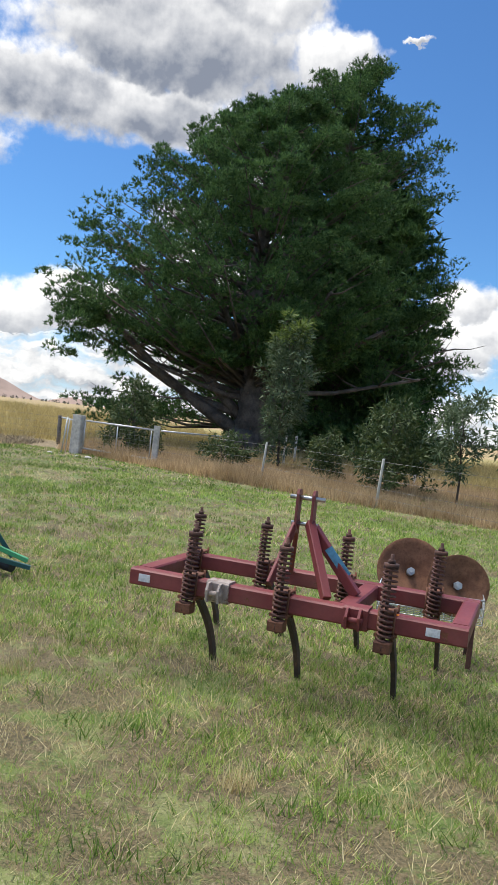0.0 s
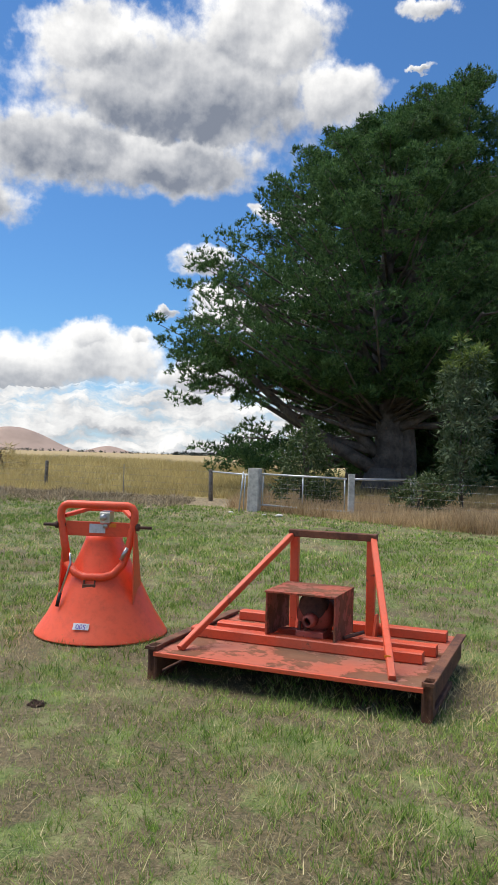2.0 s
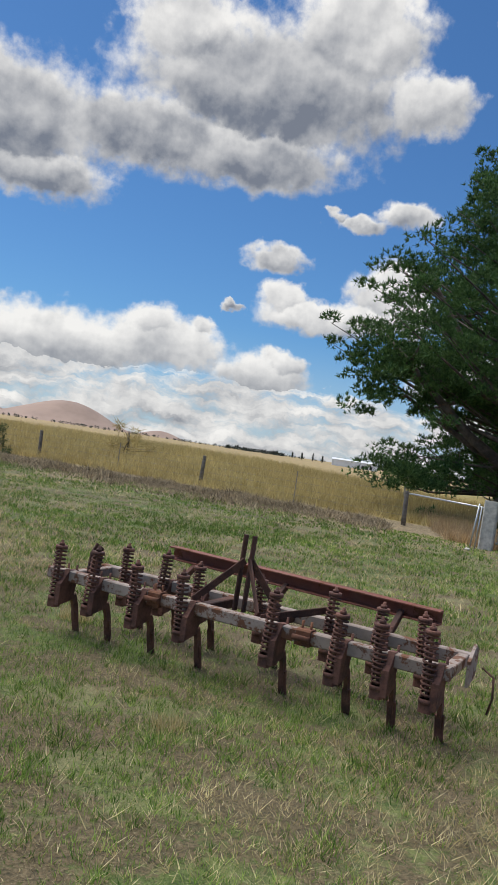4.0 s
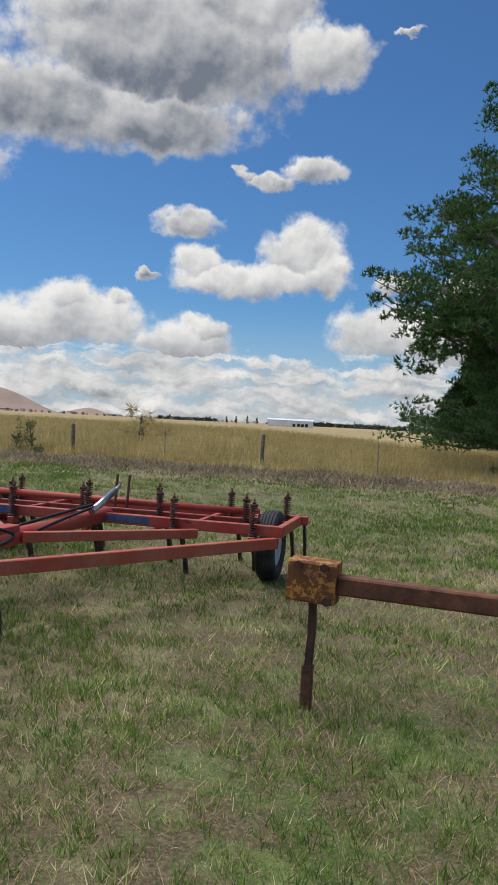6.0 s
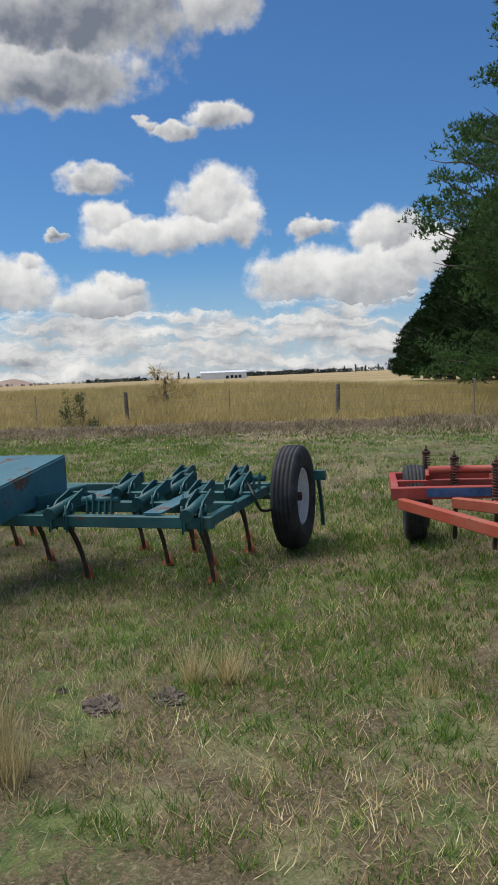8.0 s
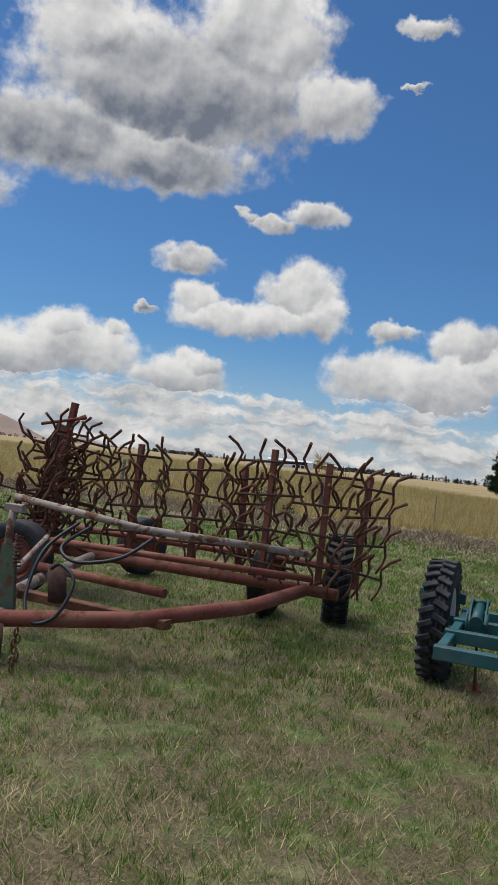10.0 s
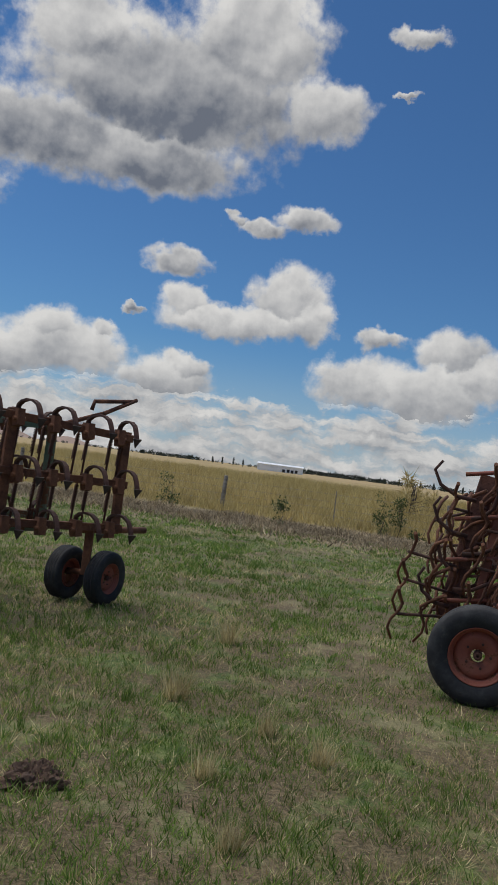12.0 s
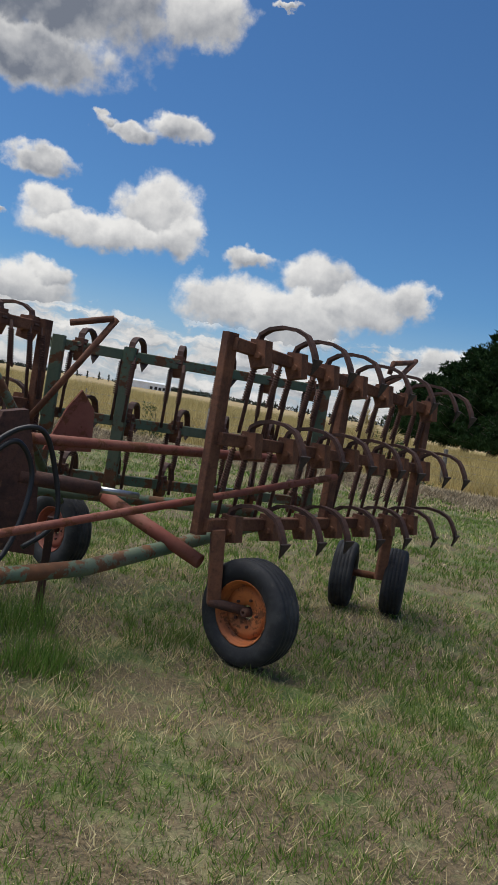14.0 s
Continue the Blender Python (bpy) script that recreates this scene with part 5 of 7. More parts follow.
# Slasher
def build_slasher():
    t = thing("slasher", pose(-4.58, 7.27, 0, 0, 0, -18.5), "orange-red tractor slasher with a rusty deck and open frame", "slasher")
    w, d, z = 0.90, 1.46, 0.20
    bm = B()
    beam(bm, (0, 0, z), (0, d, z), 2 * w, 0.014, 0.003)
    part("deck", bm, SLASHER_TOP, t, "sun-bleached rusty orange deck plate")
    bm = B()
    beam(bm, (-w, -0.01, z - 0.008), (w, -0.01, z - 0.008), 0.02, 0.030, 0.003)
    part("front_lip", bm, ORANGE_RED, t)
    bm = B()
    beam(bm, (-w, d + 0.012, 0.11), (w, d + 0.012, 0.11), 0.018, 0.20, 0.003)
    part("rear_skirt", bm, ORANGE_RED, t)
    for s in (-1, 1):
        bm = B()
        beam(bm, (s * (w + 0.018), 0.0, 0.135), (s * (w + 0.018), d, 0.135), 0.03, 0.16, 0.006)
        beam(bm, (s * (w + 0.03), -0.02, z + 0.03), (s * (w + 0.03), d, z + 0.03), 0.07, 0.02, 0.004)
        part("side_skirt", bm, RUST, t, "rusty side skirt")
        bm = B()
        beam(bm, (s * (w + 0.02), 0.05, 0.035), (s * (w + 0.02), 0.05, 0.24), 0.07, 0.10, 0.01)
        beam(bm, (s * (w + 0.02), 0.0, 0.02), (s * (w + 0.02), 0.85, 0.02), 0.06, 0.04, 0.008)
        part("skid", bm, RUST, t)
    for y, x0, x1 in ((0.56, -0.88, 0.80), (0.80, -0.78, 0.85), (1.28, -0.80, 0.85)):
        bm = B()
        beam(bm, (x0, y, z + 0.045), (x1, y, z + 0.045), 0.10, 0.075, 0.008)
        part("deck_rib", bm, ORANGE_RED, t)
    for x in (-0.32, 0.29):
        bm = B()
        beam(bm, (x, 1.20, z + 0.01), (x, 1.17, 0.93), 0.065, 0.05, 0.006, (0, 1, 0))
        part("upright", bm, ORANGE_RED, t)
        bm = B()
        prism(bm, ((-0.09, 0.01), (0.09, 0.01), (0.03, 0.17), (-0.03, 0.17)), 0.02, pose(x + 0.045, 1.20, z, 0, 0, 90))
        part("gusset", bm, ORANGE_RED, t)
    bm = B()
    beam(bm, (-0.36, 1.17, 0.95), (0.33, 1.17, 0.95), 0.07, 0.055, 0.006)
    part("top_rail", bm, RUST, t, "rust-stained top rail")
    for p, q in (((-0.34, 1.15, 0.93), (-0.76, 0.10, z + 0.02)), ((0.31, 1.15, 0.93), (0.70, 0.06, z + 0.02))):
        bm = B()
        beam(bm, p, q, 0.045, 0.045, 0.005)
        part("stay", bm, ORANGE_RED, t)
    decal("reflector", t, pose(0.645, 0.17, z + 0.12, 0, 0, 10), 0.04, 0.02, AMBER, "amber reflector band")
    # gearbox guard: an open-fronted box, with the gearbox in it
    guard = B()
    x0, x1, y0, y1, zb, zt = -0.30, 0.20, 0.52, 1.0, z + 0.06, 0.59
    beam(guard, ((x0 + x1) / 2, y0 - 0.02, zt), ((x0 + x1) / 2, y1, zt), x1 - x0 + 0.02, 0.012, 0.002)
    beam(guard, (x0, y0, (zb + zt) / 2), (x0, y1, (zb + zt) / 2), 0.012, zt - zb - 0.014, 0.002)
    beam(guard, (x1, y0, (zb + zt) / 2), (x1, y1, (zb + zt) / 2), 0.012, zt - zb - 0.014, 0.002)
    part("gearbox_guard", guard, GUARD_RUST, t, "boxy sheet-steel guard gone rusty over the gearbox")
    bm = B()
    lathe(bm, [(0.0001, -0.14), (0.11, -0.13), (0.14, -0.06), (0.14, 0.08), (0.10, 0.15), (0.0001, 0.16)], 20, pose(0.0, 0.78, z + 0.22, 0, 0, 0), False)
    lathe(bm, [(0.03, -0.26), (0.03, -0.13), (0.05, -0.13), (0.05, -0.2)], 12, pose(0.0, 0.78, z + 0.20))
    beam(bm, (-0.10, 0.70, z + 0.10), (0.10, 0.70, z + 0.10), 0.22, 0.05, 0.01)
    part("gearbox", bm, RED, t)
    bm = B()
    lathe(bm, [(0.0001, -0.05), (0.085, -0.05), (0.105, -0.02), (0.105, 0.05), (0.0001, 0.05)], 24, pose(0.0, 0.68, z + 0.29), False)
    part("gearbox_cover", bm, RUST_DARK, t, "dark oily gearbox cover")
    bm = B()
    beam(bm, (-0.08, 0.62, z + 0.07), (-0.08, 0.62, z + 0.18), 0.014, 0.03, 0.002), beam(bm, (-0.04, 0.60, z + 0.07), (-0.02, 0.62, z + 0.18), 0.014, 0.03, 0.002)
    part("latch", bm, RUST_DARK, t)
    bm = B()
    tube(bm, [(0.24, 0.62, z + 0.10), (0.34, 0.78, z + 0.12)], 0.014, 8)
    part("shear_pin", bm, RUST_DARK, t)


build_slasher()


# Cone spreader stored upside down
def build_spreader():
    t = thing("cone_spreader", pose(-6.14, 8.92, 0, 0, 0, -3), "orange-red cone fertiliser spreader standing upside down on grass", "spreader")
    prof = [(0.56, 0.02), (0.555, 0.03), (0.53, 0.07), (0.45, 0.19), (0.405, 0.28), (0.345, 0.40), (0.29, 0.50), (0.24, 0.60), (0.195, 0.70), (0.16, 0.79), (0.145, 0.85), (0.135, 0.85), (0.15, 0.79), (0.185, 0.69), (0.28, 0.49), (0.335, 0.39), (0.44, 0.18), (0.52, 0.06), (0.545, 0.02)]
    bm = B()
    lathe(bm, [(r, h) for r, h in prof], 48, pose(0, 0, 0, 90, 0, 0))
    part("hopper", bm, HOPPER, t, "glossy orange-red plastic hopper cone")
    y = -0.20
    pts = [(-0.24, y - 0.02, 0.62), (-0.28, y, 0.80), (-0.315, y, 1.00)] + [(-0.245 - 0.07 * math.cos(radians(a)), y, 1.03 + 0.07 * math.sin(radians(a))) for a in (20, 50, 80)]
    pts += [(0.245 + 0.07 * math.cos(radians(a)), y, 1.03 + 0.07 * math.sin(radians(a))) for a in (80, 50, 20)]
    pts += [(0.315, y, 1.00), (0.28, y, 0.80), (0.23, y - 0.02, 0.62), (0.16, y - 0.06, 0.54), (0.08, y - 0.085, 0.515), (-0.08, y - 0.085, 0.515), (-0.16, y - 0.06, 0.54), (-0.24, y - 0.02, 0.62)]
    bm = B()
    tube(bm, pts, 0.033, 12)
    part("hoop", bm, SPREAD_RED, t, "bent tubular hoop frame")
    bm = B()
    beam(bm, (-0.27, y + 0.01, 0.90), (0.27, y + 0.01, 0.90), 0.016, 0.12, 0.004)
    part("cross_plate", bm, SPREAD_RED, t)
    decal("maker_plate", t, pose(0.0, y - 0.004, 0.905), 0.135, 0.075, STICKER_GREY, "blank silver plate")
    decal("sticker", t, pose(0.13, y - 0.004, 0.935), 0.06, 0.032, AMBER, "small orange sticker")
    for s in (-1, 1):
        bm = B()
        prism(bm, ((-0.02, 0.30), (0.26, 0.33), (0.10, 0.86), (0.02, 0.90)), 0.012, pose(s * 0.325, y + 0.01, 0, 0, s * -5, 90))
        part("side_plate", bm, SPREAD_RED, t)
        bm = B()
        tube(bm, [(s * 0.27, y - 0.005, 0.925), (s * 0.46, y - 0.005, 0.925)], 0.013, 8)
        tube(bm, [(s * 0.33, y - 0.005, 0.925), (s * 0.355, y - 0.005, 0.925)], 0.03, 10)
        part("link_pin", bm, RUST_DARK, t, "dark lower-link pin")
        bm = B()
        beam(bm, (s * 0.29, y + 0.02, 1.0), (s * 0.15, y + 0.26, 1.05), 0.045, 0.03, 0.004)
        part("top_arm", bm, SPREAD_RED, t)
    bm = B()
    beam(bm, (-0.18, y + 0.27, 1.05), (0.18, y + 0.27, 1.05), 0.05, 0.04, 0.005)
    part("top_bar", bm, SPREAD_RED, t)
    bm = B()
    beam(bm, (0.03, y + 0.03, 0.995), (0.11, y + 0.03, 0.995), 0.12, 0.11, 0.015)
    lathe(bm, [(0.0001, -0.02), (0.025, -0.02), (0.03, 0.03), (0.0001, 0.03)], 14, pose(0.06, y - 0.04, 1.0), False)
    tube(bm, [(0.07, y, 0.95), (0.07, y, 0.91)], 0.022, 10)
    part("gearbox", bm, STEEL, t, "bare alloy gearbox with output shaft")
    bm = B()
    tube(bm, [(-0.21, y - 0.05, 0.70), (-0.20, y - 0.06, 0.62), (-0.27, y - 0.12, 0.33)], 0.009, 8)
    part("lever", bm, STEEL, t)
    bm = B()
    tube(bm, [(-0.262, y - 0.112, 0.38), (-0.28, y - 0.13, 0.27)], 0.015, 10)
    part("lever_grip", bm, HOSE, t, "black lever grip")
    bm = B()
    tube(bm, [(0.22, y - 0.05, 0.66), (0.27, y - 0.04, 0.76)], 0.017, 8)
    part("lynch_pin", bm, STEEL, t)
    bm = B()
    for sx in (-0.045, 0.045):
        beam(bm, (sx - 0.02, y - 0.10, 0.49), (sx - 0.02, y - 0.115, 0.43), 0.012, 0.02, 0.002)
    beam(bm, (-0.075, y - 0.112, 0.435), (0.035, y - 0.112, 0.435), 0.02, 0.05, 0.004)
    part("latch", bm, RUST, t)
    # capacity mark, upside down as the hopper stands
    m = pose(-0.02, -0.487, 0.152, -33, 0, 0)
    bm = B()
    beam(bm, (-0.065, 0, 0), (0.065, 0, 0), 0.003, 0.055, 0.0005)
    part("number_plate", bm, STICKER, t, "pale number sticker", m)
    curve = bpy.data.curves.new("number", "FONT")
    curve.body, curve.size, curve.extrude, curve.align_x, curve.align_y = "500", 0.058, 0.001, "CENTER", "CENTER"
    tmp = bpy.data.objects.new("number", curve)
    data = bpy.data.meshes.new_from_object(tmp)
    bpy.data.objects.remove(tmp)
    data.materials.append(INK)
    ob = new("number", data)
    ob.parent = t
    ob.matrix_basis = m @ pose(0, -0.003, 0, 90, 180, 0)
    tagged(ob, "violet number painted upside down")


build_spreader()



# Rusty spring cultivator
def build_cultivator():
    t = thing("spring_cultivator", pose(-9.92, 9.44, 0, 0, 0, -19.7), "rusty three-point cultivator with two rows of spring tines", "cultivator")
    z = 0.45
    for name, y, x0, x1 in (("front_bar", 0, -1.6, 1.45), ("rear_bar", 0.52, -1.5, 1.5)):
        bm = B()
        beam(bm, (x0, y, z), (x1, y, z), 0.075, 0.085, 0.008)
        part(name, bm, BARE_PATCHY, t, "bar with flaked pale paint and rust")
    for x in (-1.42, -0.28, 0.2, 1.42):
        bm = B()
        beam(bm, (x, 0.039, z), (x, 0.48, z), 0.07, 0.07, 0.006)
        part("cross_bar", bm, BARE_PATCHY if abs(x) > 1 else RUST_DARK, t)
    bm = B()
    for s in (-1, 1):
        beam(bm, (-1.05, 0.80, 0.66 + s * 0.045), (1.18, 0.80, 0.62 + s * 0.045), 0.10, 0.012, 0.002)
    beam(bm, (-1.05, 0.845, 0.66), (1.18, 0.845, 0.62), 0.014, 0.086, 0.002)
    part("channel", bm, CHANNEL, t, "heavy rusty-red channel along the back")
    for x in (-0.8, 0.0, 0.9):
        bm = B()
        beam(bm, (x, 0.54, 0.47), (x, 0.80, 0.60), 0.04, 0.05, 0.005)
        part("channel_stay", bm, RUST_DARK, t)
    front = (-1.46, -1.15, -0.76, -0.36, 0.30, 0.75, 1.05, 1.35)
    rear = (-1.22, -0.88, -0.55, -0.01, 0.51, 0.85, 1.18)
    for row, y in ((front, 0.0), (rear, 0.52)):
        for k, x in enumerate(row):
            s = spring_unit(t, x, y - 0.085, 0.67 + 0.02 * math.sin(k * 2.0), 0.27, 0.040, 0.03 * math.sin(k * 1.7), 0.045, 12, (CULT_RUST, CULT_RUST))
            bm = B()
            beam(bm, (x, y - 0.085, 0.22), (x, y - 0.085, 0.30), 0.075, 0.075, 0.01)
            prism(bm, ((-0.12, 0.24), (0.05, 0.27), (0.07, 0.49), (-0.03, 0.50), (-0.12, 0.40)), 0.045, pose(x + 0.045, y, 0, 0, 0, 90))
            tube(bm, [(x - 0.02, y + 0.055, 0.40), (x - 0.02, y + 0.055, 0.53)], 0.009, 6), tube(bm, [(x + 0.06, y + 0.055, 0.40), (x + 0.06, y + 0.055, 0.53)], 0.009, 6)
            part("bracket", bm, CULT_RUST, s)
            bm = B()
            shank(bm, x + 0.05, y + 0.06, 0.30, y + 0.13, 0.05, 0.030, 0.10)
            beam(bm, (x + 0.05, y + 0.11, 0.17), (x + 0.05, y + 0.17, -0.02), 0.055, 0.025, 0.005)
            part("tine", bm, CULT_RUST, t)
    bm = B()
    for x in (-0.15, -0.08):
        beam(bm, (x, 0.28, 0.44), (x, 0.30, 0.98), 0.016, 0.055, 0.003)
    part("mast", bm, RUST_DARK, t, "dark twin-plate top-link mast")
    for p, q in (((-0.12, 0.28, 0.80), (-0.35, 0.02, 0.50)), ((-0.10, 0.30, 0.82), (0.14, 0.05, 0.50)), ((-0.08, 0.3, 0.8), (0.18, 0.3, 0.5)), ((0.18, 0.02, 0.49), (0.50, 0.52, 0.56))):
        bm = B()
        beam(bm, p, q, 0.012, 0.05, 0.003)
        part("mast_brace", bm, RUST_DARK, t)
    bm = B()
    prism(bm, ((-0.10, 0.36), (0.10, 0.40), (0.12, 0.56), (0.04, 0.60), (-0.12, 0.52)), 0.02, pose(1.52, 0.25, 0, 0, 0, 90))
    part("end_plate", bm, BARE_PATCHY, t)
    bm = B()
    tube(bm, [(1.58, 0.28, 0.47), (1.66, 0.22, 0.44), (1.67, 0.20, 0.32), (1.65, 0.2, 0.22)], 0.007, 6)
    part("hook", bm, RUST_DARK, t)
    bm = B()
    prism(bm, ((-0.05, 0.45), (0.05, 0.46), (0.06, 0.66), (0.0, 0.70), (-0.04, 0.62)), 0.02, pose(-1.36, 0.2, 0, 0, 0, 60))
    part("end_plate", bm, RUST_DARK, t)
    for x in (-0.62, 0.52):
        bm = B()
        beam(bm, (x - 0.05, -0.01, z), (x + 0.05, -0.01, z), 0.10, 0.105, 0.01)
        tube(bm, [(x - 0.06, -0.08, z), (x + 0.06, -0.08, z)], 0.02, 8)
        for s in (-0.03, 0.03):
            tube(bm, [(x + s, 0, z), (x + s, 0, z + 0.10)], 0.009, 6)
        part("hitch_lug", bm, RUST, t)


build_cultivator()


def build_tine_stand():
    t = thing("single_tine", pose(-13.96, 10.16, 0, 0, 0, -15), "rusty ripper leg with a chipped yellow clamp on a bar", "ripper leg")
    bm = B()
    strip(bm, [(0, 0, 0.70), (0, 0.01, 0.40), (-0.01, 0.0, 0.20)], 0.035, 0.055)
    part("leg", bm, RUST_DARK, t)
    bm = B()
    beam(bm, (-0.012, 0.0, -0.03), (-0.01, 0.0, 0.24), 0.06, 0.05, 0.006)
    part("point", bm, RUST, t, "rust-red wearing point")
    bm = B()
    beam(bm, (-0.13, 0, 0.705), (0.13, 0, 0.695), 0.16, 0.22, 0.012)
    part("clamp_box", bm, YELLOW_RUST, t, "rusty clamp with flaking yellow paint")
    for x, zz in ((-0.07, 0.79), (0.07, 0.785), (0.09, 0.61)):
        bm = B()
        tube(bm, [(x, -0.078, zz), (x, -0.105, zz)], 0.024, 6)
        part("bolt", bm, RUST_DARK, t)
    bm = B()
    beam(bm, (0.132, 0.0, 0.69), (1.5, 0.0, 0.66), 0.10, 0.10, 0.01)
    part("bar", bm, RUST, t)
    bm = B()
    strip(bm, [(1.4, 0, 0.62), (1.4, 0.02, 0.3), (1.39, 0, -0.03)], 0.035, 0.055)
    part("leg", bm, RUST_DARK, t)


build_tine_stand()


def timber_stack(name, x, y, ang, courses, label):
    z = 0.0
    for w, d, h, dx, turn in courses:
        t = thing(name, pose(x, y, z, 0, 0, ang + turn) @ pose(dx, 0, 0), label, "timber block", "blocks under the drawbars")
        bm = B()
        beam(bm, (-w / 2, 0, h / 2), (w / 2, 0, h / 2), d, h, 0.012)
        for v in bm.verts:
            v.co += 0.006 * Vector((noise.noise(v.co * 7 + Vector((z, x, 0))), noise.noise(v.co * 7 + Vector((5, z, x))), 0))
        part("block", bm, SLEEPER, t)
        z += h


timber_stack("timber_block", -16.74, 10.40, -11.7, ((0.66, 0.20, 0.085, -0.01, -3), (0.42, 0.19, 0.105, 0.03, 2)), "weathered grey sleeper offcut propping a drawbar")


def loop_hose(t, pts, r=0.014, name="hose"):
    """A hose eased through its points."""
    pts = [Vector(p) for p in pts]
    out = []
    for i in range(len(pts) - 1):
        p0, p1, p2, p3 = pts[max(i - 1, 0)], pts[i], pts[i + 1], pts[min(i + 2, len(pts) - 1)]
        for k in range(7):
            f = k / 7
            out.append(0.5 * ((2 * p1) + (p2 - p0) * f + (2 * p0 - 5 * p1 + 4 * p2 - p3) * f * f + (3 * p1 - p0 - 3 * p2 + p3) * f ** 3))
    out.append(pts[-1])
    bm = B()
    tube(bm, out, r, 8)
    return part(name, bm, HOSE, t, "black hydraulic hose")


# Red trailed chisel plough
def build_chisel():
    t = thing("chisel_plough", pose(-15.84, 13.56, 0, 0, 0, -11.7), "faded red trailed chisel plough with drawbar on timber blocks", "plough")
    z = 0.53
    for name, p, q, w, h, mat in (("front_bar", (-1.78, 0, z), (1.78, 0, z), 0.07, 0.10, RED), ("middle_bar", (-1.72, 0.45, z), (1.72, 0.45, z), 0.07, 0.09, RED), ("rear_bar", (-1.72, 0.985, z), (1.84, 0.985, z), 0.07, 0.09, RED), ("side_bar", (-1.745, 0.037, z), (-1.745, 0.948, z), 0.06, 0.10, RED), ("side_bar", (1.745, 0.037, z), (1.745, 0.948, z), 0.06, 0.10, RED_ORANGE), ("tie_bar", (-0.85, 0.037, z + 0.01), (-0.85, 0.948, z + 0.01), 0.05, 0.07, RED), ("tie_bar", (0.95, 0.037, z + 0.01), (0.95, 0.948, z + 0.01), 0.05, 0.07, RED)):
        bm = B()
        beam(bm, p, q, w, h, 0.006)
        part(name, bm, mat, t)
    decal("paint_patch", t, pose(-1.25, -0.037, z + 0.005), 0.5, 0.07, BLUE_PATCH, "blue repainted patch")
    decal("paint_patch", t, pose(0.25, -0.037, z + 0.005), 0.45, 0.06, BLUE_PATCH, "blue repainted patch")
    bm = B()
    tube(bm, [(-1.45, 0.40, 0.665), (1.45, 0.40, 0.645)], 0.035, 12)
    part("rock_shaft", bm, RED, t, "bright red round lift shaft")
    bm = B()
    tube(bm, [(-0.13, -3.05, 0.44), (-0.22, -1.6, 0.49), (-0.02, 0.10, 0.55)], 0.072, 14)
    part("drawbar_tube", bm, RED, t, "thick round red drawbar tube")
    bm = B()
    beam(bm, (-0.30, -1.95, 0.55), (-0.20, -1.35, 0.575), 0.13, 0.05, 0.006)
    part("saddle_plate", bm, RED, t)
    for p, q, h in (((-0.24, -3.0, 0.47), (-1.70, -0.05, 0.455), 0.085), ((-0.02, -2.95, 0.47), (1.72, -0.05, 0.43), 0.10), ((-0.12, -1.35, 0.50), (0.95, -0.05, 0.455), 0.085), ((-0.32, -1.25, 0.50), (-1.28, -0.05, 0.455), 0.085)):
        bm = B()
        beam(bm, p, q, 0.07, h, 0.006)
        part("draft_arm", bm, RED_ORANGE, t, "sun-faded red draft arm")
    # clevis and pintle at the front
    for x in (-0.20, -0.03):
        bm = B()
        prism(bm, ((-0.13, 0.27), (0.02, 0.255), (0.12, 0.40), (0.12, 0.52), (0.03, 0.61), (-0.06, 0.55), (-0.10, 0.42)), 0.028, pose(x, -3.15, 0, 0, 0, 90))
        part("hitch_plate", bm, RED_ORANGE, t)
    bm = B()
    beam(bm, (-0.19, -3.08, 0.42), (-0.04, -3.08, 0.42), 0.10, 0.10, 0.01)
    prism(bm, ((-0.08, -0.12), (0.08, -0.12), (0.08, 0.05), (0.05, 0.13), (-0.05, 0.13), (-0.08, 0.05)), 0.035, pose(-0.17, -3.26, 0.36, 90, 0, 0))
    prism(bm, ((-0.08, -0.12), (0.08, -0.12), (0.08, 0.05), (0.05, 0.13), (-0.05, 0.13), (-0.08, 0.05)), 0.03, pose(-0.17, -3.26, 0.27, 90, 0, 0))
    part("pintle", bm, RED_ORANGE, t)
    bm = B()
    tube(bm, [(-0.17, -3.30, 0.21), (-0.17, -3.30, 0.40)], 0.022, 10)
    part("pin", bm, RUST, t)
    bm = B()
    tube(bm, [(-0.21, -3.1, 0.5), (0.0, -3.1, 0.5)], 0.018, 8)
    part("pin", bm, RUST, t)
    bm = B()
    beam(bm, (-0.08, -3.12, 0.23), (-0.08, -3.0, 0.44), 0.05, 0.08, 0.006)
    part("jack_foot", bm, RUST_DARK, t)
    # springs and shanks in three rows
    for y, row in ((0.0, (-0.96, -0.16, 0.73, 1.5)), (0.45, (-1.24, -0.42, 0.42, 1.32)), (0.985, (-1.44, -0.6, 0.21, 1.03, 1.62))):
        for k, x in enumerate(row):
            s = spring_unit(t, x, y - 0.065, 0.77, 0.47, 0.033, 0.01 * math.sin(k * 3 + y), 0.055, 11)
            bm = B()
            beam(bm, (x - 0.03, y - 0.05, 0.44), (x + 0.03, y - 0.05, 0.44), 0.12, 0.07, 0.008)
            part("clamp", bm, RED, s)
            bm = B()
            shank(bm, x + 0.03, y + 0.05, 0.46, y + 0.30, 0.06, 0.03, -0.03)
            part("tine", bm, TINE_IRON, t, "dark curved digging tine")
    bm = B()
    shank(bm, 1.80, 0.98, 0.52, 1.16, 0.05, 0.03, 0.0)
    part("tine", bm, TINE_IRON, t)
    bm = B()
    coil(bm, (-0.30, -2.55, 0.47), (-0.30, -2.55, 0.75), 0.033, 0.007, 12)
    part("spring", bm, SPRING, t, "rusty coil spring")
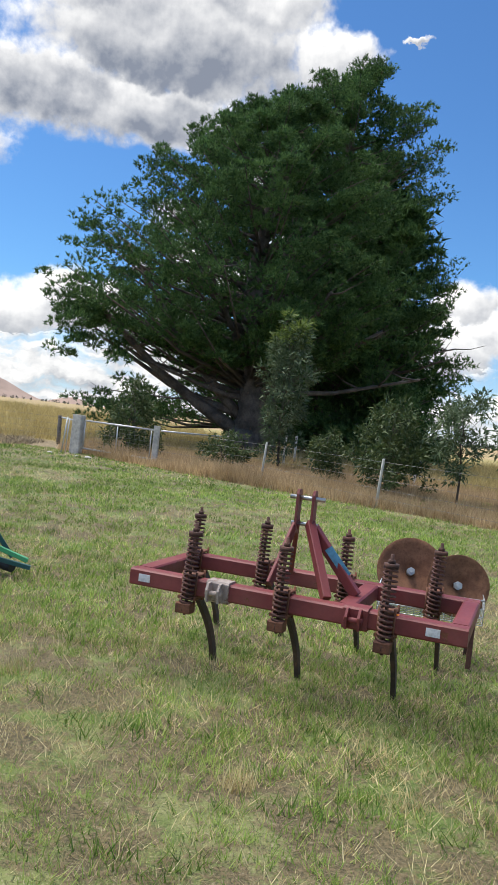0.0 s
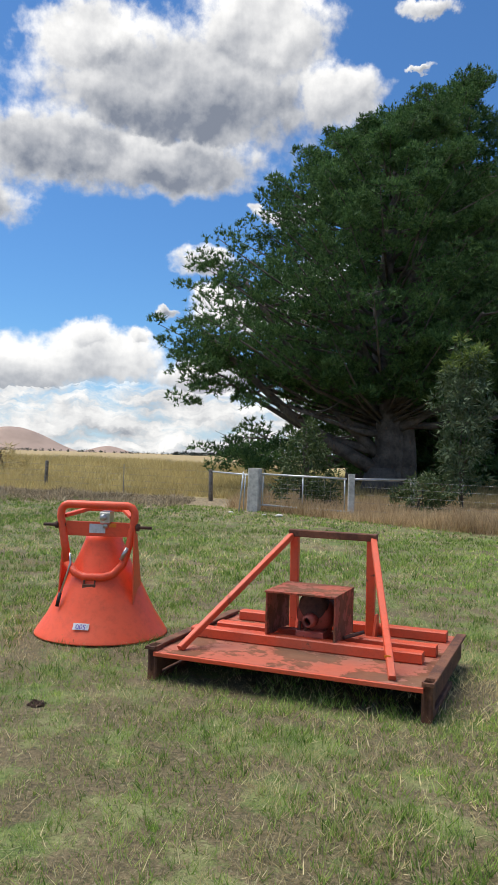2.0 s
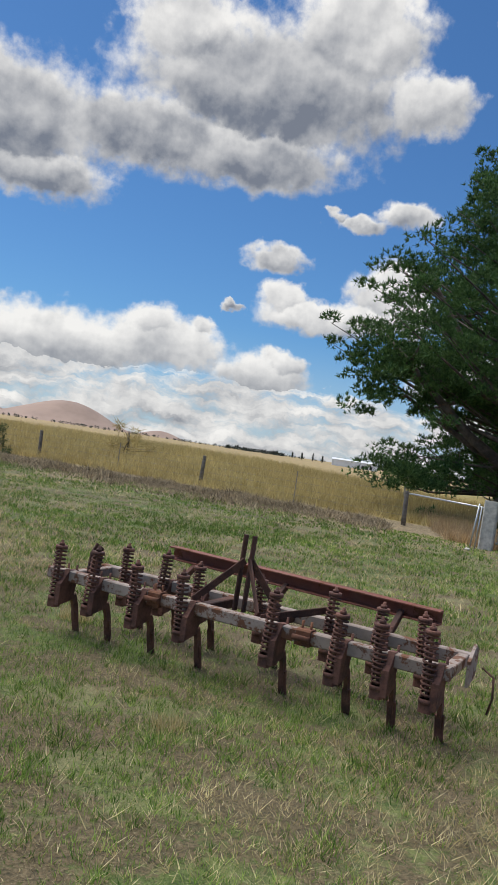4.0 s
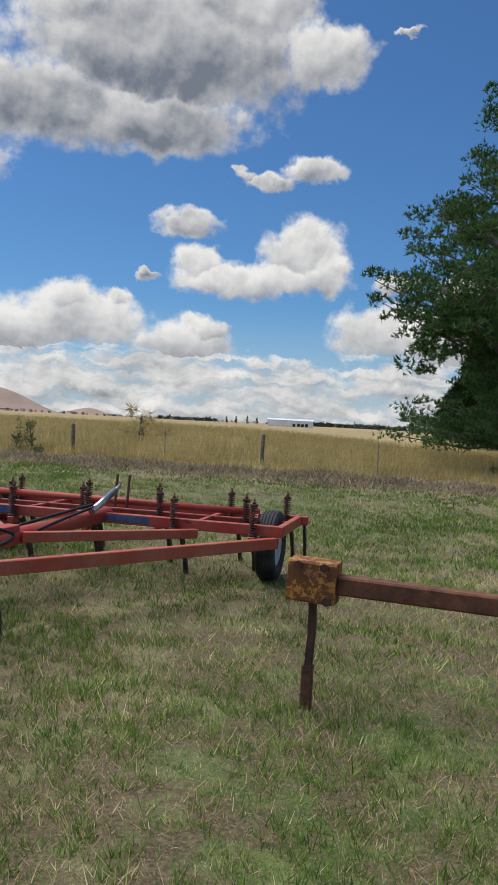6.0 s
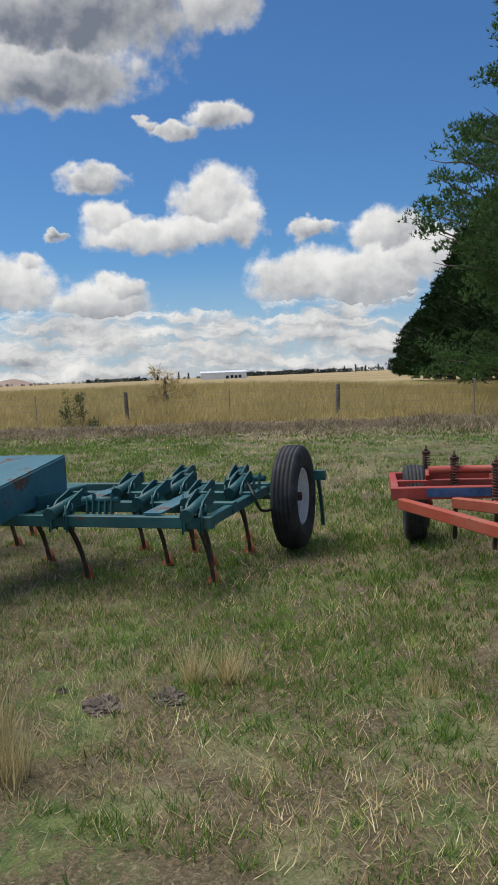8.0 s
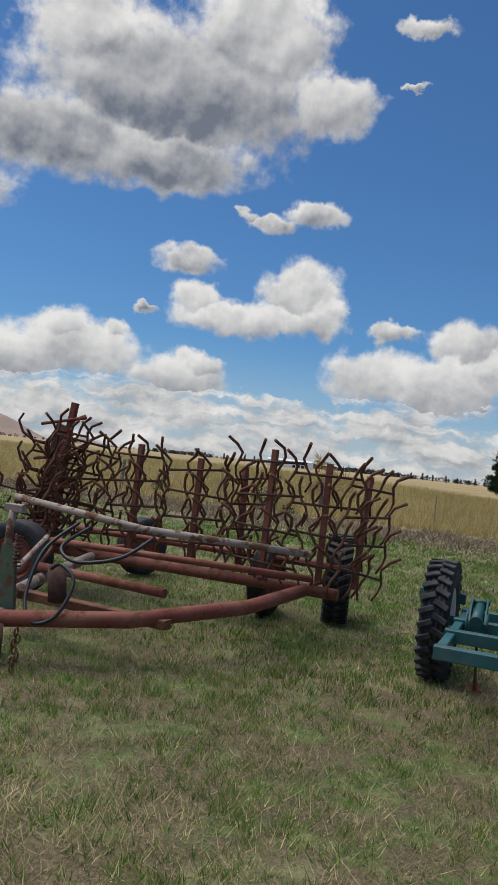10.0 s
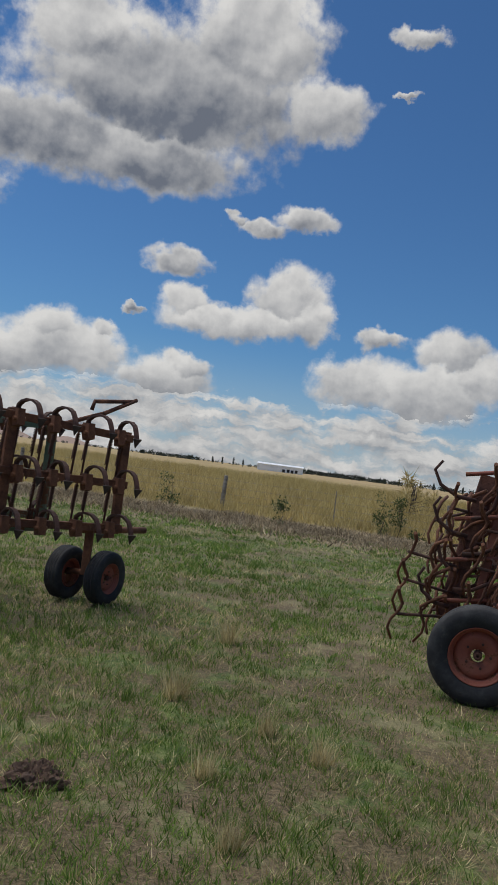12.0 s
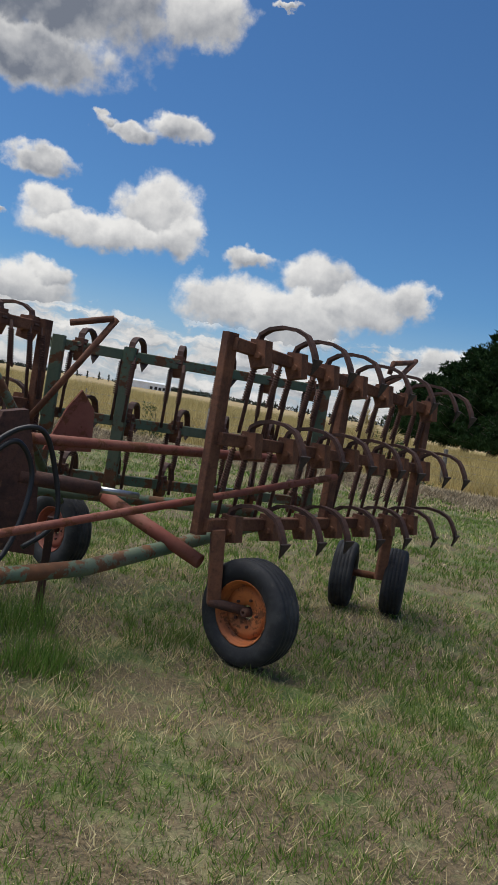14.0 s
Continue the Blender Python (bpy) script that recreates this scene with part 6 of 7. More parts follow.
    for x, y in ((-1.56, 0.68), (1.58, 0.40)):
        w = wheel(t, x, y, 0.34, 0.19, RIM_RED if x < 0 else RIM_WHITE, 90 if x < 0 else -90, 0.58, label="rusted steel rim" if x < 0 else "dirty white steel rim")
        bm = B()
        beam(bm, (x * 0.93, y, 0.34), (x * 0.93, y - 0.25, 0.64), 0.05, 0.07, 0.006)
        tube(bm, [(x * 0.90, y, 0.34), (x, y, 0.34)], 0.03, 10)
        part("wheel_arm", bm, RED, t)
    # lift ram and hoses
    bm = B()
    tube(bm, [(0.02, -0.35, 0.62), (0.03, 0.15, 0.78)], 0.034, 12), tube(bm, [(0.03, 0.15, 0.78), (0.03, 0.26, 0.82)], 0.02, 10)
    part("lift_ram", bm, STEEL, t, "hydraulic lift ram with bright rod")
    for x in (-0.03, 0.10):
        bm = B()
        beam(bm, (x, 0.30, 0.60), (x, 0.34, 0.93), 0.014, 0.04, 0.003)
        part("ram_lug", bm, RUST, t)
    loop_hose(t, [(0.0, -0.3, 0.68), (-0.18, -0.9, 0.60), (-0.32, -1.6, 0.52), (-0.5, -2.1, 0.42), (-0.42, -2.4, 0.60), (-0.30, -2.5, 0.95), (-0.28, -2.48, 1.02)])
    loop_hose(t, [(0.02, -0.3, 0.66), (-0.05, -0.9, 0.58), (-0.28, -1.7, 0.40), (-0.42, -2.2, 0.48), (-0.36, -2.45, 0.80), (-0.27, -2.5, 1.03), (-0.24, -2.5, 0.85), (-0.34, -2.6, 0.45)])
    loop_hose(t, [(-0.30, -2.5, 1.0), (-0.36, -2.6, 0.7), (-0.40, -2.7, 0.42), (-0.25, -2.7, 0.42), (0.0, -2.3, 0.50), (0.18, -2.35, 0.40), (0.26, -2.3, 0.18), (0.34, -2.4, 0.02)])
    loop_hose(t, [(-0.26, -2.5, 1.0), (-0.16, -2.1, 0.72), (0.0, -1.7, 0.58), (-0.05, -1.9, 0.50), (-0.28, -2.2, 0.50)])
    bm = B()
    tube(bm, [(-0.33, -2.5, 1.03), (-0.22, -2.5, 1.05)], 0.018, 8)
    part("hose_hook", bm, RUST_DARK, t)


build_chisel()


# Teal trailed cultivator
def build_teal():
    t = thing("trailed_cultivator", pose(-20.8, 13.7, 0, 0, 0, -20), "teal trailed cultivator with a wide box drawbar on blocks", "cultivator")
    z = 0.53
    for name, y in (("front_bar", 0.0), ("second_bar", 0.5), ("third_bar", 1.0), ("rear_bar", 1.5)):
        bm = B()
        beam(bm, (-1.88, y, z + 0.02 * (y > 0)), (1.88, y, z + 0.02 * (y > 0)), 0.075, 0.085, 0.006)
        part(name, bm, TEAL, t)
    for x in (-1.84, -0.75, 0.45, 1.84):
        bm = B()
        beam(bm, (x, 0.04, z + 0.005), (x, 1.46, z + 0.005), 0.06, 0.075, 0.005)
        part("side_bar" if abs(x) > 1 else "cross_bar", bm, TEAL, t)
    for x in (-1.25, 0.62, 1.42):
        bm = B()
        beam(bm, (x, 0.0, z + 0.055), (x, 0.95, z + 0.075), 0.14, 0.014, 0.003)
        part("tread_plate", bm, TEAL_TOP, t, "flat worn step plate")
    # drawbar: a tapered box
    bm = B()
    a = [(-0.07, -1.65, 0.34), (0.17, -1.65, 0.34), (0.17, -1.65, 0.54), (-0.07, -1.65, 0.54)]
    b = [(-0.26, 0.62, 0.64), (0.40, 0.62, 0.64), (0.40, 0.62, 0.955), (-0.26, 0.62, 0.955)]
    va, vb = [bm.verts.new(v) for v in a], [bm.verts.new(v) for v in b]
    for i in range(4):
        bm.faces.new((va[i], va[(i + 1) % 4], vb[(i + 1) % 4], vb[i]))
    bm.faces.new(va), bm.faces.new(vb)
    bmesh.ops.bevel(bm, geom=bm.edges[:], offset=0.012, segments=2, affect="EDGES")
    part("drawbar", bm, TEAL_TOP, t, "broad faded teal box drawbar with rust patches")
    bm = B()
    beam(bm, (0.14, 0.2, 0.62), (0.14, 0.95, 0.60), 0.5, 0.12, 0.01)
    part("drawbar_seat", bm, TEAL, t)
    bm = B()
    beam(bm, (-0.07, -1.70, 0.43), (0.17, -1.70, 0.43), 0.08, 0.18, 0.008)
    beam(bm, (-0.04, -1.76, 0.46), (-0.04, -1.74, 0.52), 0.012, 0.05, 0.002)
    lathe(bm, [(0.030, -0.012), (0.085, -0.012), (0.085, 0.012), (0.030, 0.012)], 20, pose(0.04, -1.775, 0.365, 90, 0, 0))
    tube(bm, [(0.04, -1.735, 0.40), (0.04, -1.735, 0.52)], 0.012, 8)
    tube(bm, [(0.13, -1.745, 0.44), (0.13, -1.76, 0.44)], 0.02, 8)
    part("hitch_eye", bm, TEAL, t)
    # tines with their spring cylinders
    spots = [(0.69, 0.0), (1.74, 0.0), (-0.93, 0.0), (-0.5, 0.0), (0.05, 0.5), (1.16, 0.5), (-1.45, 0.5), (-1.0, 0.5), (1.55, 0.5), (0.72, 1.0), (1.2, 1.0), (1.72, 1.0), (-0.6, 1.0), (-1.15, 1.0), (-1.72, 1.0), (-0.75, 1.5), (1.0, 1.5), (1.55, 1.5), (-1.4, 1.5)]
    first = None
    for k, (x, y) in enumerate(spots):
        u = B()
        tube(u, [(0, -0.14, 0.605), (0, 0.26, 0.655)], 0.040, 12)
        tube(u, [(0, -0.165, 0.60), (0, -0.14, 0.605)], 0.048, 12), tube(u, [(0, 0.26, 0.655), (0, 0.285, 0.66)], 0.048, 12)
        if first is None:
            unit = part("spring_cylinder", u, TEAL, t, "teal spring housing", pose(x, y, 0))
            bm = B()
            for s in (-0.055, 0.055):
                prism(bm, ((-0.06, 0.47), (0.06, 0.47), (0.10, 0.60), (0.30, 0.63), (0.31, 0.71), (0.24, 0.73), (0.04, 0.67), (-0.06, 0.58)), 0.012, pose(s, 0, 0, 0, 0, 90))
            tube(bm, [(-0.07, 0.27, 0.69), (0.07, 0.27, 0.69)], 0.018, 8), tube(bm, [(-0.08, 0.05, 0.60), (0.08, 0.05, 0.60)], 0.016, 8)
            for s in (-0.07, 0.07):
                tube(bm, [(s, -0.05, 0.45), (s, -0.05, 0.65)], 0.009, 6), tube(bm, [(s, 0.05, 0.45), (s, 0.05, 0.65)], 0.009, 6)
            brk = part("bracket", bm, TEAL, unit, "bolted teal bracket plates")
            bm = B()
            shank(bm, 0, 0.05, 0.52, 0.34, 0.036, 0.022, 0.02)
            tine = part("tine", bm, TINE_IRON, t, "dark curved tine", pose(x, y, 0))
            bm = B()
            prism(bm, ((-0.06, 0.0), (0.0, 0.10), (0.06, 0.0), (0.025, -0.012), (-0.025, -0.012)), 0.014, pose(0, 0.345, 0.01, -25, 0, 0))
            sweep = part("sweep", bm, ORANGE_SWEEP, tine, "rusty orange sweep point")
            first = unit
            u = None
        else:
            u.free()
            c = again(unit, t, pose(x, y, 0, 0, 0, 3 * math.sin(k * 2.3)))
            again(brk, c)
            c2 = again(tine, t, pose(x, y, 0))
            again(sweep, c2)
    for x, y in ((-0.72, 0.35), (0.95, 0.1), (-1.1, 0.75), (1.75, 1.25)):
        bm = B()
        for k in range(5):
            beam(bm, (x + 0.05 * k - 0.1, y, 0.52), (x + 0.05 * k - 0.1, y + 0.03, 0.68 + 0.03 * math.sin(k * 2)), 0.014, 0.04, 0.002)
        tube(bm, [(x - 0.15, y + 0.04, 0.66), (x + 0.15, y + 0.04, 0.66)], 0.026, 10)
        part("hinge", bm, TEAL, t)
    bm = B()
    coil(bm, (-1.0, 0.55, 0.68), (-0.75, 0.9, 0.72), 0.05, 0.010, 9)
    part("spring", bm, TEAL, t)
    for s in (-1, 1):
        w = wheel(t, s * 2.06, 1.62, 0.455, 0.22, RIM_WHITE, 90 * -s, 0.56, label="white painted steel rim", lugs=1 if s < 0 else 0)
        bm = B()
        tube(bm, [(s * 1.7, 1.62, 0.47), (s * 2.06, 1.62, 0.455)], 0.04, 12)
        beam(bm, (s * 1.78, 1.5, 0.55), (s * 1.78, 1.75, 0.45), 0.05, 0.09, 0.006)
        part("axle", bm, TEAL, t)
        bm = B()
        beam(bm, (s * 1.9, 1.95, 0.60), (s * 2.28, 1.95, 0.60), 0.06, 0.09, 0.006)
        shank(bm, s * 2.2, 1.98, 0.60, 2.15, 0.05, 0.026, 0.1)
        part("outrigger", bm, TEAL, t)
    loop_hose(t, [(1.75, 1.2, 0.66), (1.9, 0.9, 0.60), (1.95, 0.95, 0.45), (1.97, 1.3, 0.42), (1.95, 1.5, 0.55)], 0.012)
    for k, dx in enumerate((0.0, 0.035)):
        loop_hose(t, [(-0.60, 0.42, 0.60), (-0.30, 0.30, 0.82), (-0.13 + dx, 0.05 + dx, 0.93), (0.04 + dx, -0.02, 0.90), (0.10 + dx, -0.35, 0.84), (0.04 + dx, -0.8, 0.755), (0.03 + dx * 2, -1.2, 0.67)], 0.0105)
    # the hoses part on the drawbar and trail over the grass
    loop_hose(t, [(0.03, -1.2, 0.665), (-0.06, -1.5, 0.58), (-0.10, -1.75, 0.45), (-0.18, -1.95, 0.22), (-0.33, -2.12, 0.03), (-0.62, -2.25, 0.02), (-0.95, -2.1, 0.02), (-1.3, -1.8, 0.02)], 0.0105)
    loop_hose(t, [(0.10, -1.2, 0.665), (0.14, -1.6, 0.56), (0.18, -1.83, 0.40), (0.20, -2.08, 0.14), (0.12, -2.25, 0.02), (-0.1, -2.38, 0.02), (-0.4, -2.3, 0.02), (-0.58, -2.18, 0.02), (-0.5, -2.10, 0.04)], 0.0105)
    bm = B()
    tube(bm, [(0.0, -1.15, 0.69), (0.12, -1.15, 0.69)], 0.012, 8)
    part("hose_clip", bm, RUST_DARK, t)
    loop_hose(t, [(-0.62, 0.1, 0.60), (-0.58, -0.02, 0.40), (-0.56, 0.05, 0.22), (-0.5, 0.15, 0.05)], 0.012)


build_teal()
timber_stack("timber_block", -21.29, 12.30, -17, ((0.45, 0.25, 0.045, 0.03, 3), (0.40, 0.22, 0.125, 0.0, -2), (0.37, 0.22, 0.12, 0.02, 2), (0.32, 0.22, 0.11, -0.01, -1)), "weathered grey sleeper offcut propping a drawbar")



# Folded tine harrow on its cart
def harrow_panel(t, m, width, rows, z0, z1, seed, post=True):
    """One harrow leaf standing on edge: a post, cross rods and bent S-shaped tines."""
    rr = random.Random(seed)
    if post:
        bm = B()
        beam(bm, (0, 0, z0 - 0.15), (0, 0, z1 + 0.12), 0.06, 0.05, 0.005)
        part("post", bm, RED_RUSTED, t, "", m)
    for k in range(rows):
        z = z0 + (z1 - z0) * k / (rows - 1)
        bm = B()
        tilt = 0.04 * rr.uniform(-1, 1)
        tube(bm, [(-width / 2, -0.045, z - tilt), (width / 2, -0.045, z + tilt)], 0.013, 7)
        part("rod", bm, RUST_DARK, t, "", m)
        n = 4
        for j in range(n):
            x = -width / 2 + width * (j + 0.06) / (n - 0.88)
            lean = 0.05 * rr.uniform(-1, 1)
            s = 1 if j % 2 else -1
            bm = B()
            pts = [(x + s * 0.085 + lean, -0.17 - 0.03 * rr.random(), z + 0.20), (x + s * 0.025 + lean, -0.09, z + 0.135), (x - s * 0.02, -0.05, z + 0.06), (x, -0.05, z), (x + s * 0.05, -0.03, z - 0.08), (x + s * 0.055, 0.0, z - 0.16), (x, 0.02, z - 0.25)]
            tube(bm, pts, 0.016, 6, 0.011)
            part("tine", bm, RUST, t, "", m)


RED_RUSTED = painted("rust_red_steel", (0.20, 0.048, 0.030), (0.25, 0.085, 0.055), 0.45, 0.65, 0.7)


def build_harrow():
    t = thing("folding_harrow", pose(-24.45, 17.35, 0, 0, 0, -20), "rusty folding tine harrow stood upright on a wheeled cart", "harrow")
    bm = B()
    tube(bm, [(-1.75, 0, 0.42), (1.62, 0, 0.42)], 0.055, 12)
    part("main_beam", bm, RED_RUSTED, t, "rusty red round main beam")
    bm = B()
    tube(bm, [(-1.6, 0.55, 0.60), (1.5, 0.55, 0.60)], 0.035, 10)
    part("rear_beam", bm, RED_RUSTED, t)
    for k, (x, y, a, w, z0, z1) in enumerate(((1.42, -0.02, 8, 0.66, 0.66, 1.50), (0.86, -0.05, -6, 0.72, 0.62, 1.58), (0.08, 0.0, 4, 0.66, 0.70, 1.42), (-0.62, 0.0, -4, 0.62, 0.72, 1.50), (0.5, 0.3, 62, 0.6, 0.62, 1.38))):
        harrow_panel(t, pose(x, y, 0, -2, 0, a), w, 4, z0, z1, k + 3)
    harrow_panel(t, pose(1.70, 0.15, 0, 0, 5, 66), 0.7, 4, 0.62, 1.42, 31)
    harrow_panel(t, pose(-1.52, -0.05, 0, 0, 5, 98), 0.75, 4, 0.70, 1.66, 41)
    harrow_panel(t, pose(-1.30, 0.05, 0, 0, 3, 64), 0.70, 4, 0.62, 1.48, 42, False)
    harrow_panel(t, pose(-1.72, 0.05, 0, 0, 9, 132), 0.70, 4, 0.60, 1.40, 43, False)
    harrow_panel(t, pose(-1.98, -0.05, 0, 0, 4, 30), 0.62, 3, 0.52, 0.98, 46, False)
    harrow_panel(t, pose(-1.82, 0.0, 0, 0, 6, 40), 0.50, 3, 0.95, 1.42, 47, False)
    harrow_panel(t, pose(-1.48, -0.1, 0, 0, 7, 25), 0.62, 4, 0.64, 1.60, 44, False)
    bm = B()
    beam(bm, (-1.84, 0.05, 0.50), (-1.60, 0.05, 1.74), 0.15, 0.05, 0.006, (0, 1, 0))
    part("wing_plate", bm, CULT_RUST, t, "broad dark red folded wing plate")
    for k in range(7):
        z, side = 0.62 + 0.15 * k, 1 if k % 2 else -1
        x = -1.80 + 0.16 * k / 8
        size = 0.75 + 0.25 * math.sin(k * 2.3)
        bm = B()
        tube(bm, [(x, -0.08, z), (x + side * 0.16 * size, -0.11, z + 0.02), (x + side * 0.30 * size, -0.13, z + 0.10), (x + side * 0.36 * size, -0.14, z + 0.22), (x + side * 0.30 * size, -0.15, z + 0.30)], 0.019, 7, 0.012)
        part("hooked_tine", bm, RUST_DARK, t, "thick hooked harrow tine")
    for z in (0.70, 1.05, 1.40, 1.78):
        bm = B()
        tube(bm, [(-2.02 + 0.13 * z, -0.07, z - 0.05), (-1.45 + 0.13 * z, -0.11, z + 0.05)], 0.018, 8)
        part("tine_bar", bm, RED_RUSTED, t)
    bm = B()
    beam(bm, (-1.62, -0.06, 0.45), (-1.40, -0.06, 1.98), 0.07, 0.06, 0.006)
    part("wing_post", bm, RED_RUSTED, t)
    wheel(t, -1.50, -0.62, 0.375, 0.20, RIM_RED, 4, 0.56, label="rust-red steel rim")
    wheel(t, -1.35, 1.65, 0.36, 0.20, RIM_RED, 70, 0.56, label="rust-red steel rim")
    wheel(t, 0.70, 0.62, 0.36, 0.20, RIM_RED, 90, 0.56, label="rust-red steel rim")
    wheel(t, 1.36, 0.95, 0.44, 0.26, RIM_WHITE, -75, 0.5, lugs=1, label="white painted steel rim")
    for p, q, r, mat in (((-1.5, -0.42, 0.40), (-1.5, 0.0, 0.42), 0.04, RED_RUSTED), ((-1.35, 1.55, 0.38), (-1.2, 0.0, 0.42), 0.035, RED_RUSTED), ((0.6, 0.6, 0.36), (0.6, 0.0, 0.42), 0.035, RED_RUSTED), ((1.28, 0.9, 0.44), (1.25, 0.0, 0.42), 0.035, RED_RUSTED)):
        bm = B()
        tube(bm, [p, q], r, 10)
        part("stub_axle", bm, mat, t)
    # drawbar, turntable and lift frame towards the hitch
    for pts, r, mat, lab in (([(-0.95, -0.15, 0.42), (-0.70, -1.3, 0.36), (-0.38, -2.45, 0.30), (-0.10, -2.70, 0.30)], 0.05, BARE_PATCHY, "flaking pale-painted drawbar pipe"), ([(-0.10, -2.62, 0.30), (0.7, -2.2, 0.36), (1.2, -1.2, 0.40), (1.3, -0.1, 0.42)], 0.06, RED_RUSTED, ""), ([(-1.15, -1.2, 1.02), (0.2, -1.25, 0.90), (1.5, -0.6, 0.82)], 0.032, BARE_PATCHY, ""), ([(-1.0, -0.8, 0.62), (0.4, -1.0, 0.66), (1.5, -0.5, 0.6)], 0.03, RED_RUSTED, ""), ([(-0.98, -0.9, 0.66), (-0.55, -1.8, 0.56), (-0.48, -2.3, 0.34)], 0.024, BARE_PATCHY, ""), ([(-0.75, -1.3, 0.45), (0.6, -1.5, 0.45)], 0.04, RED_RUSTED, "")):
        bm = B()
        tube(bm, pts, r, 10)
        part("drawbar_pipe", bm, mat, t, lab)
    bm = B()
    prism(bm, ((-0.06, 0.30), (0.09, 0.30), (0.05, 0.78), (-0.05, 0.78)), 0.05, pose(-0.28, -2.35, 0, 0, 0, 12))
    part("lift_post", bm, OLD_GREEN, t, "chalky green lift post")
    bm = B()
    tube(bm, [(-0.30, -2.35, 0.70), (-0.30, -2.33, 1.05)], 0.03, 10), beam(bm, (-0.36, -2.33, 1.04), (-0.20, -2.33, 1.04), 0.06, 0.06, 0.006)
    part("lift_head", bm, BARE_PATCHY, t)
    for x in (-0.40, -0.18):
        bm = B()
        coil(bm, (x, -2.38, 0.62), (x, -2.38, 0.86), 0.028, 0.006, 9)
        part("spring", bm, SPRING, t, "rusty coil spring")
    bm = B()
    beam(bm, (-0.50, -2.60, 0.345), (-0.12, -2.62, 0.345), 0.16, 0.02, 0.004)
    for x in (-0.4, -0.2):
        tube(bm, [(x, -2.6, 0.35), (x, -2.6, 0.375)], 0.02, 6)
    part("turntable_plate", bm, BARE_PATCHY, t)
    bm = B()
    tube(bm, [(-0.02, -2.1, 0.62), (0.08, -2.2, 0.40)], 0.07, 12)
    part("lift_ram", bm, RUST_DARK, t, "fat rusty hydraulic ram")
    bm = B()
    beam(bm, (-0.45, -1.9, 0.33), (0.9, -2.0, 0.33), 0.10, 0.07, 0.006)
    part("cross_beam", bm, RUST, t)
    loop_hose(t, [(0.0, -1.9, 0.95), (-0.08, -2.2, 0.75), (-0.02, -2.45, 0.45), (0.12, -2.55, 0.30), (0.28, -2.5, 0.36), (0.30, -2.35, 0.58), (0.15, -2.3, 0.68), (0.0, -2.2, 0.62)], 0.014)
    loop_hose(t, [(0.05, -1.8, 0.92), (0.0, -2.1, 0.78), (0.2, -2.2, 0.70), (0.5, -2.1, 0.76), (0.6, -1.8, 0.9)], 0.014)
    bm = B()
    for k in range(7):
        c = Vector((0.18 + 0.02 * math.sin(k * 2), -2.78, 0.28 - 0.04 * k))
        pts = [tuple(c + Vector((0.018 * math.cos(a) if k % 2 else 0, 0.018 * math.cos(a) if not k % 2 else 0, 0.030 * math.sin(a)))) for a in [j * math.tau / 10 for j in range(11)]]
        tube(bm, pts, 0.007, 6)
    part("chain", bm, RUST, t, "rusty hanging safety chain")
    bm = B()
    tube(bm, [(-0.04, -2.68, 0.28), (-0.02, -2.70, 0.0)], 0.03, 8)
    part("prop_leg", bm, RUST_DARK, t)
    bm = B()
    tube(bm, [(-1.05, -0.1, 0.45), (-1.0, -0.7, 0.62), (-0.9, -1.1, 0.40)], 0.018, 7)
    part("wheel_brace", bm, RUST, t)


build_harrow()


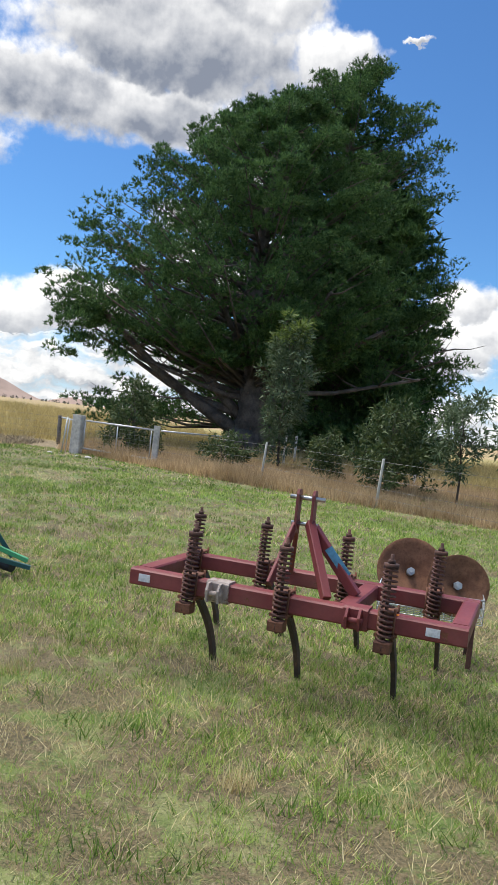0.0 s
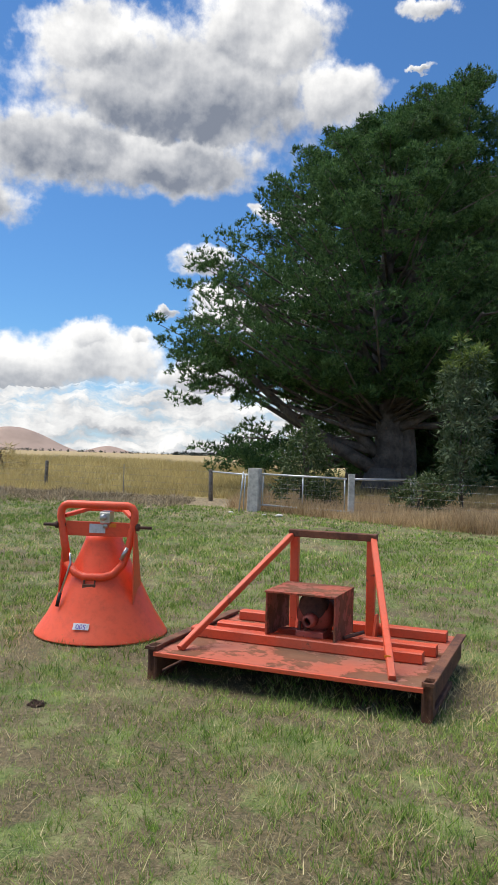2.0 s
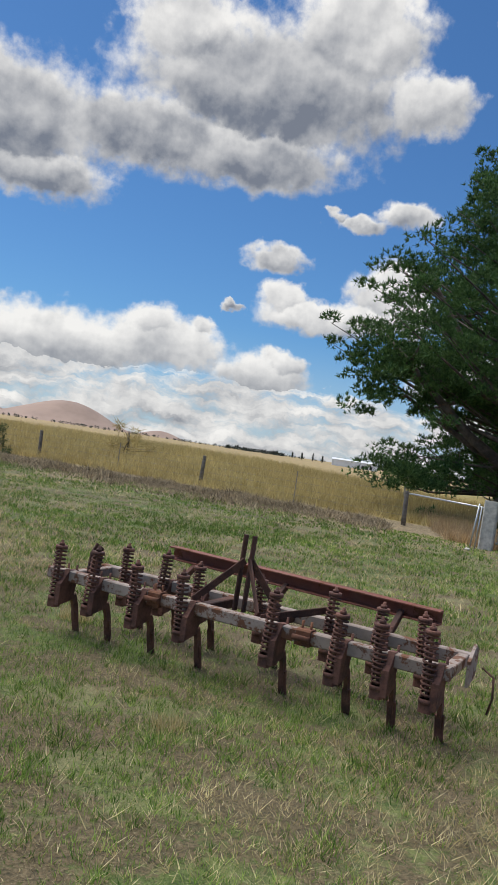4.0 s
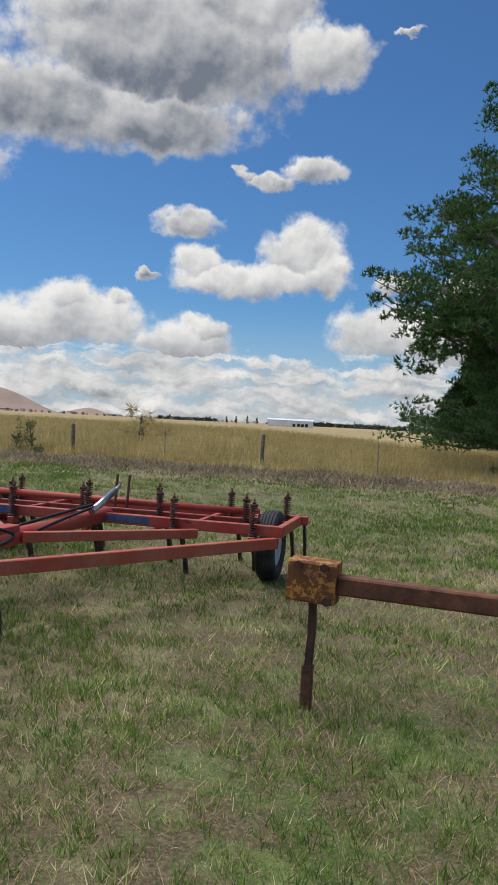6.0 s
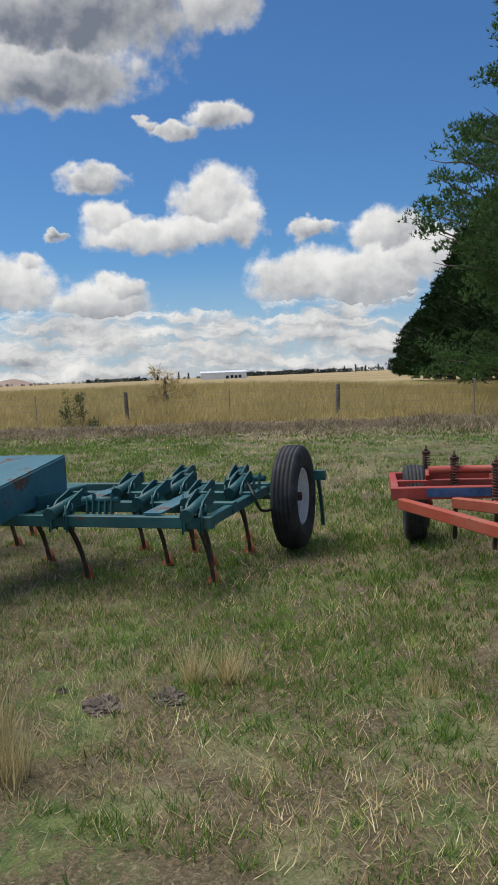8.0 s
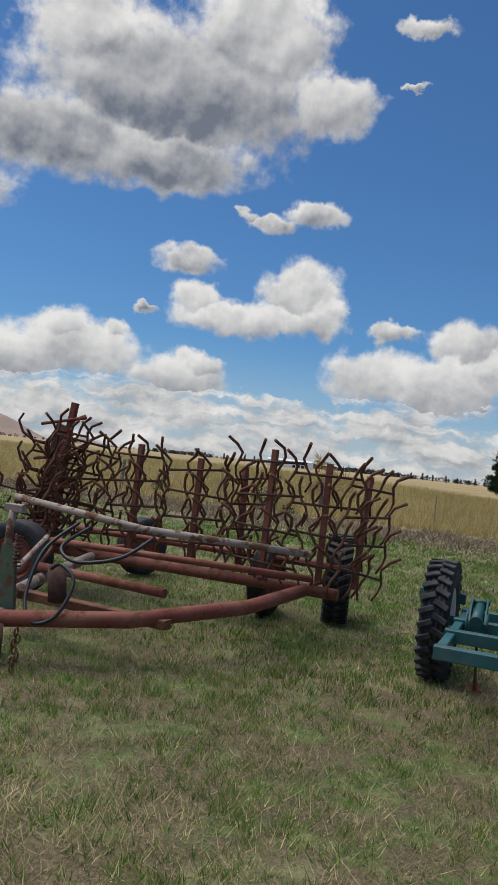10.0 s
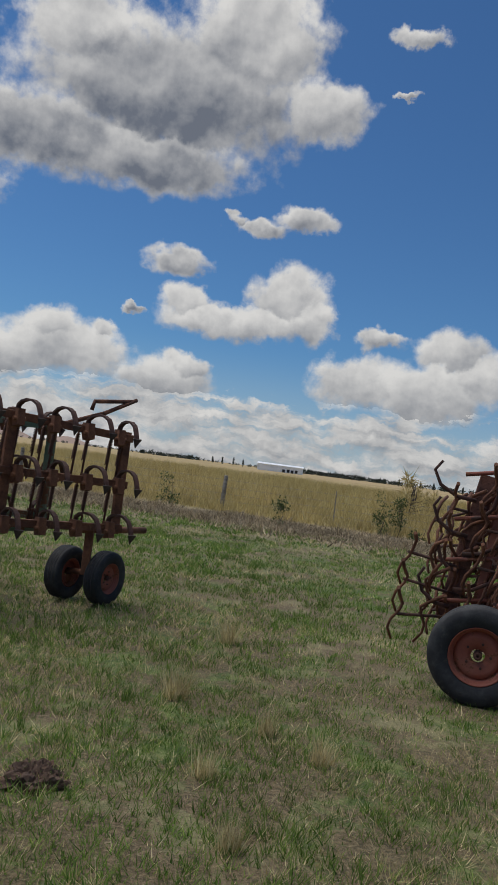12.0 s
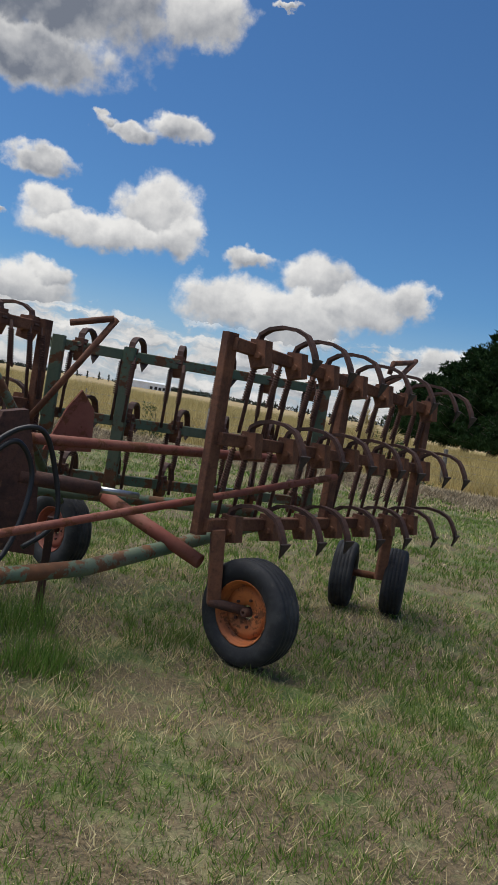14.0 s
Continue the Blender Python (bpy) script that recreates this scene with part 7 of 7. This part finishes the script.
# Folding cultivator with its wings raised
def build_folded():
    ox, oy = -30.15, 18.45
    t = thing("folding_cultivator", pose(ox, oy, 0), "rusty folding cultivator with spring-tine wings raised upright", "cultivator")

    def P(x, y, z):
        return Vector((x - ox, y - oy, z))

    def wing(a, b, levels, posts, count, out, paint, seed, drop=0.0):
        """A raised wing from a to b: rails at each level, posts between, tines curling to the out side."""
        a, b, out = Vector((*a, 0)), Vector((*b, 0)), Vector((*out, 0)).normalized()
        rr = random.Random(seed)
        length = (b - a).length
        d = (b - a).normalized()
        ang = math.degrees(math.atan2(d.y, d.x))
        span = levels[0] - levels[-1]

        def level(z, f):
            return z - drop * f * (z - levels[-1]) / span
        for z in levels:
            bm = B()
            beam(bm, P(a.x, a.y, z), P(b.x, b.y, level(z, 1)), 0.055, 0.075, 0.005)
            part("rail", bm, paint, t)
        for f in posts:
            q = a + d * length * f
            bm = B()
            beam(bm, P(q.x + out.x * -0.035, q.y + out.y * -0.035, levels[-1] - 0.06), P(q.x - out.x * 0.035, q.y - out.y * 0.035, level(levels[0], f) + 0.06), 0.09, 0.06, 0.006, tuple(out))
            part("post", bm, paint, t)
        proto = None
        for r, z in enumerate(levels):
            for k in range(count):
                f = (k + 0.55 + 0.15 * (r % 2)) / count
                q = a + d * length * f
                m = Matrix.Translation(P(q.x, q.y, level(z, f))) @ Matrix.Rotation(math.atan2(out.y, out.x) + math.pi / 2 + 0.12 * rr.uniform(-1, 1), 4, "Z")
                if proto is None:
                    bm = B()
                    strip(bm, [(0, 0.03, 0.0), (0, -0.02, 0.07)] + [(0, -0.20 + 0.19 * math.cos(radians(a0)), 0.06 + 0.09 * math.sin(radians(a0))) for a0 in (25, 55, 85, 115, 145, 170)] + [(0, -0.42, 0.02), (0, -0.44, -0.03)], 0.045, 0.020)
                    proto = part("tine", bm, RUST_DARK, t, "curled spring-steel tine", m)
                    bm = B()
                    prism(bm, ((-0.045, 0.02), (0.045, 0.02), (0.0, -0.075)), 0.012, pose(0, -0.445, -0.03, 20, 0, 0))
                    point = part("point", bm, TINE_IRON, proto)
                    bm = B()
                    prism(bm, ((-0.07, -0.08), (0.03, -0.10), (0.07, -0.02), (0.06, 0.07), (-0.05, 0.07)), 0.07, pose(0, -0.04, -0.005, 0, 0, 90))
                    tube(bm, [(-0.06, -0.06, -0.03), (0.06, -0.06, -0.03)], 0.02, 8), tube(bm, [(-0.055, 0.0, 0.03), (0.055, 0.0, 0.03)], 0.016, 8)
                    clamp = part("clamp", bm, RUST, proto, "cast tine clamp")
                    bm = B()
                    coil(bm, (0.05, 0.06, -0.30), (0.05, 0.02, -0.05), 0.017, 0.006, 16, 5, 7)
                    tube(bm, [(0.05, 0.065, -0.50), (0.05, 0.015, 0.0)], 0.012, 6)
                    spr = part("spring", bm, RUST_DARK, proto, "long tension spring")
                else:
                    c = again(proto, t, m)
                    for o in (point, clamp):
                        again(o, c)
                    if r < len(levels) - 1:
                        again(spr, c)
                        again(spr, c, pose(-0.10, 0.03, 0.0))

    wing((-31.12, 17.66), (-29.18, 19.28), (1.84, 1.29, 0.78), (0.0, 0.50, 0.98), 7, (0.645, -0.765), RUST, 5, 0.15)
    wing((-32.25, 19.10), (-30.0, 19.55), (1.72, 1.22, 0.78), (0.03, 0.26, 0.98), 6, (0.2, 1.0), OLD_GREEN, 7)
    wing((-33.35, 17.35), (-32.28, 18.98), (1.80, 1.26, 0.78), (0.0, 0.5, 0.97), 6, (-0.85, 0.52), RUST, 9)
    for pts, r, mat in (([(-33.1, 16.45, 0.42), (-31.75, 17.35, 0.52), (-30.7, 18.55, 0.66), (-30.0, 19.2, 0.7)], 0.045, OLD_GREEN), ([(-33.3, 16.4, 0.40), (-32.6, 17.6, 0.60), (-32.0, 18.9, 0.75)], 0.05, OLD_GREEN), ([(-32.9, 17.7, 1.08), (-31.9, 18.2, 1.10), (-30.3, 19.2, 1.13)], 0.035, RED_RUSTED), ([(-33.2, 16.6, 0.45), (-31.4, 17.6, 0.86), (-30.2, 18.3, 1.12)], 0.024, RED_RUSTED), ([(-31.7, 18.1, 0.80), (-31.1, 17.72, 0.55)], 0.045, RED_RUSTED), ([(-32.2, 18.4, 0.74), (-30.6, 18.9, 0.72)], 0.04, OLD_GREEN), ([(-29.55, 19.05, 0.74), (-29.0, 19.8, 0.74)], 0.035, RUST), ([(-32.0, 18.9, 0.6), (-32.6, 17.9, 1.7)], 0.03, OLD_GREEN)):
        bm = B()
        tube(bm, [P(*p) for p in pts], r, 10)
        part("frame_pipe", bm, mat, t)
    bm = B()
    beam(bm, P(-31.03, 17.68, 0.76), P(-30.99, 17.67, 0.33), 0.08, 0.07, 0.006)
    part("wheel_leg", bm, RUST, t)
    bm = B()
    beam(bm, P(-29.45, 19.12, 0.75), P(-29.45, 19.12, 0.30), 0.08, 0.06, 0.006), tube(bm, [P(-29.68, 19.34, 0.29), P(-29.27, 19.26, 0.29)], 0.03, 10)
    part("wheel_leg", bm, RUST, t)
    wheel(t, -30.78 - ox, 17.62 - oy, 0.315, 0.20, RIM_ORANGE, -50, 0.58, label="flaking orange steel rim")
    wheel(t, -29.27 - ox, 19.26 - oy, 0.27, 0.17, RIM_RED, 66, 0.55, label="rusty steel rim")
    wheel(t, -29.68 - ox, 19.34 - oy, 0.27, 0.17, RIM_RED, 246, 0.55, label="rusty steel rim")
    wheel(t, -32.0 - ox, 19.4 - oy, 0.31, 0.2, RIM_RED, -50, 0.55, label="rusty steel rim")
    bm = B()
    tube(bm, [P(-31.02, 17.66, 0.34), P(-30.78, 17.62, 0.315)], 0.03, 10)
    part("stub_axle", bm, RUST_DARK, t)
    # centre mast with ram, hoses and folding levers
    bm = B()
    prism(bm, ((-0.18, 0.5), (0.20, 0.45), (0.16, 0.85), (0.04, 1.28), (-0.10, 1.25), (-0.20, 0.85)), 0.10, Matrix.Translation(P(-32.25, 17.75, 0)) @ pose(0, 0, 0, 0, 0, 25))
    part("centre_mast", bm, RUST_DARK, t, "dark rusty folding mast")
    bm = B()
    prism(bm, ((-0.20, 1.0), (0.12, 1.02), (0.10, 1.30), (0.0, 1.42), (-0.08, 1.30)), 0.03, Matrix.Translation(P(-31.95, 18.5, 0)) @ pose(0, 0, 0, 0, 0, 20))
    part("fold_bracket", bm, RED_RUSTED, t)
    bm = B()
    tube(bm, [P(-32.2, 17.75, 0.90), P(-31.75, 17.95, 0.86)], 0.045, 12)
    part("ram_barrel", bm, RUST_DARK, t)
    bm = B()
    tube(bm, [P(-31.75, 17.95, 0.86), P(-31.5, 18.05, 0.84)], 0.02, 10)
    part("ram_rod", bm, STEEL, t, "bright ram rod")
    for pts in ([(-29.9, 19.0, 1.72), (-29.5, 19.35, 1.92), (-29.25, 19.69, 2.11)], [(-29.62, 19.25, 1.93), (-29.6, 19.25, 2.02), (-29.28, 19.66, 2.09)], [(-32.35, 18.6, 1.05), (-32.0, 18.6, 1.6), (-31.8, 18.65, 1.93)], [(-32.1, 18.6, 1.85), (-31.82, 18.64, 1.93)]):
        bm = B()
        tube(bm, [P(*p) for p in pts], 0.022, 8)
        part("fold_lever", bm, RUST, t)
    loop_hose(t, [P(-32.5, 17.2, 0.7), P(-32.3, 17.4, 1.1), P(-32.1, 17.5, 1.2), P(-32.0, 17.6, 1.0), P(-31.95, 17.6, 0.7), P(-32.1, 17.5, 0.55)], 0.015)
    loop_hose(t, [P(-32.4, 17.3, 0.6), P(-32.35, 17.35, 0.95), P(-32.2, 17.45, 1.12), P(-32.1, 17.5, 0.9), P(-32.2, 17.3, 0.5), P(-32.5, 17.0, 0.45)], 0.015)
    bm = B()
    coil(bm, P(-32.5, 17.05, 0.45), P(-32.48, 17.08, 0.72), 0.03, 0.007, 10)
    part("spring", bm, RED_RUSTED, t)
    bm = B()
    beam(bm, P(-32.0, 18.2, 0.0), P(-32.0, 18.15, 0.62), 0.05, 0.04, 0.005)
    part("stand_leg", bm, RUST_DARK, t)


build_folded()


# Loose things on the grass
SOIL = rusted("fresh_soil", (0.055, 0.032, 0.021), (0.130, 0.078, 0.052), 0.95, 3.0)

DRY_SOIL = rusted("dried_soil", (0.115, 0.090, 0.070), (0.24, 0.195, 0.155), 0.95, 3.0)


def mound(x, y, r, h, label, mat=SOIL):
    t = thing("soil_mound", pose(x, y, 0), label, "soil mound", "mounds on the grass")
    bm = B()
    bmesh.ops.create_icosphere(bm, subdivisions=5, radius=1.0)
    for v in bm.verts:
        n0 = noise.noise(v.co * 2.2 + Vector((x, y, 0))) * 0.35 + noise.noise(v.co * 6 + Vector((y, x, 0))) * 0.22 
        n1 = noise.noise(v.co * 11 + Vector((x, 0, y))) * 0.5 + noise.noise(v.co * 24) * 0.35
        v.co = Vector((v.co.x * r * (1 + n0), v.co.y * r * (1 + n0), max(-0.01, v.co.z * h * (1 + n0 * 1.4 + n1))))
    part("mound", bm, mat, t)


mound(-28.75, 14.97, 0.15, 0.06, "freshly dug dark soil heap among grass")
mound(-20.36, 10.48, 0.15, 0.035, "flat crumbled brown soil patch")
mound(-19.60, 11.30, 0.1, 0.03, "pale dried clod in thin grass", DRY_SOIL)
mound(-19.28, 11.35, 0.09, 0.03, "pale dried clod in thin grass", DRY_SOIL)
mound(-6.03, 6.93, 0.06, 0.03, "small dark clod in the grass")
mound(-19.83, 11.50, 0.03, 0.02, "small pale clod in grass", DRY_SOIL)


def tall_tuft(x, y, h, r, count, mat, label):
    tri = blades(np.full(count, x), np.full(count, y), np.full(count, h), 0.006, 0.55, 1, r)
    triangles("grass_tuft", tri, mat, label, "grass tuft")


tall_tuft(-28.24, 16.50, 0.22, 0.09, 180, STRAW, "upright tuft of bleached dry grass stalks")
tall_tuft(-27.95, 18.27, 0.24, 0.08, 160, STRAW, "upright tuft of bleached dry grass stalks")
tall_tuft(-27.65, 16.02, 0.15, 0.06, 120, STRAW, "upright tuft of bleached dry grass stalks")
tall_tuft(-27.35, 15.65, 0.16, 0.06, 120, STRAW, "upright tuft of bleached dry grass stalks")
tall_tuft(-27.98, 15.27, 0.15, 0.06, 120, STRAW, "upright tuft of bleached dry grass stalks")
tall_tuft(-27.83, 14.56, 0.14, 0.05, 120, STRAW, "upright tuft of bleached dry grass stalks")
tall_tuft(-20.05, 10.87, 0.3, 0.13, 320, STRAW, "upright tuft of bleached dry grass stalks")
tall_tuft(-19.89, 10.64, 0.22, 0.1, 240, STRAW, "upright tuft of bleached dry grass stalks")
tall_tuft(-18.97, 11.53, 0.2, 0.08, 140, STRAW, "upright tuft of bleached dry grass stalks")
tall_tuft(-19.17, 11.54, 0.22, 0.06, 120, STRAW, "upright tuft of bleached dry grass stalks")
tall_tuft(0.04, 3.30, 0.09, 0.08, 140, STRAW, "upright tuft of bleached dry grass stalks")
tall_tuft(-1.24, 4.39, 0.08, 0.08, 120, STRAW, "upright tuft of bleached dry grass stalks")
tall_tuft(-2.20, 5.59, 0.1, 0.12, 220, STRAW, "upright tuft of bleached dry grass stalks")
tall_tuft(-22.41, 12.73, 0.1, 0.18, 400, STRAW, "upright tuft of bleached dry grass stalks")
tall_tuft(-16.50, 10.14, 0.1, 0.2, 400, STRAW, "upright tuft of bleached dry grass stalks")
tall_tuft(-31.93, 17.26, 0.2, 0.18, 320, GRASS, "lush green tuft growing beside the machine")
tall_tuft(-32.06, 17.88, 0.22, 0.2, 320, GRASS, "lush green tuft growing beside the machine")
tall_tuft(-31.18, 17.86, 0.1, 0.3, 320, GRASS, "lush green tuft growing beside the machine")
tall_tuft(-10.08, 8.47, 0.09, 0.1, 180, STRAW, "upright tuft of bleached dry grass stalks")
tall_tuft(-7.21, 7.02, 0.1, 0.14, 260, STRAW, "upright tuft of bleached dry grass stalks")
tall_tuft(-6.36, 6.33, 0.1, 0.1, 180, STRAW, "upright tuft of bleached dry grass stalks")
tall_tuft(-11.32, 10.39, 0.14, 0.14, 260, STRAW, "upright tuft of bleached dry grass stalks")
tall_tuft(-21.86, 12.28, 0.1, 0.2, 400, STRAW, "upright tuft of bleached dry grass stalks")
tall_tuft(-17.57, 10.03, 0.1, 0.1, 240, STRAW, "upright tuft of bleached dry grass stalks")
tall_tuft(-17.22, 11.36, 0.08, 0.1, 200, STRAW, "upright tuft of bleached dry grass stalks")
tall_tuft(-18.03, 11.29, 0.06, 0.12, 240, STRAW, "upright tuft of bleached dry grass stalks")
